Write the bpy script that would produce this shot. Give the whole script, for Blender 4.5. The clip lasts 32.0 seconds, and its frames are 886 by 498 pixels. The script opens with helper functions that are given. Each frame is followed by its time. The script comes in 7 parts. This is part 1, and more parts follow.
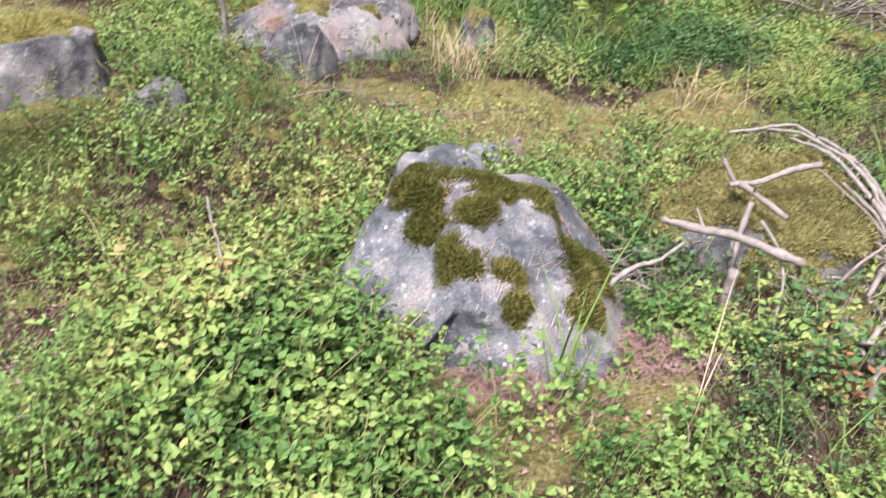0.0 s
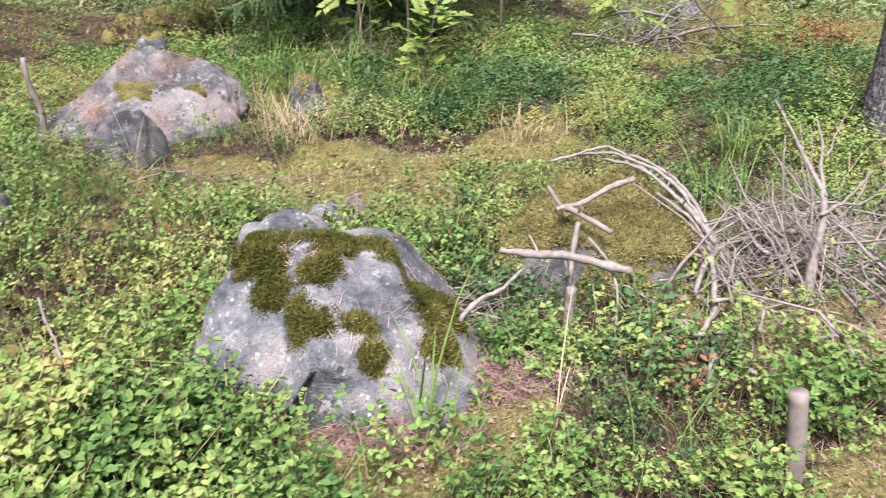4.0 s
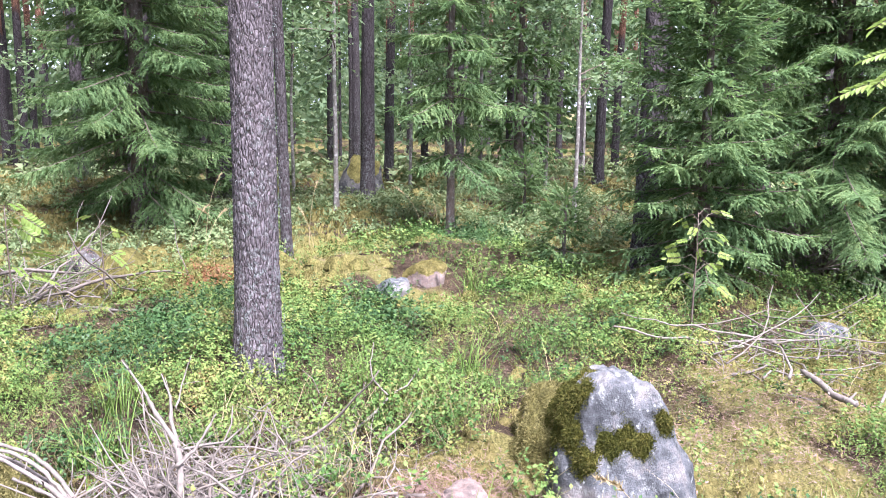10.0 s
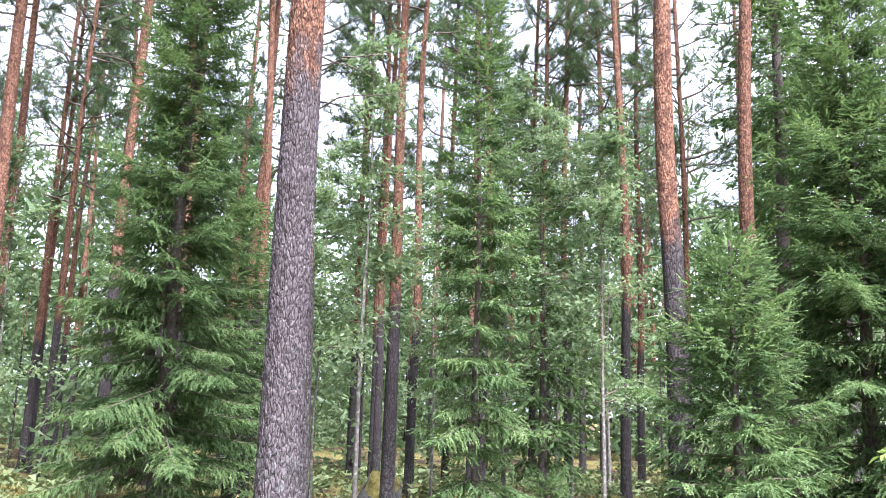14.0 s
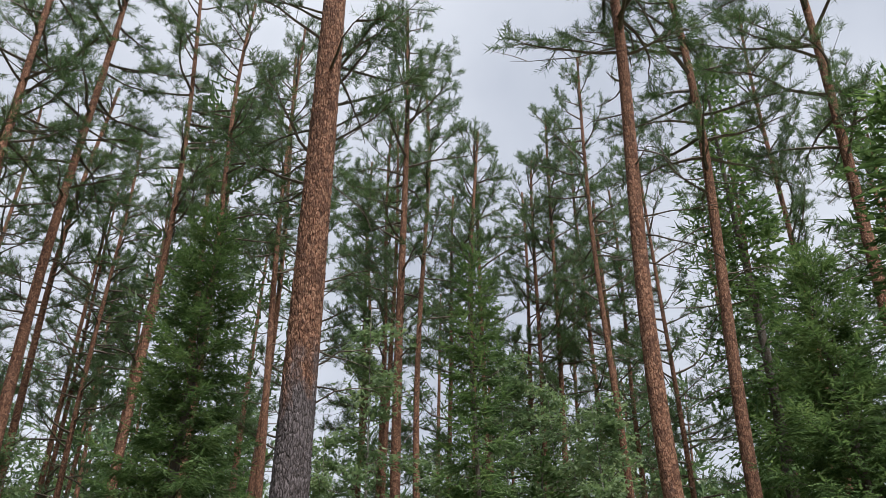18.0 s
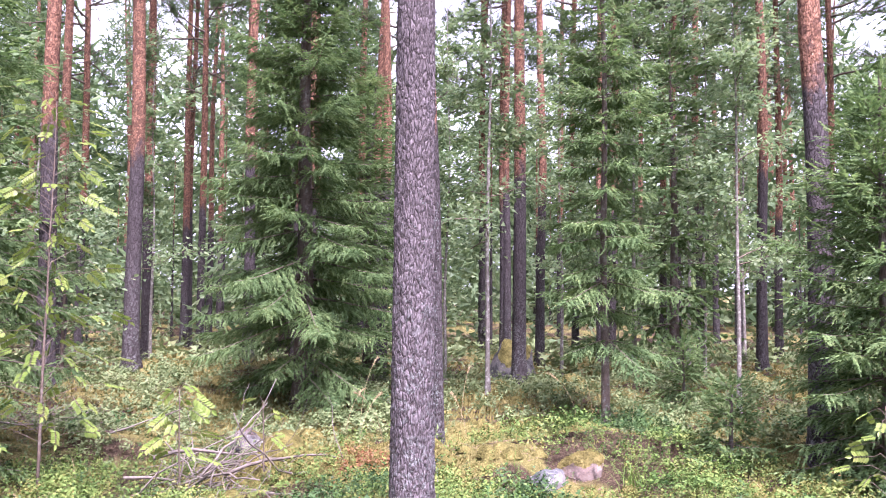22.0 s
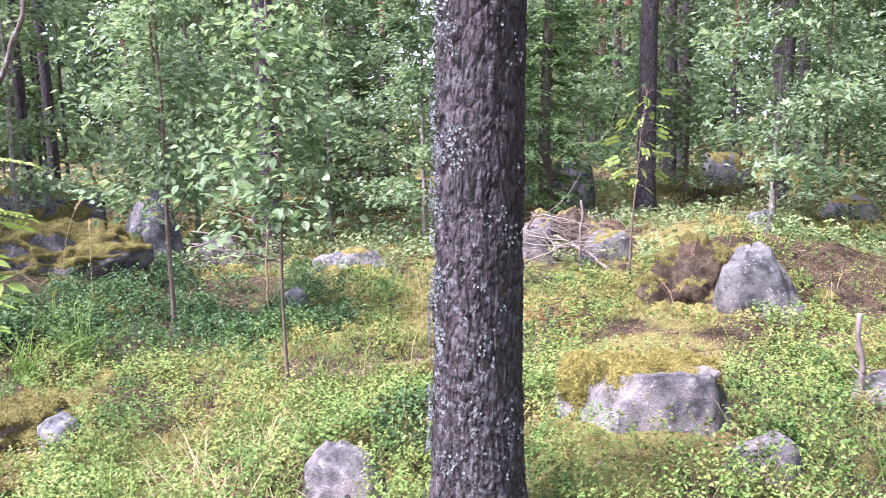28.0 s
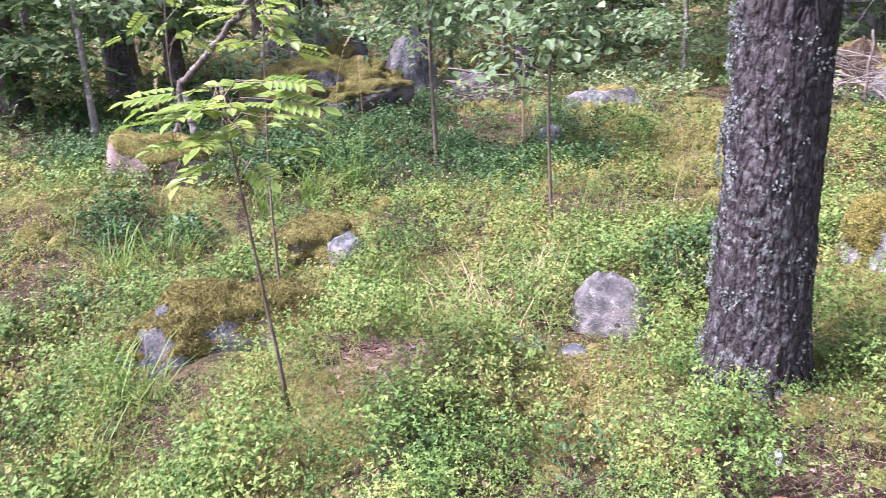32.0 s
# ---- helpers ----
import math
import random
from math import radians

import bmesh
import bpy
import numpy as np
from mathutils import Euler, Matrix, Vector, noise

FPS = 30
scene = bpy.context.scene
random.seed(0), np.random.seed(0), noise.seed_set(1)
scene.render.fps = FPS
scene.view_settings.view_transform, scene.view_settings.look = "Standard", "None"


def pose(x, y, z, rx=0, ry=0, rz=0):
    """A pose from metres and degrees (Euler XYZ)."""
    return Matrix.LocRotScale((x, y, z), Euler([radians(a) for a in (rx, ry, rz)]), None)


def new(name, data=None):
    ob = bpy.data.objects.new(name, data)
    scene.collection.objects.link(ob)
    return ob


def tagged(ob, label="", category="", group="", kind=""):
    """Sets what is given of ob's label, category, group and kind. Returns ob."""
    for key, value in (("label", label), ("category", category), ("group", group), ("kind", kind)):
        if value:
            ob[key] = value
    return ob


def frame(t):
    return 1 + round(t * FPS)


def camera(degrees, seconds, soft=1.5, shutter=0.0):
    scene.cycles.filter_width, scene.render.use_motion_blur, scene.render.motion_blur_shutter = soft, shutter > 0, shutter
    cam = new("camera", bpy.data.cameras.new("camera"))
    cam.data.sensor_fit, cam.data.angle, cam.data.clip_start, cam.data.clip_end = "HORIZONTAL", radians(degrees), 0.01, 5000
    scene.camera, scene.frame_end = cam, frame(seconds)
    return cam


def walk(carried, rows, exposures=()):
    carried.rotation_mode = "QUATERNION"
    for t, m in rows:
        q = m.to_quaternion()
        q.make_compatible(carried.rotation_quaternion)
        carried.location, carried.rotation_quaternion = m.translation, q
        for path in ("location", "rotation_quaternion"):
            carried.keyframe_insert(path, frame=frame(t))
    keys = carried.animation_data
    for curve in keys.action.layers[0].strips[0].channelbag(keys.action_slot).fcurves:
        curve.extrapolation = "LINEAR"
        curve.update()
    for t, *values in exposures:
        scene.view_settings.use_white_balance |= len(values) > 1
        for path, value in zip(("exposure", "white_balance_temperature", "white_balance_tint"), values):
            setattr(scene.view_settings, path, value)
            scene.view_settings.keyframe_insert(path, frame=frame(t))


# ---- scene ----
cam = camera(56.5, 32.0, 0.5, 0.25)
METRES, EYE, TILT, LEAN, TURN = 2.308, 1.5, 0.0, 0.0, 0.0
ROWS = [
    (0.0, 0.0, 0.0, 0.0, 1.8, -29.88, -3.13),
    (0.5, -0.0141, -0.0086, -0.0082, 7.52, -34.47, -2.53),
    (1.0, -0.0187, -0.0137, -0.0054, 10.13, -34.61, -1.89),
    (1.5, -0.0173, -0.0149, -0.0012, 10.2, -32.83, -0.9),
    (2.0, -0.0129, -0.0151, 0.001, 8.5, -30.6, 0.05),
    (2.5, -0.0046, -0.0121, 0.0028, 5.83, -28.69, 0.78),
    (3.0, 0.0051, -0.0184, 0.004, 1.88, -27.55, 1.08),
    (3.5, 0.0191, -0.0235, 0.001, -4.05, -26.95, 0.53),
    (4.0, 0.0308, -0.0276, 0.0042, -10.35, -25.58, 0.58),
    (4.5, 0.0454, -0.0288, 0.0085, -16.56, -23.81, 0.65),
    (6.5, 0.1314, -0.0709, 0.0464, -29.87, -16.34, -1.77),
    (7.0, 0.141, -0.0674, 0.0581, -30.47, -14.41, -2.12),
    (7.5, 0.1418, -0.0698, 0.0593, -31.58, -13.27, -1.81),
    (8.0, 0.1461, -0.0791, 0.0584, -33.27, -12.45, -1.38),
    (8.5, 0.1521, -0.0922, 0.0556, -36.42, -11.85, -0.93),
    (9.0, 0.1606, -0.1075, 0.0509, -41.65, -11.64, -0.38),
    (9.5, 0.1691, -0.1189, 0.0502, -46.29, -11.13, -0.81),
    (10.0, 0.1696, -0.1168, 0.0608, -47.55, -9.69, -0.77),
    (10.5, 0.1793, -0.1069, 0.0754, -46.7, -7.42, 0.43),
    (11.0, 0.1848, -0.1051, 0.0867, -46.88, -5.13, 0.82),
    (11.5, 0.1816, -0.1032, 0.1015, -47.26, -2.77, 0.52),
    (12.0, 0.1764, -0.102, 0.1141, -47.24, -0.6, -0.42),
    (12.5, 0.1671, -0.1014, 0.1236, -46.7, 1.85, -1.48),
    (13.0, 0.1615, -0.0992, 0.1322, -45.82, 5.58, -2.12),
    (13.5, 0.159, -0.0989, 0.1403, -45.78, 8.66, -2.01),
    (15.5, 0.1341, -0.1267, 0.1887, -47.35, 18.21, 0.06),
    (16.0, 0.1249, -0.1305, 0.1986, -46.62, 21.45, -0.38),
    (16.5, 0.114, -0.139, 0.2056, -46.26, 24.56, -0.52),
    (17.0, 0.1173, -0.1371, 0.2123, -46.11, 27.2, -0.47),
    (17.5, 0.1188, -0.1418, 0.2121, -46.02, 29.15, -0.3),
    (18.0, 0.1218, -0.1439, 0.2116, -45.83, 30.08, 0.0),
    (18.5, 0.1231, -0.1447, 0.2103, -45.52, 29.55, 0.55),
    (19.0, 0.1249, -0.1455, 0.2029, -45.23, 27.21, 1.48),
    (19.5, 0.1356, -0.1398, 0.185, -45.23, 23.49, 2.62),
    (20.0, 0.1556, -0.1275, 0.1636, -45.07, 18.74, 3.33),
    (20.5, 0.1628, -0.1282, 0.1329, -44.78, 13.45, 3.73),
    (21.0, 0.1539, -0.1198, 0.1042, -42.6, 9.6, 2.35),
    (21.5, 0.158, -0.1067, 0.0808, -39.57, 5.86, 0.49),
    (22.0, 0.158, -0.1008, 0.0729, -37.31, 2.84, -0.42),
    (22.5, 0.1504, -0.0987, 0.0679, -34.09, 0.47, -0.11),
    (23.0, 0.149, -0.0889, 0.0572, -30.04, -3.38, 0.25),
    (23.5, 0.1424, -0.0811, 0.0499, -25.99, -6.29, 0.07),
    (24.0, 0.1296, -0.0497, 0.0494, -20.37, -7.36, 0.44),
    (24.5, 0.0991, -0.0156, 0.0512, -14.79, -7.76, 1.01),
    (25.0, 0.0621, 0.0196, 0.052, -6.17, -7.03, 1.88),
    (25.5, 0.0489, 0.0521, 0.0533, 9.39, -6.31, 1.79),
    (26.0, 0.0492, 0.0698, 0.0473, 24.72, -6.9, 2.21),
    (26.5, 0.0346, 0.0665, 0.0426, 32.21, -8.13, 3.1),
    (28.5, 0.0145, 0.0412, 0.0443, 47.5, -9.39, 0.23),
    (29.0, 0.0069, 0.0375, 0.0434, 50.72, -10.35, 0.67),
    (29.5, 0.0033, 0.0307, 0.0382, 53.45, -12.58, 1.03),
    (30.0, 0.0012, 0.027, 0.0317, 56.13, -15.35, 1.32),
    (30.5, -0.0003, 0.0269, 0.0265, 58.77, -18.14, 1.64),
    (31.0, -0.0041, 0.0198, 0.0254, 62.05, -19.94, 2.02),
    (31.5, -0.013, 0.0128, 0.0256, 64.77, -19.72, 2.53),
    (32.0, -0.0154, -0.0067, 0.0294, 60.46, -19.41, 3.1),
]
walk(cam, [(t, pose(0, 0, EYE, TILT, LEAN, TURN) @ pose(METRES * x, METRES * y, METRES * z, 90 + pitch, roll, yaw)) for t, x, y, z, yaw, pitch, roll in ROWS],
     [(0, 1.75, 6250, 20), (4, 1.75, 6300, 20), (7, 1.95, 6120, 19), (9, 2.12, 6120, 19), (11, 2.47, 5600, 31), (12, 2.66, 5650, 33), (13, 2.78, 5850, 36), (13.5, 2.58, 5950, 28), (15.5, 1.75, 6500, 15), (16.5, 1.25, 7200, 17), (17.5, 0.62, 6600, 11), (19, 0.56, 6700, 9), (20, 1.25, 7800, 8), (21, 2.05, 7100, 19), (22, 2.36, 6000, 43), (23, 2.38, 5900, 27), (24, 2.28, 5700, 25), (25, 2.24, 6000, 24), (26, 2.4, 5850, 26), (29, 2.38, 5930, 34), (32, 2.18, 5930, 33)])

# ---- world, sun ----
world = bpy.data.worlds.new("overcast_sky")
scene.world = world
world.use_nodes = True
wn, wl = world.node_tree.nodes, world.node_tree.links
wn.clear()
w_out = wn.new("ShaderNodeOutputWorld")
w_bg = wn.new("ShaderNodeBackground")
w_sky = wn.new("ShaderNodeTexSky")
w_sky.sky_type = "NISHITA"
w_sky.sun_disc = False
w_sky.sun_elevation, w_sky.sun_rotation = radians(60), radians(200)
w_sky.air_density, w_sky.dust_density = 1.0, 4.0
w_co = wn.new("ShaderNodeTexCoord")
w_no = wn.new("ShaderNodeTexNoise")
w_no.inputs["Scale"].default_value, w_no.inputs["Detail"].default_value = 2.2, 5.0
w_ra = wn.new("ShaderNodeValToRGB")
w_ra.color_ramp.elements[0].position, w_ra.color_ramp.elements[1].position = 0.3, 0.72
w_ra.color_ramp.elements[0].color = (5.3, 5.8, 6.9, 1)
w_ra.color_ramp.elements[1].color = (8.8, 9.3, 10.3, 1)
w_mi = wn.new("ShaderNodeMix")
w_mi.data_type = "RGBA"
w_mi.inputs["Factor"].default_value = 0.86
wl.new(w_co.outputs["Generated"], w_no.inputs["Vector"])
wl.new(w_no.outputs["Fac"], w_ra.inputs["Fac"])
wl.new(w_sky.outputs["Color"], w_mi.inputs["A"])
wl.new(w_ra.outputs["Color"], w_mi.inputs["B"])
wl.new(w_mi.outputs["Result"], w_bg.inputs["Color"])
w_bg.inputs["Strength"].default_value = 0.072
wl.new(w_bg.outputs["Background"], w_out.inputs["Surface"])
sun = new("sun", bpy.data.lights.new("sun", "SUN"))
sun.data.energy, sun.data.angle, sun.data.color = 4.4, radians(20), (1.0, 0.97, 0.92)
sun.matrix_basis = pose(0, 0, 30, 30, 0, -20)

# ---- materials ----


def material(name):
    m = bpy.data.materials.new(name)
    m.use_nodes = True
    return m, m.node_tree.nodes, m.node_tree.links, m.node_tree.nodes["Principled BSDF"]


def coords(nodes, links, scale=(1, 1, 1), kind="Object"):
    tc = nodes.new("ShaderNodeTexCoord")
    mp = nodes.new("ShaderNodeMapping")
    mp.inputs["Scale"].default_value = scale
    links.new(tc.outputs[kind], mp.inputs["Vector"])
    return mp.outputs["Vector"]


def noise_tex(nodes, links, vec, scale, detail=4.0, rough=0.55):
    n = nodes.new("ShaderNodeTexNoise")
    n.inputs["Scale"].default_value, n.inputs["Detail"].default_value, n.inputs["Roughness"].default_value = scale, detail, rough
    links.new(vec, n.inputs["Vector"])
    return n.outputs["Fac"]


def voronoi_tex(nodes, links, vec, scale, feature="F1", out="Distance"):
    n = nodes.new("ShaderNodeTexVoronoi")
    n.feature = feature
    n.inputs["Scale"].default_value = scale
    links.new(vec, n.inputs["Vector"])
    return n.outputs[out]


def ramp(nodes, links, fac, stops):
    r = nodes.new("ShaderNodeValToRGB")
    e = r.color_ramp.elements
    while len(e) < len(stops):
        e.new(0.5)
    for el, (p, c) in zip(e, stops):
        el.position = p
        el.color = (*c, 1) if len(c) == 3 else c
    links.new(fac, r.inputs["Fac"])
    return r.outputs["Color"]


def grey(v):
    return (v, v, v)


def mix(nodes, links, fac, a, b, blend="MIX"):
    m = nodes.new("ShaderNodeMix")
    m.data_type = "RGBA"
    m.blend_type = blend
    for sock, val in (("Factor", fac), ("A", a), ("B", b)):
        if isinstance(val, bpy.types.NodeSocket):
            links.new(val, m.inputs[sock])
        elif sock == "Factor":
            m.inputs[sock].default_value = val
        else:
            m.inputs[sock].default_value = (*val, 1)
    return m.outputs["Result"]


def bump(nodes, links, bsdf, height, strength=0.5, distance=0.01):
    b = nodes.new("ShaderNodeBump")
    b.inputs["Strength"].default_value, b.inputs["Distance"].default_value = strength, distance
    links.new(height, b.inputs["Height"])
    links.new(b.outputs["Normal"], bsdf.inputs["Normal"])


def leaf_material(name, stops, rough=0.45, glow=0.28, tint=(1.07, 1.08, 0.85), spec=0.22, each=0.28, fields=1.95):
    """Leaf with light passing through; colour varies from leaf to leaf and from place to place."""
    m, n, l, b = material(name)
    stops = [(p, (0.72 * c[0], 0.71 * c[1], 0.82 * c[2])) for p, c in stops]
    geo = n.new("ShaderNodeNewGeometry")
    rnd = geo.outputs["Random Per Island"]
    vec = coords(n, l)
    patch = mix(n, l, 0.5, noise_tex(n, l, vec, 1.3, 4), noise_tex(n, l, vec, 5.5, 2))
    mx = n.new("ShaderNodeMath")
    mx.operation = "MULTIPLY_ADD"
    l.new(patch, mx.inputs[0])
    mx.inputs[1].default_value = fields
    ad = n.new("ShaderNodeMath")
    ad.operation = "MULTIPLY_ADD"
    l.new(rnd, ad.inputs[0])
    ad.inputs[1].default_value, ad.inputs[2].default_value = each, 0.5 - fields / 2 - each / 2 - 0.045
    l.new(ad.outputs[0], mx.inputs[2])
    col = ramp(n, l, mx.outputs[0], stops)
    l.new(col, b.inputs["Base Color"])
    b.inputs["Roughness"].default_value = rough
    b.inputs["Specular IOR Level"].default_value = spec
    tr = n.new("ShaderNodeBsdfTranslucent")
    l.new(mix(n, l, 1.0, col, tint, "MULTIPLY"), tr.inputs["Color"])
    ms = n.new("ShaderNodeMixShader")
    ms.inputs["Fac"].default_value = glow
    l.new(b.outputs["BSDF"], ms.inputs[1])
    l.new(tr.outputs["BSDF"], ms.inputs[2])
    l.new(ms.outputs["Shader"], n["Material Output"].inputs["Surface"])
    return m


def plain_material(name, a, c, scale=20, rough=0.8, stretch=(1, 1, 1), relief=0.4):
    m, n, l, b = material(name)
    vec = coords(n, l, stretch)
    f1, f2 = noise_tex(n, l, vec, scale, 5), noise_tex(n, l, vec, scale * 0.13, 3)
    geo = n.new("ShaderNodeNewGeometry")
    col = mix(n, l, ramp(n, l, f1, [(0.36, grey(0)), (0.62, grey(1))]), a, c)
    col = mix(n, l, ramp(n, l, f2, [(0.35, grey(0.0)), (0.7, grey(0.55))]), col, tuple(v * 0.55 for v in a))
    col = mix(n, l, ramp(n, l, geo.outputs["Random Per Island"], [(0.0, grey(0.0)), (1.0, grey(0.6))]), col, c)
    l.new(col, b.inputs["Base Color"])
    b.inputs["Roughness"].default_value = rough
    bump(n, l, b, f1, relief, 0.004)
    return m


mat_bilberry = leaf_material("bilberry_leaf", [(0.0, (0.028, 0.075, 0.017)), (0.25, (0.088, 0.168, 0.038)), (0.5, (0.16, 0.248, 0.058)), (0.74, (0.24, 0.292, 0.075)), (0.9, (0.32, 0.275, 0.095)), (1.0, (0.38, 0.19, 0.08))], 0.5, 0.10, spec=0.1, each=0.38, fields=2.5)
# bilberry leaf for the distance: haze is painted in as a paler, bluer green
mat_farshrub = leaf_material("hazed_shrub_leaf", [(0.0, (0.10, 0.165, 0.06)), (0.5, (0.235, 0.315, 0.125)), (1.0, (0.40, 0.42, 0.19))], 0.5, 0.25, spec=0.16)
mat_lingon = leaf_material("lingonberry_leaf", [(0.0, (0.026, 0.065, 0.022)), (0.5, (0.062, 0.13, 0.039)), (1.0, (0.13, 0.21, 0.06))], 0.45, 0.15, spec=0.14)
mat_birch_leaf = leaf_material("birch_leaf", [(0.0, (0.12, 0.205, 0.096)), (0.5, (0.255, 0.375, 0.175)), (1.0, (0.47, 0.56, 0.295))], 0.45, 0.5, spec=0.2, each=0.45)
mat_olive = leaf_material("olive_shrub_leaf", [(0.0, (0.10, 0.135, 0.033)), (0.4, (0.21, 0.235, 0.06)), (0.75, (0.33, 0.305, 0.088)), (1.0, (0.46, 0.33, 0.13))], 0.5, 0.15, spec=0.1, each=0.45)
mat_rowan_leaf = leaf_material("rowan_leaf", [(0.0, (0.15, 0.27, 0.05)), (0.5, (0.28, 0.39, 0.085)), (0.9, (0.42, 0.46, 0.13)), (1.0, (0.52, 0.33, 0.09))], 0.4, 0.42)
mat_spruce = leaf_material("spruce_needle", [(0.0, (0.06, 0.122, 0.046)), (0.5, (0.172, 0.28, 0.103)), (1.0, (0.335, 0.45, 0.165))], 0.65, 0.44, spec=0.06, each=0.45)
mat_pine = leaf_material("pine_needle", [(0.0, (0.06, 0.115, 0.05)), (0.5, (0.125, 0.205, 0.085)), (1.0, (0.22, 0.30, 0.115))], 0.4, 0.4, each=0.4)
mat_grass = leaf_material("grass_blade", [(0.0, (0.09, 0.19, 0.03)), (0.6, (0.19, 0.30, 0.06)), (1.0, (0.40, 0.38, 0.14))], 0.5, 0.35)
mat_straw = leaf_material("dry_grass", [(0.0, (0.36, 0.28, 0.14)), (0.6, (0.52, 0.43, 0.22)), (1.0, (0.60, 0.52, 0.30))], 0.6, 0.25, (1, 0.95, 0.7))
mat_mossfuzz = leaf_material("moss_shoot", [(0.0, (0.112, 0.104, 0.034)), (0.45, (0.284, 0.25, 0.08)), (1.0, (0.48, 0.415, 0.155))], 0.75, 0.25, spec=0.1)
mat_darkmoss = leaf_material("dark_moss_shoot", [(0.0, (0.03, 0.04, 0.008)), (0.5, (0.10, 0.105, 0.02)), (0.8, (0.23, 0.20, 0.055)), (1.0, (0.42, 0.36, 0.17))], 0.8, 0.2, spec=0.1, each=0.6)
mat_drymoss = leaf_material("dry_moss_shoot", [(0.0, (0.062, 0.062, 0.02)), (0.5, (0.24, 0.218, 0.073)), (1.0, (0.49, 0.42, 0.18))], 0.8, 0.2, spec=0.1, each=0.6)
mat_goldfuzz = leaf_material("golden_moss_shoot", [(0.0, (0.16, 0.15, 0.042)), (0.5, (0.345, 0.315, 0.095)), (1.0, (0.54, 0.475, 0.18))], 0.75, 0.25, spec=0.1)
mat_dryleaf = leaf_material("dry_fallen_leaf", [(0.0, (0.22, 0.10, 0.05)), (0.5, (0.38, 0.19, 0.10)), (1.0, (0.52, 0.30, 0.18))], 0.6, 0.15, (1, 1, 1))
mat_litter = leaf_material("pine_litter", [(0.0, (0.15, 0.09, 0.065)), (0.5, (0.35, 0.23, 0.17)), (1.0, (0.54, 0.41, 0.33))], 0.65, 0.05, (1, 1, 1), 0.2)
mat_stem = plain_material("shrub_stem", (0.12, 0.10, 0.05), (0.20, 0.17, 0.08), 30, 0.7)
mat_deadwood = plain_material("bleached_deadwood", (0.055, 0.045, 0.039), (0.205, 0.175, 0.155), 48, 0.75, (1, 1, 1), 0.6)
mat_twig = plain_material("grey_twig", (0.075, 0.058, 0.05), (0.18, 0.15, 0.13), 22, 0.8, (1, 1, 1), 0.5)
mat_branch = plain_material("conifer_branch", (0.055, 0.042, 0.032), (0.15, 0.12, 0.095), 18, 0.85, (1, 1, 1), 0.5)


def granite(name, base, dark, pale, lichen=0.5):
    m, n, l, b = material(name)
    vec = coords(n, l)
    big, mid, fine = noise_tex(n, l, vec, 3.1, 5), noise_tex(n, l, vec, 6.5, 10, 0.72), noise_tex(n, l, vec, 150, 3)
    black = tuple(v * 0.4 for v in dark)
    col = ramp(n, l, mid, [(0.33, black), (0.43, dark), (0.52, base), (0.64, pale)])
    col = mix(n, l, ramp(n, l, big, [(0.52, grey(0)), (0.62, grey(0.7))]), col, pale)
    crust = noise_tex(n, l, vec, 24, 8, 0.7)
    col = mix(n, l, ramp(n, l, crust, [(0.56, grey(0)), (0.63, grey(lichen))]), col, (0.28, 0.29, 0.28))
    col = mix(n, l, ramp(n, l, noise_tex(n, l, vec, 11, 6, 0.6), [(0.30, grey(0.85)), (0.37, grey(0))]), col, black)
    sp = voronoi_tex(n, l, vec, 34)
    mask = noise_tex(n, l, vec, 5, 3)
    specks = mix(n, l, 1.0, ramp(n, l, sp, [(0.12, grey(0.85)), (0.24, grey(0))]), ramp(n, l, mask, [(0.5, grey(0)), (0.6, grey(1))]), "MULTIPLY")
    col = mix(n, l, specks, col, (0.36, 0.37, 0.36))
    dk = voronoi_tex(n, l, coords(n, l, (1, 1, 1.3)), 7.5)
    col = mix(n, l, ramp(n, l, dk, [(0.07, grey(0.9)), (0.12, grey(0))]), col, (0.03, 0.03, 0.027))
    col = mix(n, l, ramp(n, l, fine, [(0.35, grey(0.4)), (0.55, grey(0))]), col, black)
    l.new(col, b.inputs["Base Color"])
    b.inputs["Roughness"].default_value = 0.85
    b.inputs["Specular IOR Level"].default_value = 0.25
    hs = mix(n, l, 0.35, noise_tex(n, l, vec, 12, 9, 0.7), fine)
    bump(n, l, b, hs, 0.7, 0.03)
    return m


mat_granite = granite("grey_granite", (0.098, 0.102, 0.11), (0.05, 0.053, 0.058), (0.185, 0.168, 0.162), 0.6)
mat_pale = granite("pale_granite", (0.122, 0.115, 0.116), (0.06, 0.058, 0.06), (0.205, 0.182, 0.176), 0.6)
mat_pink = granite("pink_granite", (0.195, 0.14, 0.125), (0.11, 0.085, 0.078), (0.25, 0.20, 0.18), 0.3)
mat_whitestone = granite("whitish_stone", (0.42, 0.41, 0.40), (0.26, 0.25, 0.25), (0.55, 0.53, 0.51), 0.3)
mat_darkrock = granite("dark_granite", (0.085, 0.085, 0.087), (0.038, 0.038, 0.04), (0.15, 0.14, 0.132), 0.35)


def moss_material(name, stops):
    m, n, l, b = material(name)
    vec = coords(n, l)
    f1, f2 = noise_tex(n, l, vec, 75, 5, 0.75), noise_tex(n, l, vec, 9, 6, 0.65)
    col = ramp(n, l, mix(n, l, 0.55, f1, f2), stops)
    l.new(col, b.inputs["Base Color"])
    b.inputs["Roughness"].default_value = 0.95
    b.inputs["Specular IOR Level"].default_value = 0.05
    bump(n, l, b, mix(n, l, 0.4, f1, f2), 1.0, 0.05)
    return m


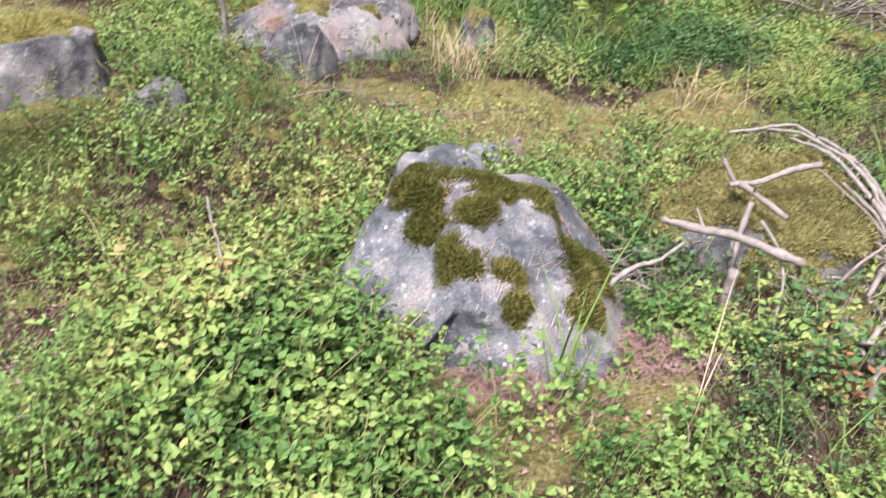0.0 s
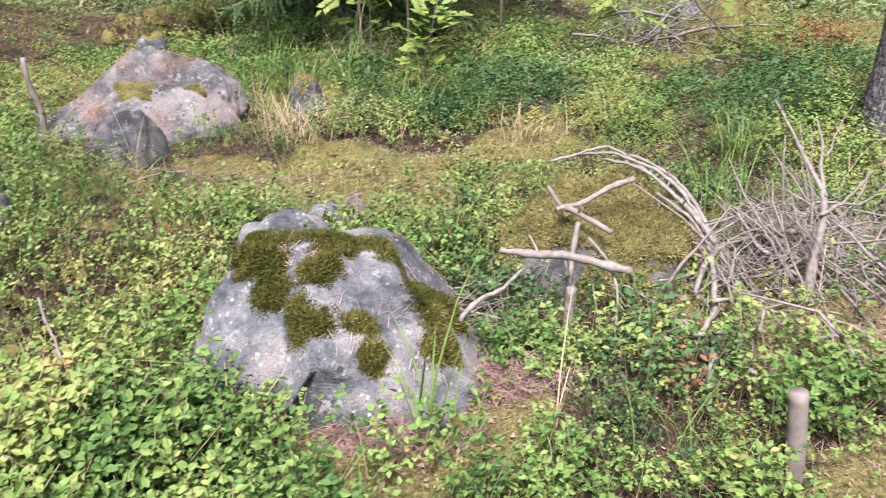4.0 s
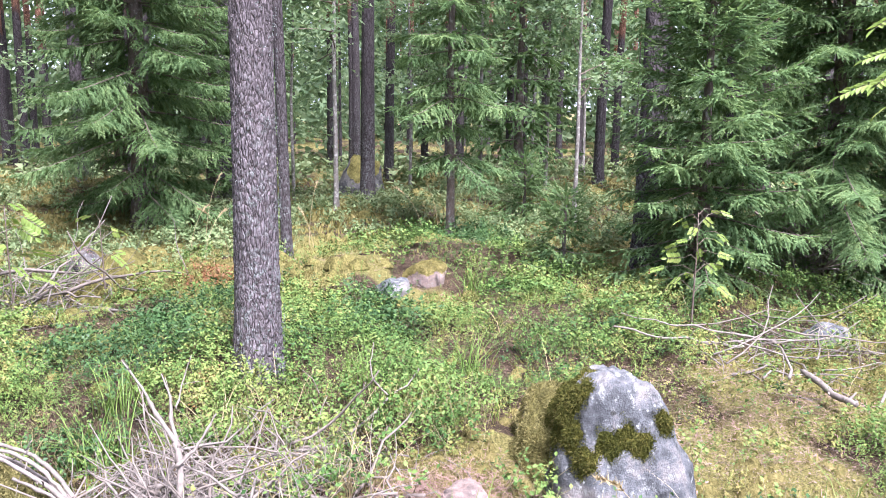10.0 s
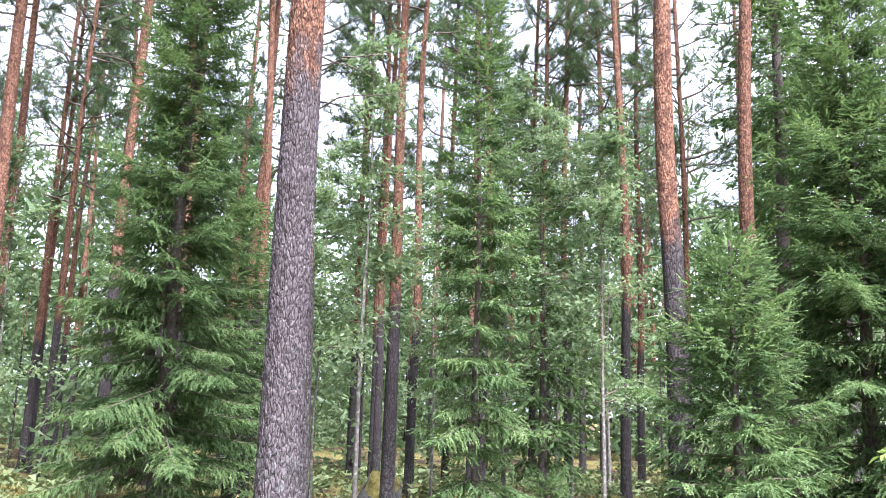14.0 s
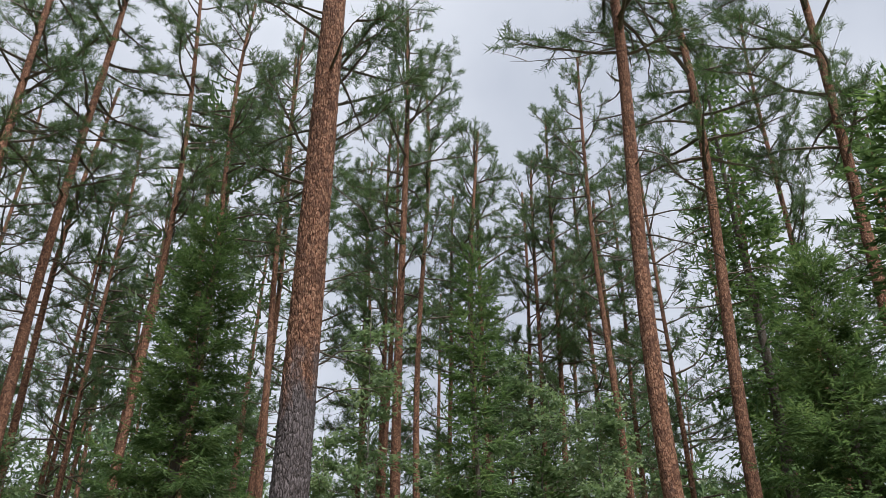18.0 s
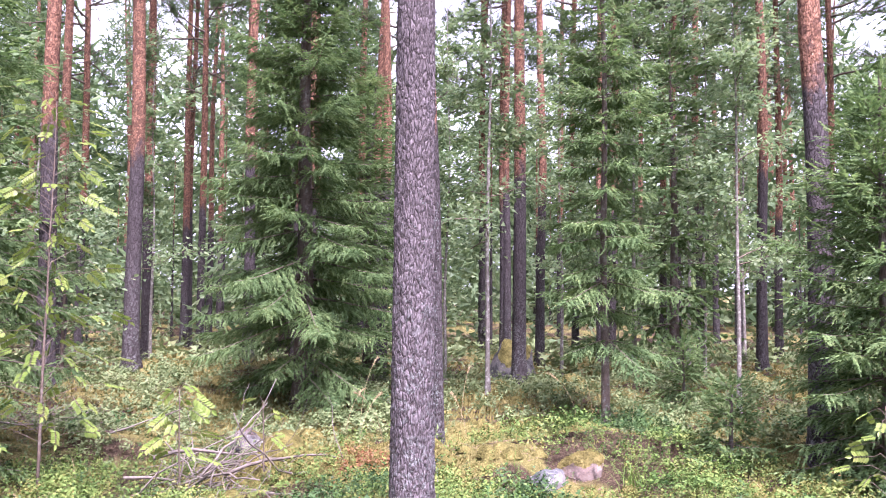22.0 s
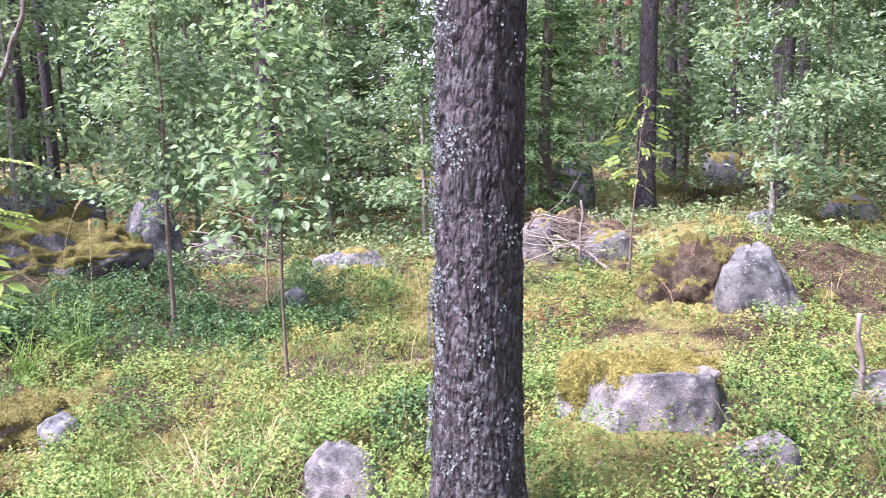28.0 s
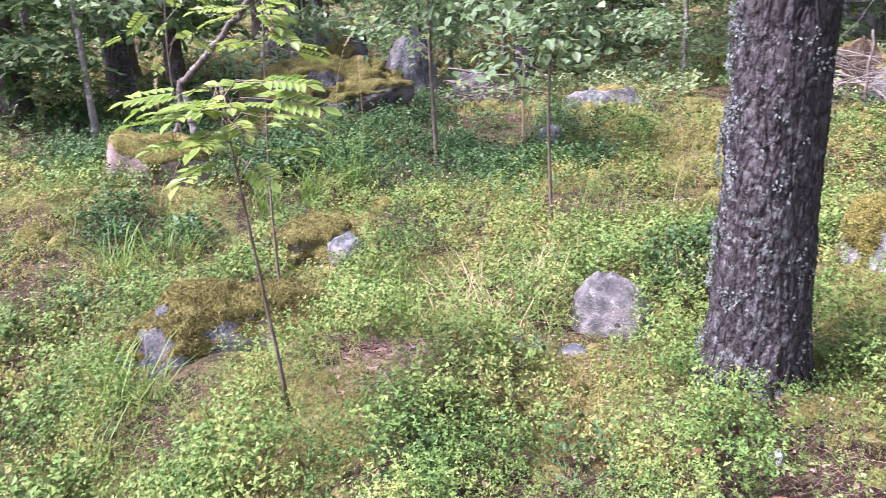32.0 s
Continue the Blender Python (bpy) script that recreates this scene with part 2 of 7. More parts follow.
mat_moss = moss_material("yellow_moss", [(0.36, (0.05, 0.045, 0.018)), (0.5, (0.165, 0.143, 0.053)), (0.64, (0.30, 0.25, 0.105))])
mat_rockmoss = moss_material("olive_moss", [(0.36, (0.015, 0.018, 0.004)), (0.5, (0.06, 0.062, 0.013)), (0.66, (0.17, 0.15, 0.04))])
mat_brownmoss = moss_material("brown_moss", [(0.36, (0.035, 0.033, 0.012)), (0.5, (0.138, 0.125, 0.043)), (0.66, (0.31, 0.27, 0.105))])
mat_goldmoss = moss_material("golden_moss", [(0.36, (0.10, 0.09, 0.026)), (0.5, (0.275, 0.245, 0.072)), (0.64, (0.43, 0.375, 0.125))])
mat_earth = moss_material("root_earth", [(0.36, (0.022, 0.017, 0.012)), (0.5, (0.075, 0.056, 0.042)), (0.66, (0.18, 0.14, 0.105))])


def ground_material():
    m, n, l, b = material("forest_floor")
    vec = coords(n, l)
    big, mid = noise_tex(n, l, vec, 0.75, 4), noise_tex(n, l, vec, 5.5, 5, 0.6)
    fine = noise_tex(n, l, vec, 70, 5, 0.7)
    needles = noise_tex(n, l, coords(n, l, (1, 0.14, 1)), 130, 3, 0.7)
    moss = ramp(n, l, fine, [(0.3, (0.045, 0.042, 0.017)), (0.5, (0.185, 0.168, 0.06)), (0.7, (0.37, 0.325, 0.135))])
    # litter and humus are dark, and darkened further to paint shade between shrubs
    litter = ramp(n, l, needles, [(0.3, (0.022, 0.016, 0.011)), (0.52, (0.08, 0.056, 0.038)), (0.7, (0.235, 0.17, 0.12))])
    shaded_soil = ramp(n, l, fine, [(0.3, (0.013, 0.010, 0.008)), (0.7, (0.062, 0.043, 0.030))])
    at = n.new("ShaderNodeAttribute")
    at.attribute_name = "moss"
    k = mix(n, l, 0.5, at.outputs["Fac"], mix(n, l, 0.5, big, mid))
    col = mix(n, l, ramp(n, l, mid, [(0.36, grey(1)), (0.50, grey(0))]), litter, shaded_soil)
    col = mix(n, l, ramp(n, l, k, [(0.49, grey(0)), (0.6, grey(1))]), col, moss)
    l.new(col, b.inputs["Base Color"])
    b.inputs["Roughness"].default_value = 0.95
    b.inputs["Specular IOR Level"].default_value = 0.08
    bump(n, l, b, mix(n, l, 0.5, mid, fine), 1.0, 0.09)
    return m


mat_ground = ground_material()


def plates(nodes, links, stretch, size, warp):
    """Crooked plates: how far from the nearest seam, and a tone for each plate."""
    vec = coords(nodes, links, stretch)
    wob = nodes.new("ShaderNodeTexNoise")
    wob.inputs["Scale"].default_value, wob.inputs["Detail"].default_value = 16.0, 3.0
    links.new(vec, wob.inputs["Vector"])
    add = nodes.new("ShaderNodeVectorMath")
    add.operation = "MULTIPLY_ADD"
    add.inputs[1].default_value = (warp, warp, warp)
    links.new(wob.outputs["Color"], add.inputs[0])
    links.new(vec, add.inputs[2])
    return voronoi_tex(nodes, links, add.outputs[0], size, "DISTANCE_TO_EDGE"), voronoi_tex(nodes, links, add.outputs[0], size, "F1", "Color")


def pine_bark(name, pale, size=30):
    """Grey-brown plates low down, flaky orange bark from about four metres up, pale lichen on the lowest part."""
    m, n, l, b = material(name)
    vec = coords(n, l, (1, 1, 0.42))
    v0 = coords(n, l)
    n1 = noise_tex(n, l, vec, 95, 5, 0.7)
    n2 = noise_tex(n, l, vec, 7, 4)
    n3 = noise_tex(n, l, v0, 30, 6, 0.75)
    n4 = noise_tex(n, l, v0, 3.4, 3)
    crack = noise_tex(n, l, coords(n, l, (1, 1, 0.38)), 68, 4, 0.6)
    plate_edge, plate_tone = plates(n, l, (1, 1, 0.3), size, 0.035)
    scale_edge, scale_tone = plates(n, l, (1, 1, 0.6), 30, 0.03)
    flake = noise_tex(n, l, coords(n, l, (1, 1, 0.45)), 75, 3, 0.6)
    sep = n.new("ShaderNodeSeparateXYZ")
    l.new(v0, sep.inputs[0])
    up = n.new("ShaderNodeMapRange")
    up.inputs["From Min"].default_value, up.inputs["From Max"].default_value = 2.7, 4.7
    l.new(sep.outputs["Z"], up.inputs["Value"])
    low = ramp(n, l, n1, [(0.34, (0.036 * pale, 0.0305 * pale, 0.0325 * pale)), (0.5, (0.05 * pale, 0.043 * pale, 0.046 * pale)), (0.66, (0.068 * pale, 0.06 * pale, 0.065 * pale))])
    high = ramp(n, l, n1, [(0.34, (0.095, 0.042, 0.028)), (0.5, (0.235, 0.12, 0.08)), (0.64, (0.36, 0.22, 0.155))])
    low = mix(n, l, 1.0, low, ramp(n, l, plate_tone, [(0.15, grey(0.8)), (0.85, grey(1.22))]), "MULTIPLY")
    low = mix(n, l, ramp(n, l, plate_edge, [(0.02, grey(0.75)), (0.09, grey(0))]), low, (0.014 * pale, 0.011 * pale, 0.0105 * pale))
    high = mix(n, l, ramp(n, l, scale_tone, [(0.28, grey(0.8)), (0.42, grey(0))]), high, (0.105, 0.055, 0.04))
    high = mix(n, l, ramp(n, l, scale_edge, [(0.02, grey(0.7)), (0.1, grey(0))]), high, (0.05, 0.022, 0.015))
    hi = n.new("ShaderNodeMath")
    hi.operation = "MULTIPLY_ADD"
    l.new(n2, hi.inputs[0])
    hi.inputs[1].default_value = 0.9
    off = n.new("ShaderNodeMath")
    off.operation = "MULTIPLY_ADD"
    l.new(up.outputs[0], off.inputs[0])
    off.inputs[1].default_value, off.inputs[2].default_value = 1.0, -0.45
    l.new(off.outputs[0], hi.inputs[2])
    col = mix(n, l, ramp(n, l, hi.outputs[0], [(0.40, grey(0)), (0.60, grey(1))]), low, high)
    col = mix(n, l, ramp(n, l, crack, [(0.36, grey(0.55)), (0.44, grey(0))]), col, (0.018, 0.0145, 0.0135))
    lowpart = n.new("ShaderNodeMapRange")
    lowpart.inputs["From Min"].default_value, lowpart.inputs["From Max"].default_value = 2.1, 0.2
    l.new(sep.outputs["Z"], lowpart.inputs["Value"])
    side = n.new("ShaderNodeMapRange")
    side.inputs["From Min"].default_value, side.inputs["From Max"].default_value = -0.1, 0.16
    side.inputs["To Min"].default_value = 0.25
    facing = n.new("ShaderNodeVectorMath")
    facing.operation = "DOT_PRODUCT"
    facing.inputs[1].default_value = (-0.66, -0.75, 0)
    l.new(v0, facing.inputs[0])
    l.new(facing.outputs["Value"], side.inputs["Value"])
    low_side = mix(n, l, 1.0, lowpart.outputs[0], side.outputs[0], "MULTIPLY")
    lich = mix(n, l, 1.0, mix(n, l, 1.0, ramp(n, l, n3, [(0.53, grey(0)), (0.57, grey(0.85))]), ramp(n, l, n4, [(0.38, grey(0.25)), (0.52, grey(1))]), "MULTIPLY"), low_side, "MULTIPLY")
    col = mix(n, l, lich, col, (0.235, 0.255, 0.25))
    l.new(col, b.inputs["Base Color"])
    b.inputs["Roughness"].default_value = 0.9
    b.inputs["Specular IOR Level"].default_value = 0.15
    rise = mix(n, l, 0.5, ramp(n, l, plate_edge, [(0.0, grey(0)), (0.22, grey(1))]), ramp(n, l, crack, [(0.3, grey(0)), (0.55, grey(1))]))
    bump(n, l, b, mix(n, l, 0.35, rise, flake), 1.0, 0.022)
    return m


mat_pinebark = pine_bark("pine_bark", 1.35)
mat_darkbark = pine_bark("dark_pine_bark", 1.1)
mat_greybark = pine_bark("grey_pine_bark", 2.4, 52)


def bark(name, a, c, pale, amount):
    m, n, l, b = material(name)
    vec = coords(n, l, (1, 1, 0.35))
    n1, n2 = noise_tex(n, l, vec, 40, 6, 0.65), noise_tex(n, l, coords(n, l), 18, 5, 0.7)
    col = mix(n, l, ramp(n, l, n1, [(0.3, grey(0)), (0.7, grey(1))]), a, c)
    col = mix(n, l, ramp(n, l, n2, [(0.52, grey(0)), (0.62, grey(amount))]), col, pale)
    l.new(col, b.inputs["Base Color"])
    b.inputs["Roughness"].default_value = 0.88
    bump(n, l, b, n1, 0.8, 0.012)
    return m


mat_lichen = plain_material("leafy_lichen", (0.07, 0.08, 0.078), (0.17, 0.19, 0.185), 90, 0.9)
mat_sprucebark = bark("spruce_bark", (0.045, 0.034, 0.03), (0.13, 0.10, 0.088), (0.27, 0.285, 0.27), 0.45)
mat_birchbark = bark("birch_bark", (0.09, 0.077, 0.07), (0.25, 0.23, 0.21), (0.47, 0.47, 0.44), 0.7)
mat_saplingbark = bark("sapling_bark", (0.075, 0.052, 0.041), (0.165, 0.124, 0.098), (0.30, 0.30, 0.27), 0.25)

# ---- mesh building ----
rng = np.random.default_rng(7)


class Build:
    """Collects vertices and faces, and makes one mesh of them."""

    def __init__(self):
        self.v, self.f, self.m, self.count = [], [], [], 0

    def add(self, v, f, slot=0):
        v, f = np.asarray(v, float), np.asarray(f, int)
        self.v.append(v)
        self.f.append(f + self.count)
        self.m.append(np.full(len(f), slot, int))
        self.count += len(v)
        return self

    def mesh(self, name, mats, smooth=False):
        me = bpy.data.meshes.new(name)
        v = np.concatenate(self.v)
        me.vertices.add(len(v))
        me.vertices.foreach_set("co", v.ravel())
        sizes = np.concatenate([np.full(len(f), f.shape[1], int) for f in self.f])
        loops = np.concatenate([f.ravel() for f in self.f])
        me.loops.add(len(loops))
        me.loops.foreach_set("vertex_index", loops)
        me.polygons.add(len(sizes))
        me.polygons.foreach_set("loop_start", np.concatenate([[0], np.cumsum(sizes)[:-1]]))
        me.polygons.foreach_set("material_index", np.concatenate(self.m))
        me.polygons.foreach_set("use_smooth", np.full(len(sizes), smooth))
        for mt in mats if isinstance(mats, (list, tuple)) else [mats]:
            me.materials.append(mt)
        me.update(calc_edges=True)
        me.validate()
        return me


def part(name, mesh, parent=None, label="", at=None):
    ob = new(name, mesh)
    if parent is not None:
        ob.parent = parent
    if at is not None:
        ob.matrix_basis = at
    return tagged(ob, label) if label else ob


def thing(name, label, category, at=None, group="", kind="", mesh=None):
    ob = new(name, mesh)
    if at is not None:
        ob.matrix_basis = at
    return tagged(ob, label, category, group, kind)


def unit(a):
    return a / np.maximum(np.linalg.norm(a, axis=-1, keepdims=True), 1e-9)


def bases(d, roll, up=(0, 0, 1)):
    """Turns whose second axis lies along d and whose third leans towards up, rolled about d."""
    d = unit(np.asarray(d, float))
    x = np.cross(d, np.broadcast_to(up, d.shape))
    x = np.where(np.linalg.norm(x, axis=-1, keepdims=True) < 1e-4, [1.0, 0, 0], x)
    x = unit(x)
    z = np.cross(x, d)
    c, s = np.cos(roll)[:, None], np.sin(roll)[:, None]
    return np.stack([x * c + z * s, d, z * c - x * s], axis=-1)


def spread(v, f, turns, size, places):
    """Copies of a small form: turns (n,3,3), size (n) or (n,3), places (n,3)."""
    size = np.asarray(size, float)
    if size.ndim == 1:
        size = np.repeat(size[:, None], 3, 1)
    out = np.einsum("nij,npj->npi", turns, v[None] * size[:, None, :]) + places[:, None, :]
    n = len(places)
    return out.reshape(-1, 3), (f[None] + (np.arange(n) * len(v))[:, None, None]).reshape(-1, f.shape[1])


def tube(points, radii, sides=6, cap=True):
    p, r = np.asarray(points, float), np.asarray(radii, float)
    t = unit(np.gradient(p, axis=0))
    ref = np.array([0.31, 0.87, 0.12]) if abs(t[0, 2]) > 0.8 else np.array([0, 0, 1.0])
    x = unit(np.cross(t, ref))
    y = np.cross(t, x)
    a = np.linspace(0, 2 * np.pi, sides, endpoint=False)
    ring = p[:, None] + r[:, None, None] * (np.cos(a)[None, :, None] * x[:, None] + np.sin(a)[None, :, None] * y[:, None])
    k = len(p)
    i, j = np.meshgrid(np.arange(k - 1), np.arange(sides), indexing="ij")
    q = np.stack([i * sides + j, i * sides + (j + 1) % sides, (i + 1) * sides + (j + 1) % sides, (i + 1) * sides + j], -1).reshape(-1, 4)
    v = ring.reshape(-1, 3)
    if cap:
        v = np.vstack([v, p[0], p[-1]])
        c0, c1 = len(v) - 2, len(v) - 1
        tri = np.array([(c0, (b + 1) % sides, b) for b in range(sides)] + [(c1, (k - 1) * sides + b, (k - 1) * sides + (b + 1) % sides) for b in range(sides)])
        return v, q, tri
    return v, q, None


def add_tube(build, points, radii, sides=6, slot=0, cap=True):
    v, q, tri = tube(points, radii, sides, cap)
    base = build.count
    build.add(v, q, slot)
    if tri is not None:
        build.f.append(tri + base)
        build.m.append(np.full(len(tri), slot, int))


def wander(start, heading, length, steps=7, bend=0.15, drop=0.0, g=rng):
    """A crooked line for a stem or stick."""
    p, d = [np.array(start, float)], unit(np.array(heading, float))
    for _ in range(steps):
        d = unit(d + g.normal(0, bend, 3) + np.array([0, 0, -drop]))
        p.append(p[-1] + d * length / steps)
    return np.array(p)


# ---- the lie of the ground ----
wave = np.random.default_rng(3)
WAVES = [(wave.uniform(0, 2 * np.pi), wave.uniform(0, 2 * np.pi), w, a) for w, a in ((9, 0.05), (7, 0.05), (5.1, 0.04), (3.2, 0.035), (2.3, 0.03), (1.6, 0.025), (1.1, 0.018), (0.8, 0.014), (0.55, 0.012), (0.42, 0.010), (0.29, 0.008), (0.21, 0.006)) for _ in range(2)]
MOUNDS = [(-2.3, 1.7, 1.5, 0.12), (-1.7, 3.3, 0.9, 0.08), (3.0, 2.0, 0.8, 0.07), (1.5, 2.7, 0.7, 0.08), (4.4, 6.6, 0.9, 0.18), (5.3, 5.6, 0.8, 0.16), (6.2, 5.2, 0.7, 0.15), (7.6, 7.7, 1.0, 0.03), (10.5, 7.4, 1.6, 0.25), (9.1, 4.6, 1.2, 0.2), (-3.6, 2.3, 0.7, 0.08), (-1.6, 6.6, 1.2, 0.12), (-3.5, 8.0, 1.6, 0.15), (-7.5, 2.6, 1.3, 0.25), (-6.2, 0.9, 0.9, 0.2), (-9.0, 16.0, 5.0, 0.35), (0.8, 14.0, 4.0, 0.3), (0.0, 0.0, 0.8, -0.06), (3.1, 3.7, 1.1, 0.19)]
hump = np.random.default_rng(12)
for _ in range(56):
    hr, ha = hump.uniform(7.6, 17.0), hump.uniform(0.3, 2.1)
    hw, hh = hump.uniform(0.45, 1.1), hump.uniform(0.08, 0.24)
    if not (0.62 < ha < 0.92 and hr < 14):
        MOUNDS.append((hr * math.cos(ha), hr * math.sin(ha), hw, hh))


def lie(x, y):
    x, y = np.asarray(x, float), np.asarray(y, float)
    z = np.zeros(np.broadcast(x, y).shape)
    for a, ph, w, h in WAVES:
        z = z + h * 0.7 * np.sin((x * math.cos(a) + y * math.sin(a)) * 2 * math.pi / w + ph)
    for mx, my, r, h in MOUNDS:
        z = z + h * np.exp(-((x - mx) ** 2 + (y - my) ** 2) / (r * r))
    return z


def lie1(x, y):
    return float(lie(x, y))


PATCH = [(wave.uniform(0, 2 * np.pi), wave.uniform(0, 2 * np.pi), w) for w in (4.2, 2.9, 2.1, 1.5, 1.1, 0.8)]


def patchy(x, y, shift=0.0):
    """Smooth value of about -1 to 1 that gathers plants in patches."""
    z = 0
    for a, ph, w in PATCH:
        z = z + np.sin((x * math.cos(a + shift) + y * math.sin(a + shift)) * 2 * math.pi / w + ph + 3 * shift)
    return z / 3.0


CLEAR_EAST = [(4.9, 6.4, 0.6), (5.8, 6.2, 0.6), (6.3, 6.9, 0.6), (5.0, 5.3, 0.45), (4.2, 5.6, 0.5), (1.35, 2.75, 0.42), (1.75, 2.4, 0.45), (2.35, 1.75, 0.4),
        (2.85, 1.95, 0.4), (2.4, 2.6, 0.3), (3.3, 1.9, 0.34), (4.2, 1.1, 0.7), (5.6, 1.3, 0.9), (3.6, 1.2, 0.45), (1.55, 1.35, 0.3), (2.0, 1.2, 0.45), (1.5, 2.25, 0.36), (1.78, 2.12, 0.38), (1.6, 1.95, 0.28),
        (3.9, 6.6, 0.7), (4.6, 5.8, 0.5), (5.3, 5.2, 0.4), (5.2, 4.4, 0.5), (3.3, 6.7, 0.6), (6.6, 5.5, 0.6), (1.3, 4.3, 0.4)]
CLEAR_WEST = [(-4.6, 5.2, 0.7), (-3.9, 1.4, 0.4), (0.22, 1.74, 0.34), (0.45, 1.72, 0.26), (0.6, 1.85, 0.2), (0.35, 3.85, 0.62), (-0.45, 3.95, 0.5), (0.9, 4.0, 0.5), (-1.45, 3.1, 0.3),
        (-2.75, 1.45, 0.42), (-2.4, 1.0, 0.25), (-1.1, 1.4, 0.2), (-2.1, 2.9, 0.32), (-0.6, 5.2, 0.4), (-3.4, 3.6, 0.6), (-2.6, 4.9, 0.6),
        (-1.6, 5.6, 0.5), (-5.4, 7.6, 0.9), (-3.1, 6.0, 0.7), (-4.5, 4.0, 0.5), (-7.2, 4.8, 0.8), (-7.6, 3.2, 0.6), (-3.6, 2.9, 0.4), (0.2, 5.2, 0.35)]
CLEAR = CLEAR_EAST + CLEAR_WEST
# dark lingonberry patches; the far western ones also stand in for tree shade
DARK = [(0.78, 2.5, 0.3), (1.0, 2.25, 0.28), (1.2, 1.95, 0.3), (0.95, 1.75, 0.25), (0.75, 4.85, 0.45), (0.3, 5.4, 0.4), (2.6, 4.3, 0.6), (3.4, 4.9, 0.5), (-6.4, 4.0, 1.1), (-5.4, 2.9, 0.7), (-7.2, 3.6, 0.8),
        (6.9, 5.4, 0.7), (7.6, 6.3, 0.6), (4.3, 3.9, 0.4), (2.0, 3.4, 0.35), (-1.6, 1.2, 0.18), (-1.9, 0.7, 0.2), (0.9, 1.3, 0.2), (1.5, 5.2, 0.5), (4.75, 4.3, 0.3), (-2.4, 2.5, 0.3), (-6.6, 2.1, 1.1), (-7.6, 1.3, 1.2), (-8.6, 3.0, 1.4), (-5.3, 3.6, 0.8), (-6.2, 3.0, 1.0), (-9.2, 1.6, 1.5), (-5.2, 0.75, 0.5), (-10.6, 3.2, 1.6), (3.1, 0.98, 0.34), (3.5, 0.92, 0.36)]


def inside(x, y, spots, soft=0.35):
    k = np.zeros(len(x))
    for sx, sy, r in spots:
        k = np.maximum(k, 1 - np.hypot(x - sx, y - sy) / r)
    return np.clip(k / soft, 0, 1)


def ground_sheet():
    b = Build()
    radii = np.concatenate([[0.02], np.linspace(0.3, 6, 130), 6 * (700 / 6) ** (np.linspace(0, 1, 100)[1:])])
    ang = np.linspace(0, 2 * np.pi, 320, endpoint=False)
    rr, aa = np.meshgrid(radii, ang, indexing="ij")
    x, y = rr * np.cos(aa), rr * np.sin(aa)
    z = lie(x, y) * np.clip(1.4 - rr / 120, 0.15, 1)
    k, n = len(radii), len(ang)
    i, j = np.meshgrid(np.arange(k - 1), np.arange(n), indexing="ij")
    f = np.stack([i * n + j, (i + 1) * n + j, (i + 1) * n + (j + 1) % n, i * n + (j + 1) % n], -1).reshape(-1, 4)
    b.add(np.stack([x, y, z], -1).reshape(-1, 3), f)
    me = b.mesh("ground", mat_ground, True)
    xf, yf = x.ravel(), y.ravel()
    share = np.clip(inside(xf, yf, CLEAR) * (0.95 + 0.4 * patchy(xf, yf, 0.7)) + np.clip(-0.25 - 0.9 * patchy(xf, yf), 0, 0.45), 0, 1)
    share = np.maximum(share, (0.6 + 0.3 * patchy(xf, yf, 0.7)) * np.clip((np.hypot(xf, yf) - 6) / 3, 0, 1))
    share = np.maximum(share, (0.52 + 0.4 * patchy(xf, yf, 0.7)) * np.clip((np.degrees(np.arctan2(yf, xf)) - 108) / 14, 0, 1) * np.clip((np.hypot(xf, yf) - 1.6) / 0.6, 0, 1))
    beyond = np.clip((0.6 - yf) / 1.2, 0, 1)
    share = np.maximum(share, (0.5 + 0.55 * patchy(xf, yf, 0.9)) * beyond)
    # less moss darkens the ground in these spots, in the west partly as tree shade
    share = share * (1 - 0.45 * inside(xf, yf, DARK))
    me.attributes.new("moss", "FLOAT", "POINT").data.foreach_set("value", share)
    return thing("ground", "mossy forest floor with needle litter and hummocks", "ground", kind="structure", mesh=me)


ground = ground_sheet()

# ---- stones ----
# front foot on the ground (x, y), width, depth, height, turn, seed, moss share, material, label
TAKEN = []


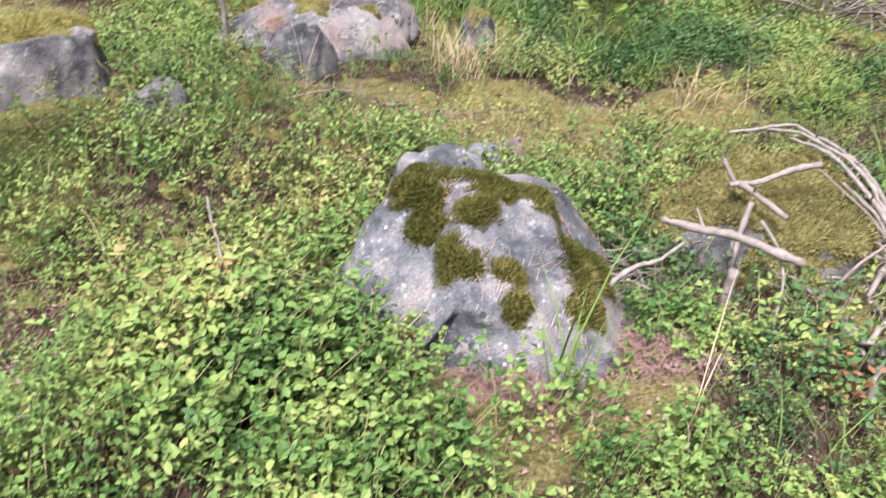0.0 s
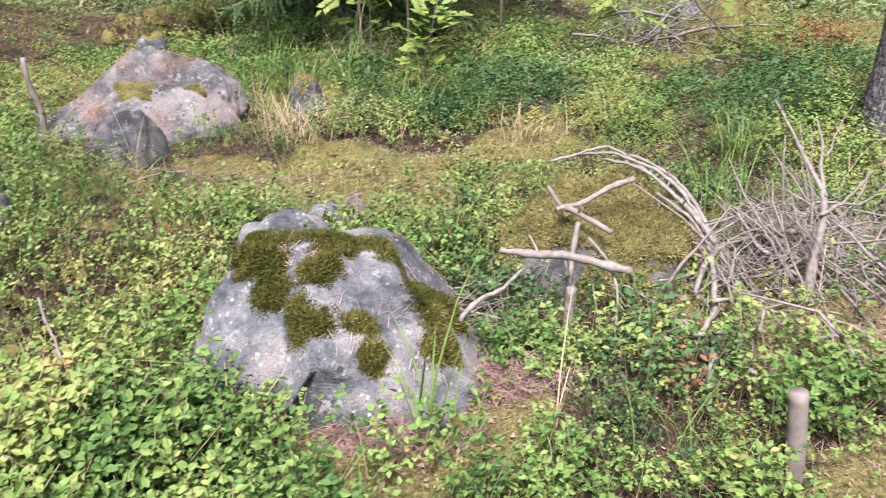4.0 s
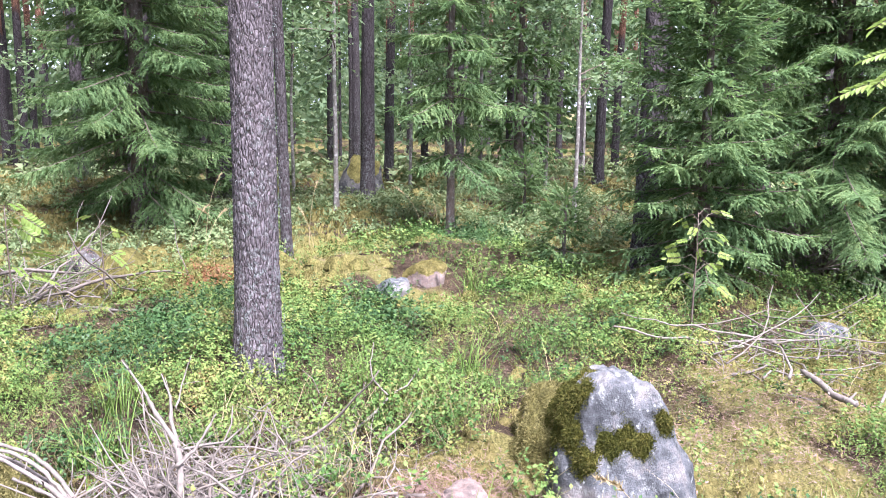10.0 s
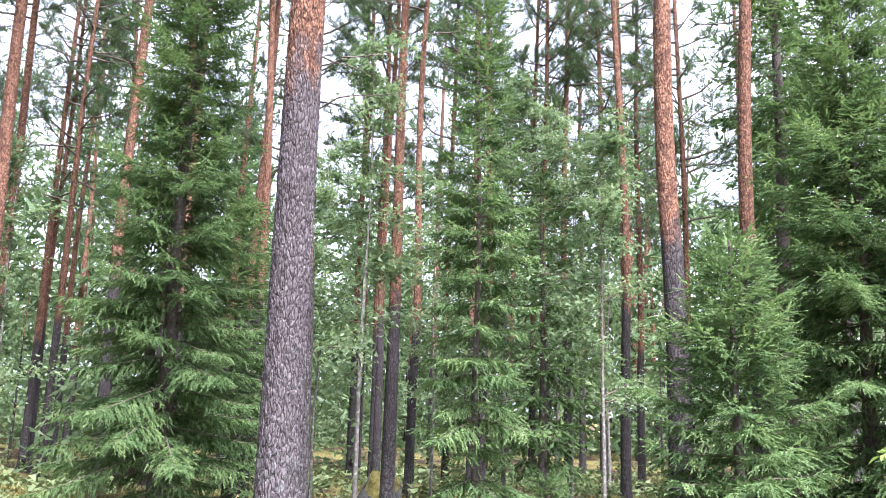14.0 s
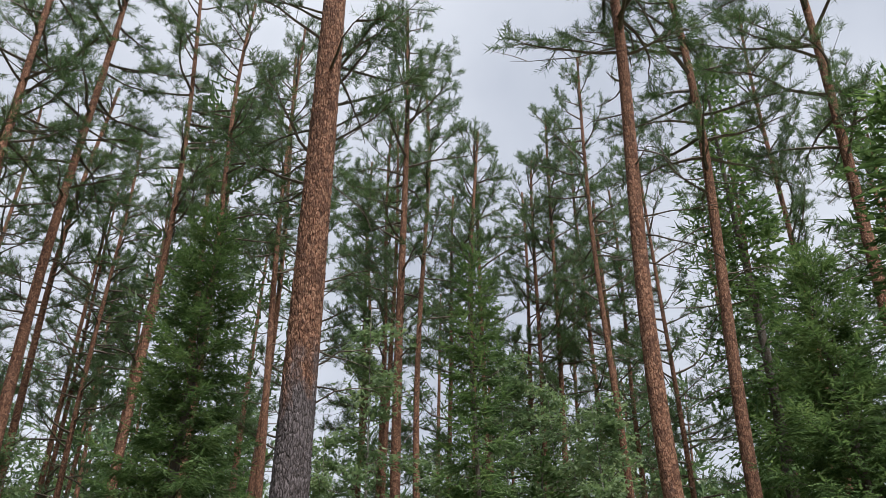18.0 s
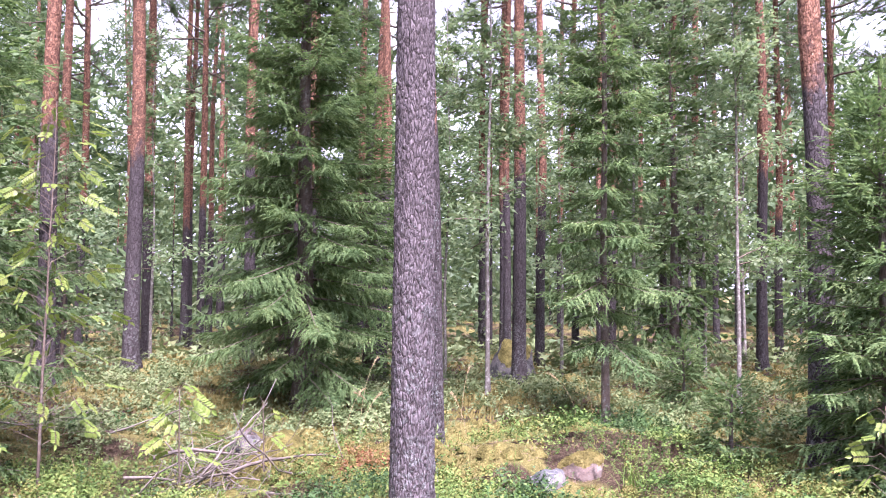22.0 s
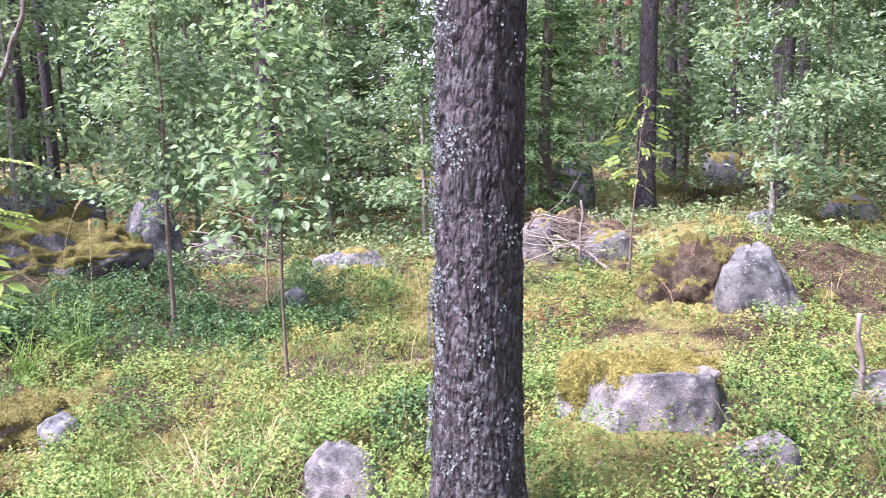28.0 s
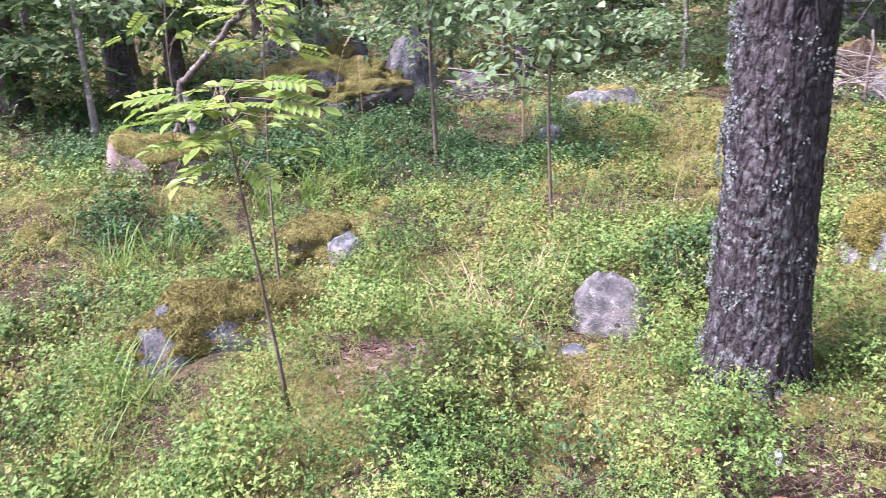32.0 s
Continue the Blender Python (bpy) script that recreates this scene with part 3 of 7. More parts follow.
def rock_mesh(w, d, h, seed, level, flats=9, rough=0.16, sink=0.3, ledge=False, flat_top=0.86, tip=0.2, taper=0.0, shift=(0, 0), power=None, fall=0.0, planes=()):
    g = np.random.default_rng(seed)
    bm = bmesh.new()
    bmesh.ops.create_icosphere(bm, subdivisions=level, radius=1.0)
    cuts = []
    for _ in range(flats):
        n = unit(g.normal(0, 1, 3) + np.array([0, 0, 0.25]))
        cuts.append((Vector(n), g.uniform(0.78, 1.05)))
    cuts.append((Vector(unit(np.array([g.normal(0, tip), g.normal(0, tip), 1.0]))), flat_top))
    cuts += [(Vector(q[:3]).normalized(), q[3]) for q in planes]
    off = Vector(g.uniform(-50, 50, 3))
    power = power or g.uniform(2.3, 2.9)
    for v in bm.verts:
        c = v.co.copy()
        c /= (abs(c.x) ** power + abs(c.y) ** power + abs(c.z) ** power) ** (1 / power)
        for n, dist in cuts:
            over = c.dot(n) - dist
            if over > 0:
                c -= n * over * 0.88
        c *= 1 + rough * noise.noise(c * 1.6 + off) + rough * 0.45 * noise.noise(c * 4.3 + off) + rough * 0.16 * noise.noise(c * 11 + off) + rough * 0.06 * noise.noise(c * 26 + off)
        v.co = c
    zs = [v.co.z for v in bm.verts]
    top = max(zs)
    wx = max(abs(v.co.x) for v in bm.verts)
    wy = max(abs(v.co.y) for v in bm.verts)
    for v in bm.verts:
        up = v.co.z / top
        rise = min(max((up * (1 + sink) - sink), 0), 1)
        thin = 1 - taper * rise
        v.co = Vector((v.co.x / wx * w / 2 * thin + shift[0] * rise, v.co.y / wy * d / 2 * thin + shift[1] * rise, (up * (1 + sink) - sink) * h * (1 - fall * v.co.x / wx)))
        if ledge and v.co.y < 0 and v.co.z < 0.26:
            past = (-0.09 + 0.73 * (v.co.z - 0.2) - v.co.x) / 0.018
            s = min(max(past, 0), 1) * min((0.26 - v.co.z) / 0.05, 1) * min(max((v.co.x + 0.46) / 0.2, 0), 1)
            v.co.y -= 0.035 * s
            hollow = min(max(-past, 0), 1) * min(max((0.2 - v.co.x) / 0.14, 0), 1) * min(max((0.2 - v.co.z) / 0.08, 0), 1)
            v.co.y += 0.07 * hollow
    return bm


def moss_cap(bm, seed, share, thick, spots=()):
    """A cushion of moss lying on the upper faces of a stone, in patches or round the given places."""
    g = np.random.default_rng(seed + 1000)
    off = Vector(g.uniform(-50, 50, 3))
    bm.normal_update()
    depth = {}
    for v in bm.verts:
        if spots:
            k = max(0.62 - (v.co - Vector(q[:3])).length / q[3] for q in spots)
            k += 0.42 * noise.noise(v.co * 10 + off) + 0.3 * noise.noise(v.co * 28 + off)
        else:
            k = v.normal.z - (1.08 - share * 1.3) + 0.6 * noise.noise(v.co * 4.2 + off) + 0.3 * noise.noise(v.co * 11 + off)
        depth[v.index] = k
    mo = bm.copy()
    mo.verts.ensure_lookup_table()
    for v in mo.verts:
        k = max(-0.12, min(depth[v.index], 0.4))
        v.co += v.normal * thick * (k * 2.2 + (0.25 * noise.noise(v.co * 40 + off) if k > 0 else 0))
    bad = [f for f in mo.faces if all(depth[v.index] < -0.1 for v in f.verts)]
    bmesh.ops.delete(mo, geom=bad, context="FACES")
    return mo


def pieces(bm):
    """The separate cushions of a cap, each with its share of the faces."""
    bm.faces.ensure_lookup_table()
    seen, out, total = set(), [], max(len(bm.faces), 1)
    for f in bm.faces:
        if f.index in seen:
            continue
        stack, found = [f], set()
        seen.add(f.index)
        while stack:
            c = stack.pop()
            found.add(c.index)
            for e in c.edges:
                for o in e.link_faces:
                    if o.index not in seen:
                        seen.add(o.index)
                        stack.append(o)
        out.append(found)
    made = []
    for found in out:
        if len(found) < max(12, total * 0.012):
            continue
        c = bm.copy()
        c.faces.ensure_lookup_table()
        bmesh.ops.delete(c, geom=[f for f in c.faces if f.index not in found], context="FACES")
        made.append((c, len(found) / total))
    bm.free()
    return made


def bm_mesh(bm, name, mat, smooth=True):
    me = bpy.data.meshes.new(name)
    bm.to_mesh(me)
    bm.free()
    me.materials.append(mat)
    me.polygons.foreach_set("use_smooth", np.full(len(me.polygons), smooth))
    return me


needle_v = np.array([[-0.5, 0, 0], [0.5, 0, 0], [0, 1.0, 0]])
needle_f = np.array([[0, 1, 2]])


def fuzz_on(me, count, size, mat, name, parent, g, label=""):
    """Tiny upright shoots over a mesh, to give it a soft outline."""
    me.calc_loop_triangles()
    co = np.zeros(len(me.vertices) * 3)
    me.vertices.foreach_get("co", co)
    co = co.reshape(-1, 3)
    tri = np.zeros(len(me.loop_triangles) * 3, int)
    me.loop_triangles.foreach_get("vertices", tri)
    tri = co[tri.reshape(-1, 3)]
    nor = np.cross(tri[:, 1] - tri[:, 0], tri[:, 2] - tri[:, 0])
    area = np.linalg.norm(nor, axis=1)
    if area.sum() <= 0:
        return
    pick = g.choice(len(tri), count, p=area / area.sum())
    u, w = g.random(count), g.random(count)
    flip = u + w > 1
    u, w = np.where(flip, 1 - u, u), np.where(flip, 1 - w, w)
    p = tri[pick, 0] + u[:, None] * (tri[pick, 1] - tri[pick, 0]) + w[:, None] * (tri[pick, 2] - tri[pick, 0])
    d = unit(nor[pick]) + g.normal(0, 0.55, (count, 3))
    s = size * g.uniform(0.5, 1.3, count)
    v, f = spread(needle_v, needle_f, bases(d, g.uniform(0, 6.3, count)), np.stack([s * 0.32, s, s], 1), p - unit(d) * size * 0.2)
    b = Build().add(v, f)
    ob = part(name, b.mesh(name, mat), parent, label)
    ob["kind"] = "stuff"


def strew_on(me, count, size, mat, name, parent, g):
    """Fallen needles lying on the upper faces of a mesh."""
    me.calc_loop_triangles()
    co = np.zeros(len(me.vertices) * 3)
    me.vertices.foreach_get("co", co)
    tri = np.zeros(len(me.loop_triangles) * 3, int)
    me.loop_triangles.foreach_get("vertices", tri)
    tri = co.reshape(-1, 3)[tri.reshape(-1, 3)]
    nor = np.cross(tri[:, 1] - tri[:, 0], tri[:, 2] - tri[:, 0])
    area = np.linalg.norm(nor, axis=1)
    nor = unit(nor)
    mid = tri.mean(1)
    clump = np.array([noise.noise(Vector(q) * 5.5) for q in mid])
    share = area * np.clip(nor[:, 2] - 0.25, 0, 1) * np.clip(clump + 0.12, 0, 1)
    if share.sum() <= 0:
        return
    pick = g.choice(len(tri), count, p=share / share.sum())
    n = nor[pick]
    d = unit(np.cross(n, g.normal(0, 1, (count, 3)))) + n * g.normal(0.05, 0.1, (count, 1))
    s = size * g.uniform(0.5, 1.3, count)
    b = bases(d, g.normal(0, 0.3, count))
    v, f = spread(needle_v, needle_f, b, np.stack([s * 0.045, s, s], 1), mid[pick] + n * 0.006 - d * s[:, None] * 0.5)
    ob = part(name, Build().add(v, f).mesh(name, mat), parent)
    ob["kind"] = "stuff"


def stone(name, label, x, y, w, d, h, turn=0, seed=1, moss=0.0, mat=None, level=4, spots=(), flats=5, mossmat=None, fuzz=0, at_centre=False, rough=0.16, thick=0.02, base=None, ledge=False, flat_top=0.86, strewn=0, tip=0.2, taper=0.0, shift=(0, 0), power=None, fall=0.0, planes=()):
    if not at_centre:
        k = math.hypot(x, y)
        x, y = x * (1 + d / 2 / k), y * (1 + d / 2 / k)
    z = lie1(x, y) if base is None else base
    ob = thing(name, label, "boulder" if w > 0.45 else "stone", pose(x, y, z, 0, 0, turn))
    bm = rock_mesh(w, d, h, seed, level, flats, rough, ledge=ledge, flat_top=flat_top, tip=tip, taper=taper, shift=shift, power=power, fall=fall, planes=planes)
    cap = moss_cap(bm, seed, moss, thick, spots) if moss > 0 or spots else None
    rock = bm_mesh(bm, "rock", mat or mat_granite)
    part("rock", rock, ob)
    if strewn:
        strew_on(rock, strewn, 0.055, mat_litter, "fallen_needles", ob, np.random.default_rng(seed + 9))
    for piece, share in pieces(cap) if cap is not None else ():
        me = bm_mesh(piece, "moss_cushion", mossmat or mat_moss)
        cushion = part("moss_cushion", me, ob, "soft moss cushion")
        if fuzz and share > 0.02:
            fuzz_on(me, int(share * fuzz * 2.4), 0.017, mat_darkmoss if mossmat is mat_rockmoss else mat_drymoss if mossmat is mat_brownmoss else mat_goldfuzz if mossmat is mat_goldmoss else mat_mossfuzz, "moss_fuzz", cushion, np.random.default_rng(seed))
    TAKEN.append((x, y, max(w, d) * 0.5))
    return ob


HERO_MOSS = [(-0.24, 0.06, 0.395, 0.15), (-0.21, -0.01, 0.37, 0.1), (-0.21, -0.08, 0.29, 0.09), (-0.11, -0.23, 0.27, 0.11), (-0.06, -0.085, 0.375, 0.09), (0.05, -0.24, 0.25, 0.07),
             (0.07, -0.32, 0.19, 0.08), (0.27, -0.1, 0.22, 0.11), (0.35, -0.01, 0.15, 0.12), (0.28, -0.22, 0.14, 0.1), (-0.03, 0.06, 0.4, 0.14), (0.15, 0.1, 0.34, 0.13)]
# the large boulder: moss on its crown and in strips down its face
stone("boulder", "large grey granite boulder with olive moss strips and lichen", 0.15, 2.27, 1.02, 1.0, 0.41, 0, 21, 0, mat_granite, 6,
      spots=HERO_MOSS, flats=0, mossmat=mat_rockmoss, fuzz=16000, at_centre=True, rough=0.09, thick=0.02, ledge=True, strewn=500, taper=0.0, shift=(-0.03, 0.08), power=2.15, flat_top=0.93, fall=0.1,
      planes=[(-0.6, -0.5, 0.62, 0.86), (0.35, -0.55, 0.75, 0.88), (0.8, -0.1, 0.6, 0.84), (-0.9, 0.2, 0.4, 0.92)])
stone("flat_stone", "low grey stone half sunk behind the boulder", -0.02, 2.92, 0.4, 0.3, 0.24, 5, 5, 0.0, mat_granite, 4, at_centre=True)
stone("flat_stone", "low grey stone half sunk beside the pale stone", 0.17, 3.22, 0.26, 0.24, 0.14, 40, 55, 0.1, mat_granite, 4, mossmat=mat_rockmoss, at_centre=True)
stone("pale_stone", "small pale pinkish stone on the moss", 0.27, 3.42, 0.16, 0.13, 0.13, 15, 6, 0, mat_pink, 3, at_centre=True)
stone("boulder", "grey and pink granite boulder strewn with needles", -0.82, 4.95, 1.3, 0.85, 0.4, -12, 33, 0.05, mat_pale, 6, flats=8, flat_top=0.95, strewn=3200, at_centre=True, taper=0.5, shift=(0.12, 0.1), power=2.6, rough=0.14, mossmat=mat_brownmoss)
stone("dark_stone", "dark grey angular stone leaning on the boulder", -0.83, 4.35, 0.5, 0.32, 0.24, 22, 41, 0.12, mat_darkrock, 5, mossmat=mat_rockmoss, at_centre=True, taper=0.3)
stone("mossy_boulder", "boulder wrapped in yellow moss beside dead branches", 1.17, 2.72, 0.8, 0.7, 0.37, -30, 252, 0.62, mat_darkrock, 6, mossmat=mat_brownmoss, fuzz=18000, thick=0.03, rough=0.16, flats=3, strewn=900, flat_top=0.85, at_centre=True)
stone("slab_boulder", "grey slab boulder with a thick yellow moss top", -1.84, 3.36, 0.95, 0.66, 0.42, 32, 64, 0, mat_pale, 6, flats=4, fuzz=14000, thick=0.035, flat_top=0.8, tip=0.0, rough=0.12, at_centre=True, base=0.08, mossmat=mat_goldmoss, power=3.2, taper=0.12,
      planes=[(0.2, -0.95, 0.3, 0.86), (0.9, -0.3, 0.2, 0.9)],
      spots=[(-0.3, -0.02, 0.36, 0.22), (-0.1, 0.0, 0.38, 0.24), (0.12, 0.06, 0.38, 0.22), (0.26, 0.12, 0.37, 0.16), (-0.36, -0.2, 0.2, 0.13), (-0.12, 0.28, 0.3, 0.25), (-0.28, -0.3, 0.22, 0.15), (-0.1, -0.34, 0.1, 0.1), (0.3, -0.36, 0.04, 0.1)])
stone("pink_stone", "pinkish granite stone sunk in shrubs", -1.14, 3.02, 0.28, 0.22, 0.17, 20, 7, 0, mat_pale, 4, at_centre=True)
stone("boulder", "pale grey boulder with a mossy back and dark moss spots", 3.5, 1.48, 0.8, 0.7, 0.52, 35, 75, 0, mat_granite, 6, flats=5, mossmat=mat_rockmoss, fuzz=9000, flat_top=1.0, at_centre=True, taper=0.06, shift=(-0.03, 0.05), power=2.4, rough=0.12, base=0.03, planes=[(0.3, -0.7, 0.75, 0.86), (-0.8, -0.2, 0.55, 0.84)],
      spots=[(-0.214, 0.223, 0.27, 0.08), (-0.178, -0.153, 0.33, 0.08), (-0.232, -0.01, 0.26, 0.1), (-0.253, 0.08, 0.246, 0.1), (-0.219, -0.077, 0.26, 0.08), (-0.283, 0.163, 0.176, 0.11), (-0.17, 0.27, 0.33, 0.1), (-0.14, 0.22, 0.43, 0.12), (0.0, 0.33, 0.33, 0.34)])
stone("mossy_mound", "mossy shoulder of rock beside the pale boulder", 3.6, 1.82, 1.0, 0.62, 0.3, 40, 77, 0.9, mat_darkrock, 5, mossmat=mat_brownmoss, fuzz=16000, thick=0.03, rough=0.22, strewn=1500, at_centre=True, taper=0.3)
stone("low_slab", "low pale lichen-covered slab in the litter", 2.2, 1.74, 0.36, 0.3, 0.1, 40, 8, 0.1, mat_granite, 4)
stone("pink_stone", "pink granite stone in dry litter", 2.72, 1.74, 0.24, 0.2, 0.1, 10, 9, 0, mat_pink, 4)
stone("pink_stone", "small pink stone beside the pale boulder", 2.62, 1.42, 0.14, 0.12, 0.08, 10, 10, 0, mat_pink, 3)
stone("white_stone", "small whitish stone on the moss", 5.0, 4.48, 0.34, 0.25, 0.10, 0, 11, 0, mat_granite, 4)
stone("mossy_stone", "round mossy stone with brown litter", 5.4, 4.5, 0.4, 0.36, 0.13, 0, 12, 0.42, mat_pink, 4, fuzz=1500)
stone("far_boulder", "mossy boulder behind a pine trunk", 11.1, 11.6, 1.5, 1.1, 0.85, 20, 13, 0.45, mat_darkrock, 4, mossmat=mat_brownmoss, at_centre=True, strewn=600)
stone("reddish_stone", "reddish grey stone beside a brush pile", 3.95, 7.7, 0.5, 0.45, 0.25, 0, 14, 0.1, mat_pale, 4, strewn=500, mossmat=mat_brownmoss)
stone("grey_stone", "small grey stone among grass", 0.12, 4.78, 0.24, 0.22, 0.2, 0, 15, 0.35, mat_darkrock, 4)
stone("boulder", "dark angular boulder beside an uprooted stump", -2.58, 6.3, 0.72, 0.62, 0.56, 25, 316, 0, mat_darkrock, 5, flats=9, flat_top=0.8, at_centre=True, taper=0.05, power=3.0)
stone("earth_mound", "brown root mound with needles and moss", -3.12, 6.5, 1.15, 0.8, 0.55, 20, 17, 0.5, mat_earth, 6, fuzz=9000, rough=0.4, at_centre=True, mossmat=mat_brownmoss, strewn=4000, thick=0.04)
stone("grey_stone", "upright grey stone beside the pine", -2.36, 2.0, 0.36, 0.3, 0.2, 40, 118, 0, mat_pale, 5, at_centre=True, flats=4, flat_top=0.95, rough=0.13, taper=0.25, fall=0.2)
stone("mossy_boulder", "low boulder under moss with bare grey spots", -3.36, 0.73, 1.12, 0.7, 0.33, 65, 219, 0.55, mat_granite, 6, mossmat=mat_brownmoss, strewn=500, fuzz=12000, thick=0.02, flats=3, rough=0.2, flat_top=0.9, at_centre=True, taper=0.15, power=2.1)
stone("boulder", "grey lichen boulder at the edge of dark shrubs", -8.55, 4.3, 0.82, 0.75, 0.86, 68, 120, 0.06, mat_granite, 5, flats=8, flat_top=0.85, rough=0.18, at_centre=True, taper=0.15)
stone("grey_stone", "grey stone leaning behind the lichen boulder", -9.2, 4.75, 0.6, 0.5, 0.95, 40, 121, 0.0, mat_granite, 4, at_centre=True)
stone("grey_stone", "smooth grey stone beside the lichen boulder", -8.3, 4.95, 0.62, 0.45, 0.42, 68, 122, 0.0, mat_pale, 4, at_centre=True)
stone("mossy_boulder", "broad mossy boulder under young trees", -10.0, 3.75, 1.75, 1.2, 0.95, 68, 22, 0.45, mat_darkrock, 5, mossmat=mat_brownmoss, at_centre=True, rough=0.26, strewn=900)
stone("grey_stone", "grey stone below the mossy boulder", -9.15, 3.95, 0.34, 0.3, 0.62, 0, 23, 0, mat_granite, 4, at_centre=True)
stone("earth_bank", "mossy bank of earth and broken stone", -7.95, 3.0, 1.9, 1.1, 0.46, 68, 24, 0.62, mat_darkrock, 6, rough=0.42, at_centre=True, strewn=3000, mossmat=mat_brownmoss, fuzz=9000, thick=0.04)
stone("grey_stone", "sloping grey stone in dark shrubs", -6.6, 5.5, 0.8, 0.5, 0.3, 40, 125, 0.1, mat_pale, 4, flats=9, flat_top=0.6, at_centre=True, fall=0.4)
stone("mossy_stone", "mossy stone with a pale broken face", -6.35, 0.98, 1.0, 0.75, 0.36, 60, 126, 0.55, mat_pink, 5, mossmat=mat_brownmoss, fuzz=2500, flats=8, flat_top=0.8, at_centre=True)
stone("grey_stone", "small grey stone on a mossy hummock", -3.95, 1.52, 0.26, 0.2, 0.11, 0, 227, 0, mat_granite, 4, flat_top=0.8, flats=2)
stone("mossy_mound", "low mossy hummock with a bare grey stone", -4.15, 1.42, 0.62, 0.5, 0.17, 20, 128, 0.72, mat_granite, 5, mossmat=mat_brownmoss, fuzz=4000, rough=0.28)
stone("grey_stone", "flat grey stone pressed into the litter", -2.3, 1.54, 0.16, 0.12, 0.03, 0, 129, 0, mat_granite, 3)
stone("grey_stone", "flat grey stone pressed into the litter", -2.18, 1.66, 0.12, 0.1, 0.03, 40, 130, 0, mat_granite, 3)
stone("pink_stone", "small pinkish stone in needle litter", -2.45, 1.4, 0.15, 0.1, 0.06, 0, 131, 0, mat_pink, 3)
stone("grey_stone", "small grey stone under a birch", -5.75, 4.2, 0.24, 0.2, 0.22, 0, 28, 0, mat_granite, 3, at_centre=True)
stone("grey_stone", "flat grey stone in a clearing", -6.4, 5.25, 0.36, 0.3, 0.24, 0, 29, 0.2, mat_granite, 3)
stone("grey_stone", "round grey boulder behind the brushwood", -7.5, 10.75, 0.72, 0.6, 0.8, 0, 30, 0.2, mat_granite, 4, at_centre=True)
stone("grey_stone", "grey boulder with moss beyond the clearing", -6.3, 13.5, 0.9, 0.7, 0.45, 0, 31, 0.3, mat_granite, 3)
stone("mossy_boulder", "far boulder with a yellow moss cap", -6.6, 16.8, 1.3, 1.0, 0.65, 0, 32, 0.6, mat_granite, 3)
stone("grey_stone", "low grey boulder in far shrubs", -3.6, 11.4, 0.8, 0.6, 0.32, 0, 34, 0.2, mat_granite, 3)
stone("low_outcrop", "low pale outcrop at the edge of the trees", -1.6, 12.2, 1.4, 0.8, 0.36, 0, 35, 0.25, mat_pink, 3)
stone("pale_stone", "small pale stone in yellow shrubs", -3.9, 9.3, 0.4, 0.3, 0.24, 0, 36, 0, mat_granite, 3)
stone("pale_outcrop", "grey stony outcrop under needles and brushwood", -5.3, 7.6, 1.6, 1.2, 0.6, 0, 37, 0.3, mat_earth, 6, at_centre=True, taper=0.3, strewn=6000, rough=0.4, mossmat=mat_brownmoss)
stone("pale_stone", "pale grey stone on the outcrop", -5.45, 7.2, 0.5, 0.4, 0.5, 20, 137, 0.1, mat_pale, 4, at_centre=True, strewn=300)
stone("pale_stone", "pale grey stone below the outcrop", -4.75, 7.45, 0.6, 0.4, 0.32, 50, 138, 0.2, mat_pale, 4, at_centre=True, mossmat=mat_brownmoss)
stone("grey_stone", "grey stone behind dry grass", -1.0, 6.75, 0.34, 0.3, 0.28, 0, 38, 0.1, mat_granite, 3)
stone("grey_stone", "flat grey stone below the dark spruces", 6.6, 1.6, 0.45, 0.35, 0.16, 0, 39, 0.1, mat_granite, 3)

# ---- trees ----


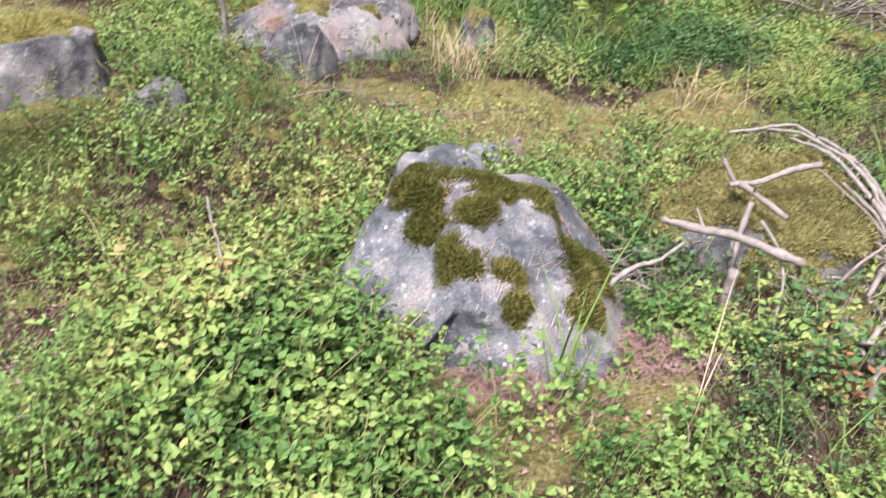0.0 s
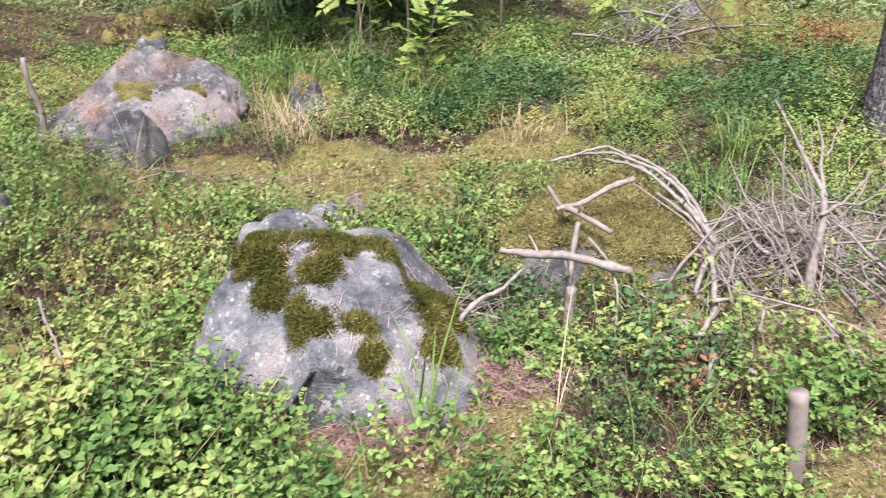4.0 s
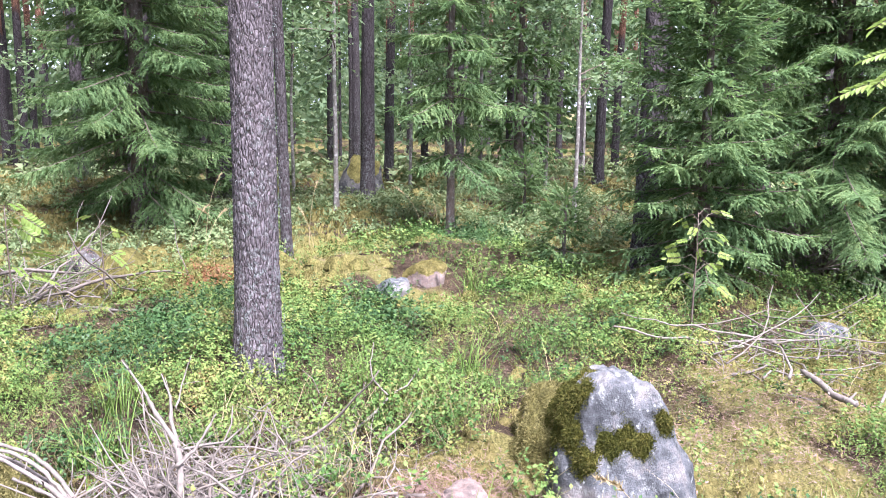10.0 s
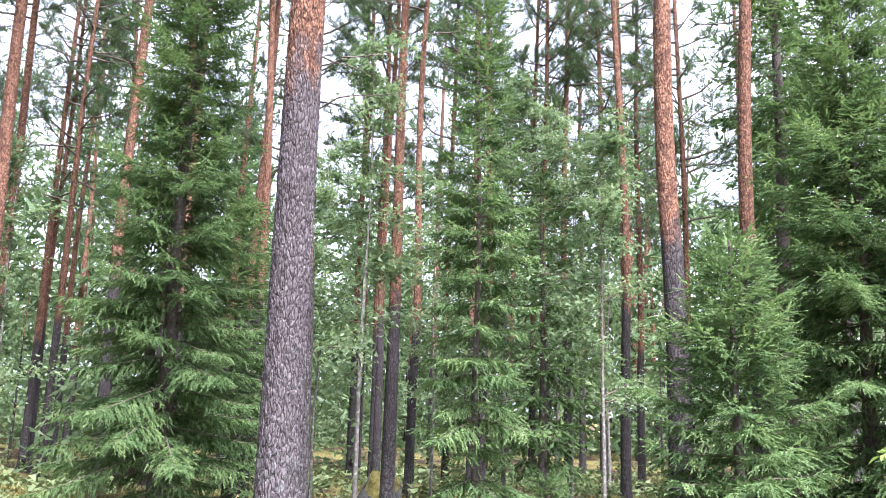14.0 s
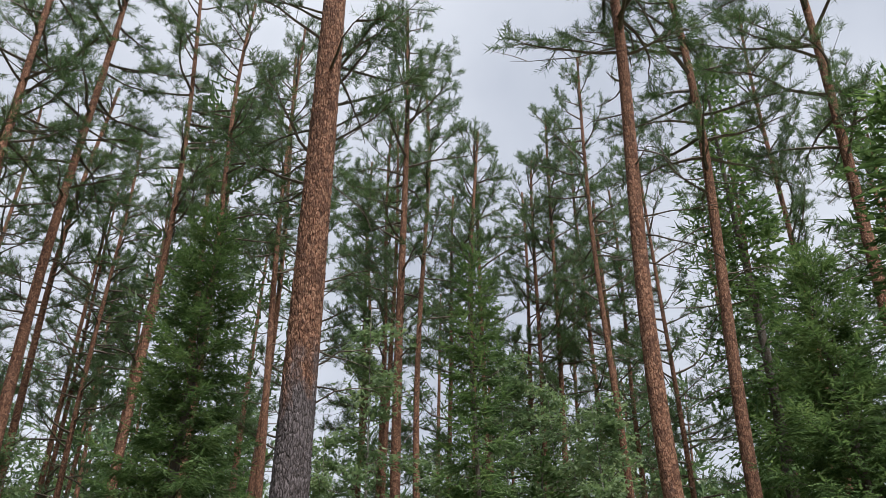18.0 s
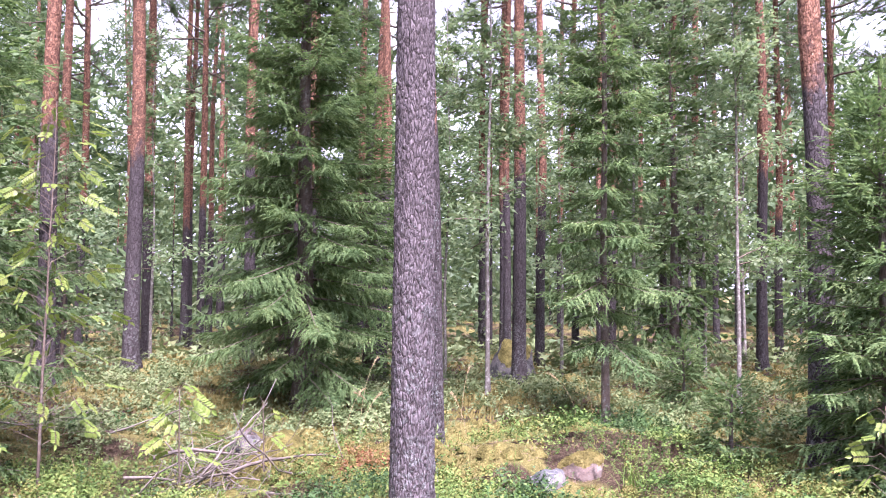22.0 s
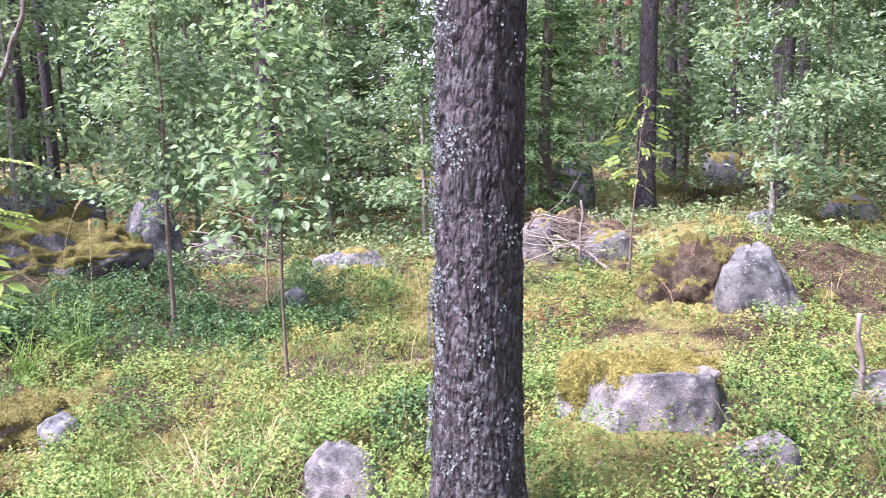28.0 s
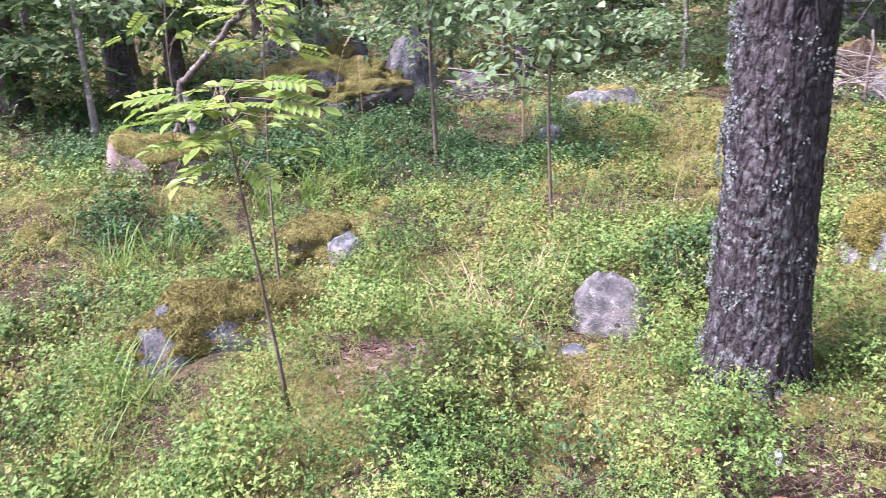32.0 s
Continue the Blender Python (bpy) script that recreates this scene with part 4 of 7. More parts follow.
def trunk_build(h, r0, r1, seed, sides=14, rings=40, relief=0.0, lean=(0, 0), flare=0.35, cell=9.0, finer=0.0, sway=1.0):
    """A tapered stem with root flare, slight sweep and, close to, raised bark plates."""
    g = np.random.default_rng(seed)
    z = np.concatenate([np.linspace(0, finer, int(rings * 0.82), endpoint=False), np.linspace(finer, h, rings - int(rings * 0.82))]) if finer else h * np.linspace(0, 1, rings) ** 1.2
    t = z / h
    sway *= h
    rad = r0 + (r1 - r0) * t ** 0.85
    rad = rad * (1 + flare * np.exp(-z / 0.18))
    ph = g.uniform(0, 6.3, 4)
    cx = lean[0] * z + 0.012 * sway * np.sin(t * 4.5 + ph[0]) * t * t + 0.0035 * sway * np.sin(t * 9 + ph[1]) * np.clip(t * 4, 0, 1) ** 2
    cy = lean[1] * z + 0.012 * sway * np.sin(t * 4.1 + ph[2]) * t * t + 0.0035 * sway * np.sin(t * 8 + ph[3]) * np.clip(t * 4, 0, 1) ** 2
    a = np.linspace(0, 2 * np.pi, sides, endpoint=False)
    rr = np.repeat(rad[:, None], sides, 1)
    rr *= 1 + flare * 0.4 * np.exp(-z / 0.15)[:, None] * np.sin(a * 5 + ph[0])[None] + 0.03 * np.sin(a * 2 + ph[1])[None]
    if relief:
        off = Vector(g.uniform(-40, 40, 3))
        for i in range(len(z)):
            if finer and z[i] > finer:
                break
            for j in range(sides):
                ring = Vector((math.cos(a[j]) * r0, math.sin(a[j]) * r0, z[i]))
                bend = noise.noise_vector(ring * 22 + off) * 0.22
                out = 0.0
                for wide, tall, share in ((3.0, 0.5, 0.55), (7.5, 1.7, 0.45)):
                    q = Vector((ring.x * cell * wide, ring.y * cell * wide, ring.z * cell * tall)) + off + bend * wide * 0.6
                    d, at = noise.voronoi(q)
                    seam = min((d[1] - d[0]) * 4.0, 1.0)
                    tone = noise.cell(at[0] * 7.3 + off)
                    out += share * (seam * (0.55 + 0.75 * tone) + 0.5 * (q.z - at[0].z) * (tone - 0.4))
                rr[i, j] += relief * (1.3 * out - 0.7 + 0.25 * noise.noise(ring * 160))
    x, y = cx[:, None] + rr * np.cos(a), cy[:, None] + rr * np.sin(a)
    v = np.stack([x, y, np.repeat(z[:, None], sides, 1)], -1).reshape(-1, 3)
    i, j = np.meshgrid(np.arange(len(z) - 1), np.arange(sides), indexing="ij")
    f = np.stack([i * sides + j, i * sides + (j + 1) % sides, (i + 1) * sides + (j + 1) % sides, (i + 1) * sides + j], -1).reshape(-1, 4)
    axis = np.stack([cx, cy, z], 1)
    return Build().add(v, f), axis, rad


def along(axis, z):
    return np.array([np.interp(z, axis[:, 2], axis[:, 0]), np.interp(z, axis[:, 2], axis[:, 1]), z])


def join_wood(leaves, wood):
    """The twigs of a crown go into its own mesh, under the second material."""
    start = leaves.count
    for v in wood.v:
        leaves.v.append(v)
        leaves.count += len(v)
    for f in wood.f:
        leaves.f.append(f + start)
        leaves.m.append(np.full(len(f), 1, int))
    return leaves


# a sprig of pine needles, length one along its second axis
tuft_g = np.random.default_rng(11)


def bottle_brush(needles, length, width, spread_out):
    v, f = [], []
    for i in range(needles):
        s = 0.05 + 0.75 * i / needles
        a = i * 2.4
        d = np.array([math.cos(a) * spread_out, 1.0, math.sin(a) * spread_out])
        d /= np.linalg.norm(d)
        side = np.cross(d, [0.3, 0.1, 0.9])
        side /= np.linalg.norm(side)
        c = np.array([0, s, 0])
        v += [c - side * width, c + side * width, c + d * length * tuft_g.uniform(0.8, 1.2)]
        f.append([3 * i, 3 * i + 1, 3 * i + 2])
    return np.array(v), np.array(f)


pine_tuft = bottle_brush(10, 0.5, 0.034, 1.0)
far_tuft = bottle_brush(5, 0.7, 0.075, 0.95)


def spruce_sprig(pairs):
    """A flat sprig thick with forward-pointing needles on both sides."""
    v, f = [], []
    for i in range(pairs):
        s = i / pairs
        for side in (-1, 1):
            k = len(v)
            w = 0.15 * (1 - 0.6 * s)
            v += [(0, s - 0.03, 0.0), (0.0, s + 1.05 / pairs, 0.03), (side * w * tuft_g.uniform(0.75, 1.2), s + 0.26, -0.03 + tuft_g.uniform(-0.08, 0.08))]
            f.append((k, k + 1, k + 2))
    k = len(v)
    v += [(-0.04, 0.85, 0), (0.04, 0.85, 0.02), (0, 1.22, -0.03)]
    f.append((k, k + 1, k + 2))
    return np.array(v), np.array(f)


sprig_fine, sprig_coarse = spruce_sprig(4), spruce_sprig(3)


def spruce_mesh(h, spread_r, seed, fine=True, first=0.35, droop=0.35, gap=0.2, thin=1.0, bare=0.0):
    """Crown of a spruce: whorls of drooping boughs, each with side shoots carrying needle sprigs. Returns crown, bough wood."""
    g = np.random.default_rng(seed)
    crown, wood = Build(), Build()
    sv, sf = sprig_fine if fine else sprig_coarse
    z = first
    P, D, S, R = [], [], [], []
    while z < h * 0.985:
        t = z / h
        reach = spread_r * (1 - t) ** 0.72 * g.uniform(0.75, 1.12) + 0.06
        if z < first + 0.6:
            reach *= g.uniform(0.55, 1.0)
        count = int(g.integers(4, 7) if fine else g.integers(3, 6))
        a0 = g.uniform(0, 6.3)
        for b in range(count):
            if g.random() > thin:
                continue
            a = a0 + b * 2 * math.pi / count + g.uniform(-0.3, 0.3)
            L = reach * g.uniform(0.72, 1.15)
            rise = 0.5 * t ** 1.5 + g.uniform(-0.12, 0.08) - 0.12 * (1 - t)
            k = 7
            s = np.linspace(0, 1, k)
            hor = L * s
            ver = L * (rise * s - droop * (1 - t) * s ** 2 + 0.24 * s ** 3)
            c = along(np.array([[0, 0, 0], [0, 0, h]]), z)
            pts = c + np.stack([np.cos(a) * hor, np.sin(a) * hor, ver], 1)
            add_tube(wood, pts, np.linspace(0.004 + 0.006 * L, 0.0015, k), 4, cap=False)
            step = 0.045 if fine else 0.15
            n = max(int(L / step), 2)
            for q in range(n):
                u = 0.1 + bare + (0.9 - bare) * (q + g.uniform(0, 1)) / n
                if u > 1:
                    continue
                p = np.array([np.interp(u, s, pts[:, i]) for i in range(3)])
                tan = np.array([math.cos(a), math.sin(a), (rise - 2 * droop * (1 - t) * u + 0.48 * u * u)])
                for side in (-1, 1):
                    ln = min(0.11 + 0.32 * L * (1 - u), 0.36) * g.uniform(0.6, 1.25)
                    yaw = a + side * g.uniform(0.6, 1.05)
                    d = np.array([math.cos(yaw), math.sin(yaw), tan[2] * 0.6 - g.uniform(-0.05, 0.75) * (1 - 0.7 * t)])
                    d /= np.linalg.norm(d)
                    unit_len = 0.088 if fine else 0.26
                    m = max(1, int(round(ln / unit_len * 2.2)))
                    for e in range(m):
                        o = e / m * ln
                        dd = d + np.array([0, 0, -0.5 * (1 - t) * (e + 0.5) / m]) + g.normal(0, 0.3, 3)
                        P.append(p + d * o)
                        D.append(dd)
                        S.append(unit_len * g.uniform(0.85, 1.6))
                        R.append(g.normal(0, 0.5))
            P.append(pts[-1])
            D.append(pts[-1] - pts[-2])
            S.append(0.16)
            R.append(0)
        z += gap * g.uniform(0.6, 1.3) * (1.25 - 0.6 * t)
    P.append(np.array([0, 0, h - 0.25]))
    D.append(np.array([0, 0, 1.0]))
    S.append(0.35)
    R.append(0)
    v, f = spread(sv, sf, bases(np.array(D), np.array(R)), np.array(S), np.array(P))
    crown.add(v, f)
    return join_wood(crown, wood).mesh("spruce_crown", [mat_spruce, mat_branch])


SPRUCES = {}


def spruce(x, y, h, reach, label, variant, r0=0.09, turn=0, first=0.35, fine=True, droop=0.35, gap=0.2, thin=1.0, bare=0.0, lean=0.0):
    if variant not in SPRUCES:
        SPRUCES[variant] = (h, reach, spruce_mesh(h, reach, variant * 17 + 3, fine, first, droop, gap, thin, bare), trunk_build(h, r0, 0.012, variant, 10 if not fine else 16, 14)[0].mesh("trunk", mat_sprucebark, True))
    h0, r1, crown, stem = SPRUCES[variant]
    ob = thing("spruce", label, "spruce tree", pose(x, y, lie1(x, y) - 0.04, lean, 0, turn), "spruces of the forest")
    ob.scale = (reach / r1, reach / r1, h / h0)
    part("trunk", stem, ob)
    part("crown", crown, ob, "drooping green needle boughs")
    TAKEN.append((x, y, 0.15))
    return ob


def pine_crown(h, seed, axis, rad, base=0.58, reach=1.7, snags=14, boughs=30):
    g = np.random.default_rng(seed)
    wood, P, D, S = Build(), [], [], []
    for i in range(boughs):
        t = base + (0.985 - base) * (i + g.uniform(0, 1)) / boughs
        u = (t - base) / (1 - base)
        c = along(axis, t * h)
        a = g.uniform(0, 6.3)
        L = reach * (0.55 + 0.6 * math.sin(min(u * 2.4 + 0.35, 3.1))) * g.uniform(0.6, 1.15) * (1.05 - 0.55 * u)
        rise = -0.05 + 0.75 * u + g.uniform(-0.15, 0.2)
        pts = wander(c, (math.cos(a), math.sin(a), rise), L, 6, 0.13, -0.05, g)
        add_tube(wood, pts, np.linspace(0.014 + 0.012 * L, 0.005, 7), 4, cap=False)
        for q in range(int(5 + 6 * L)):
            s = g.uniform(0.3, 1.0)
            p = np.array([np.interp(s, np.linspace(0, 1, 7), pts[:, k]) for k in range(3)])
            d = unit(pts[-1] - pts[0]) + g.normal(0, 0.62, 3) + np.array([0, 0, 0.25])
            d = d / np.linalg.norm(d)
            ln = g.uniform(0.2, 0.5) * (1.25 - 0.5 * s)
            tip = p + d * ln
            add_tube(wood, [p, tip], [0.006, 0.003], 3, cap=False)
            for w in range(7):
                o = g.uniform(0.15, 1.1)
                P.append(p + d * ln * o)
                D.append(d + g.normal(0, 0.45, 3) + np.array([0, 0, 0.25]))
                S.append(g.uniform(0.12, 0.22))
    for i in range(snags):
        z = h * g.uniform(0.33, base + 0.08)
        c = along(axis, z)
        a = g.uniform(0, 6.3)
        L = g.uniform(0.25, 1.3)
        pts = wander(c, (math.cos(a), math.sin(a), g.uniform(-0.3, 0.35)), L, 5, 0.2, 0.03, g)
        add_tube(wood, pts, np.linspace(0.014, 0.003, 6), 4, cap=False)
        for q in range(2):
            s = g.uniform(0.4, 0.9)
            p = np.array([np.interp(s, np.linspace(0, 1, 6), pts[:, k]) for k in range(3)])
            add_tube(wood, wander(p, (math.cos(a + 0.8), math.sin(a + 0.8), g.uniform(-0.3, 0.4)), L * 0.4, 3, 0.2, 0, g), [0.006, 0.005, 0.003, 0.002], 3, cap=False)
    v, f = spread(pine_tuft[0], pine_tuft[1], bases(np.array(D), g.uniform(0, 6.3, len(P))), np.array(S), np.array(P))
    return join_wood(Build().add(v, f), wood).mesh("pine_crown", [mat_pine, mat_branch])


PINES = {}


def pine(x, y, r0, variant, label, h=17.5, turn=0, lean=(0, 0), relief=0.0, sides=14, rings=30, finer=0.0, base=0.58, reach=1.7, name="pine", cell=9.0, boughs=30, barkmat=None):
    key = (variant, relief, lean)
    if key not in PINES:
        stem, axis, rad = trunk_build(h, r0, 0.035, variant + 400, sides, rings, relief, lean, finer=finer, cell=cell, sway=0.0 if relief else 1.0)
        PINES[key] = (h, r0, stem.mesh("trunk", barkmat or mat_pinebark, True), pine_crown(h, variant + 50, axis, rad, base, reach, boughs=boughs))
    h0, rr, stem, crown = PINES[key]
    ob = thing(name, label, "pine tree", pose(x, y, lie1(x, y) - 0.05, 0, 0, turn), "pines of the forest")
    k = r0 / rr if not relief else 1
    k = min(max(k, 0.8), 1.3)
    ob.scale = (k, k, h / h0)
    part("trunk", stem, ob)
    part("crown", crown, ob, "open crown of grey-green needle tufts")
    TAKEN.append((x, y, r0))
    return ob


# the two near pines, with bark plates of their own
dark_pine = pine(-1.705, 2.037, 0.155, 1, "thick pine with dark plated bark and pale lichen", 18, 0, (0.011, 0.010), 0.0075, 230, 640, 2.9, name="pine", cell=11, barkmat=mat_darkbark)
grey_pine = pine(3.02, 3.52, 0.132, 2, "straight pine with grey flaky bark turning orange high up", 18, 0, (0.0, 0.0), 0.0055, 170, 900, 6.5, cell=19, barkmat=mat_greybark)



def lichen_on(ob, r0, r1, z0, z1, lean, count, seed, size, toward):
    """Crumpled leafy rosettes of lichen, in clusters, mostly on the damp side of the bark."""
    g = np.random.default_rng(seed)
    b, off, done = Build(), Vector(g.uniform(-20, 20, 3)), 0
    while done < count:
        z, a = z0 + (z1 - z0) * g.random() ** 1.25, g.uniform(0, 6.3)
        q = Vector((math.cos(a) * r0, math.sin(a) * r0, z * 0.6))
        keep = 0.28 + 0.72 * max(math.cos(a - toward), 0) ** 2
        if noise.noise(q * 14 + off) + 0.5 * noise.noise(q * 45 + off) < 0.16 + 0.25 * (1 - keep) or g.random() > keep:
            continue
        done += 1
        rad = (r0 + (r1 - r0) * (z - z0) / (z1 - z0)) * (1 + 0.35 * math.exp(-z / 0.18)) + 0.003
        out = np.array([math.cos(a), math.sin(a), 0])
        flat = np.array([-math.sin(a), math.cos(a), 0])
        mid = np.array([lean[0] * z, lean[1] * z, z]) + out * rad
        s, lobes = size * g.uniform(0.4, 1.2), 7
        v = [mid + out * 0.002]
        for k in range(lobes):
            w = 6.2832 * k / lobes + g.normal(0, 0.25)
            ln = s * g.uniform(0.5, 1.2)
            v.append(mid + flat * math.cos(w) * ln + np.array([0, 0, math.sin(w) * ln * 1.25]) + out * g.uniform(-0.001, 0.007))
        b.add(v, [(0, k + 1, (k + 1) % lobes + 1) for k in range(lobes)])
    return part("lichen", b.mesh("lichen", mat_lichen), ob, "crumpled pale grey lichen")


lichen_on(dark_pine, 0.158, 0.146, 0.05, 2.6, (0.011, 0.010), 3600, 31, 0.0052, math.atan2(-0.75, -0.66))
lichen_on(grey_pine, 0.134, 0.128, 0.05, 2.2, (0.0, 0.0), 900, 32, 0.004, math.atan2(-0.75, 0.2))

GREY_PINE = "tall pine with grey-brown foot and orange upper bark"
PINE_PLAN_EAST = [(9.75, 9.98, 0.13, 3), (13.1, 12.95, 0.11, 4), (10.3, 4.0, 0.12, 10), (11.4, 2.3, 0.12, 10), (9.0, 13.0, 0.1, 3), (15.1, 17.3, 0.1, 5), (13.7, 14.7, 0.1, 3), (14.9, 12.8, 0.1, 6),
        (19.3, 11.4, 0.12, 4), (15.3, 8.95, 0.11, 3), (10.9, 26.5, 0.11, 5), (27.2, 20.5, 0.11, 5), (23.5, 15.6, 0.11, 6), (9.6, 20.6, 0.1, 4), (10, 14.7, 0.1, 6), (9.6, 17.2, 0.1, 5)]
PINE_PLAN_NORTH = [(8.0, 3.85, 0.145, 5), (4.75, 14.4, 0.15, 4), (6.3, 18.5, 0.12, 6), (3.02, 12.6, 0.14, 3), (6.6, 13.7, 0.105, 6), (7.55, 13.15, 0.105, 4), (8.5, 22.2, 0.11, 4), (4.2, 17, 0.11, 5),
        (8.7, 22.4, 0.1, 3)]
PINE_PLAN_WEST = [(-5.95, 10.3, 0.17, 5), (-7.6, 14.3, 0.14, 3), (-7.15, 13.1, 0.12, 4), (-8.7, 16.4, 0.12, 6), (-5.3, 22.3, 0.12, 5), (-3.4, 19.8, 0.11, 3), (-2.1, 16.2, 0.1, 4), (-13.9, 11.7, 0.13, 5),
        (-13.2, 11.9, 0.11, 6), (-7.1, 17.3, 0.1, 3), (-4.95, 12.4, 0.13, 4), (-8.5, 5.85, 0.14, 5), (-14.6, 5.6, 0.1, 6), (-16.3, 8.1, 0.11, 3), (-15.9, 13.4, 0.11, 4), (-18, 16.3, 0.11, 6),
        (-10.8, 1.5, 0.15, 3), (-3.9, 14.6, 0.12, 6), (-3.7, 15.9, 0.1, 5), (-4.0, 22.4, 0.11, 3)]
PINE_PLAN = PINE_PLAN_EAST + PINE_PLAN_NORTH + PINE_PLAN_WEST
for i, (px, py, pr, pv) in enumerate(PINE_PLAN):
    pine(px, py, pr, pv, GREY_PINE, 16.4 + (i * 7 % 11) * 0.22, i * 67 % 360, base=0.5 if pv == 10 else 0.58, reach=2.1 if pv == 10 else 1.7, boughs=44 if pv == 10 else 30)
for i, (px, py) in enumerate([(17.5, 12.6), (19, 14.2), (11, 19.5), (15.5, 17.8), (17, 15.6), (8.5, 21), (20, 10), (18, 5.4), (12.2, 16.4), (5.6, 21.5), (-11, 19), (-17, 9.8), (19.5, 7.2), (21, 4.0), (18.9, 11.8), (17.6, 12.0), (20.4, 11.6), (16.2, 13.6), (14.2, 15.4)]):
    pine(px, py, 0.11, 9, "bushy green pine with a deep crown", (16.2 if px < 0 else 17.6) + (i % 4) * 0.5, i * 97 % 360, base=0.36, reach=1.9, boughs=48)
# lean grey-stemmed trees
for i, (px, py, pr) in enumerate([(5.75, 6.88, 0.06), (-12.4, 4.4, 0.09)]):
    pine(px, py, pr, 7, "slim lichen-grey pine with a high crown", 14, 0, (-0.02, 0.02) if i == 0 else (0, 0))

spruce(5.6, 9.7, 9.0, 1.75, "broad young spruce with drooping light green boughs", 1, 0.15, 0, 0.5, True, 0.42, 0.2, 0.95)
spruce(7.45, 6.05, 7.6, 0.85, "narrow spruce with thin hanging boughs", 2, 0.05, 0, 1.1, True, 0.5, 0.25)
spruce(7.15, 2.85, 3.4, 1.12, "dense young spruce with fresh green shoots", 3, 0.07, 0, 0.3, True, 0.35, 0.16)
spruce(0.45, 7.75, 8.5, 2.1, "dense dark spruce behind a rowan sapling", 7, 0.13, 200, 0.2, True, 0.4, 0.17)
spruce(8.6, 2.25, 6.5, 1.6, "spruce with dark hanging lower boughs", 7, 0.13, 120)
spruce(13.6, 4.9, 14.5, 1.5, "tall dark green spruce among pines", 4, 0.16, 0, 1.2, False, 0.4, 0.33)
FAR_SPRUCE = "spruce in the depth of the forest"
for i, (px, py, ph, pr) in enumerate([(9.6, 1.1, 9, 1.9), (11.8, 8.4, 6, 1.2), (7.8, 11.6, 5.5, 1.1), (2.3, 13.5, 6, 1.4), (9.5, 18, 9, 1.7), (16.5, 14.2, 8, 1.5), (17.5, 6.6, 9, 1.8), (20, 3, 10, 2),
                                      (-4.6, 16.6, 7, 1.5), (-10.5, 16.6, 8, 1.7), (-6.7, 9.0, 6, 1.0), (-15.6, 10, 8, 1.8), (-11.3, 9.2, 6, 1.4), (-14.5, 2.2, 8, 1.8), (-13.2, -0.4, 9, 2), (-19.5, 6, 9, 2), (0.8, 21, 9, 1.8), (5.2, 24, 9, 1.8), (14.6, 22.5, 9, 1.8), (12.5, 0.2, 8, 1.8), (-9.9, 0.3, 7, 1.6), (-11.9, 2.4, 7.5, 1.7)]):
    spruce(px, py, ph, pr, FAR_SPRUCE, 4 + i % 2, 0.1, i * 83 % 360, 1.0, False, 0.4, 0.33)
spruce(6.9, 4.1, 0.75, 0.42, "tiny spruce seedling on a hummock", 6, 0.02, 0, 0.12, True, 0.1, 0.12)
spruce(9.6, 6.6, 0.9, 0.5, "tiny spruce seedling on a hummock", 6, 0.02, 50)

leaf_v = np.array([[0, 0, 0], [-0.31, 0.34, 0.08], [-0.25, 0.68, 0.07], [0, 1, -0.04], [0.25, 0.68, 0.07], [0.31, 0.34, 0.08]])
leaf_f = np.array([[0, 3, 2, 1], [0, 5, 4, 3]])
small_v = np.array([[0, 0, 0], [-0.34, 0.5, 0.07], [0, 1, 0], [0.34, 0.5, 0.07]])
small_f = np.array([[0, 2, 1], [0, 3, 2]])
tiny_v = np.array([[-0.16, 0, 0], [0.36, 0.42, 0.03], [-0.08, 1, 0.0]])
tiny_f = np.array([[0, 1, 2]])


def leafy_mesh(h, reach, seed, leaves, size, first=0.15, stems=22, mat=None, wide=False):
    """Stem, twigs and loose crown of a young broadleaf tree."""
    g = np.random.default_rng(seed)
    wood, P, D = Build(), [], []
    for i in range(stems):
        t = first + (0.97 - first) * (i + g.random()) / stems
        a = g.uniform(0, 6.3)
        L = reach * (1 - 0.7 * t) * g.uniform(0.5, 1.1)
        pts = wander((0, 0, t * h), (math.cos(a), math.sin(a), g.uniform(0.1, 0.7)), L, 5, 0.2, 0.03, g)
        add_tube(wood, pts, np.linspace(0.004 + 0.006 * L, 0.0015, 6), 4, cap=False)
        for q in range(int(leaves / stems)):
            s = g.uniform(0.15, 1.0)
            p = np.array([np.interp(s, np.linspace(0, 1, 6), pts[:, k]) for k in range(3)])
            P.append(p + g.normal(0, 0.09 + 0.05 * L, 3) * np.array([1, 1, 0.6]))
            D.append(np.array([math.cos(a), math.sin(a), -0.25]) + g.normal(0, 0.6, 3))
    n = len(P)
    v, f = spread(leaf_v if wide else tiny_v, leaf_f if wide else tiny_f, bases(np.array(D), g.normal(0, 0.6, n)), size * g.uniform(0.6, 1.25, n), np.array(P))
    return join_wood(Build().add(v, f), wood).mesh("leafy_crown", [mat, mat_saplingbark])


LEAFY = {}


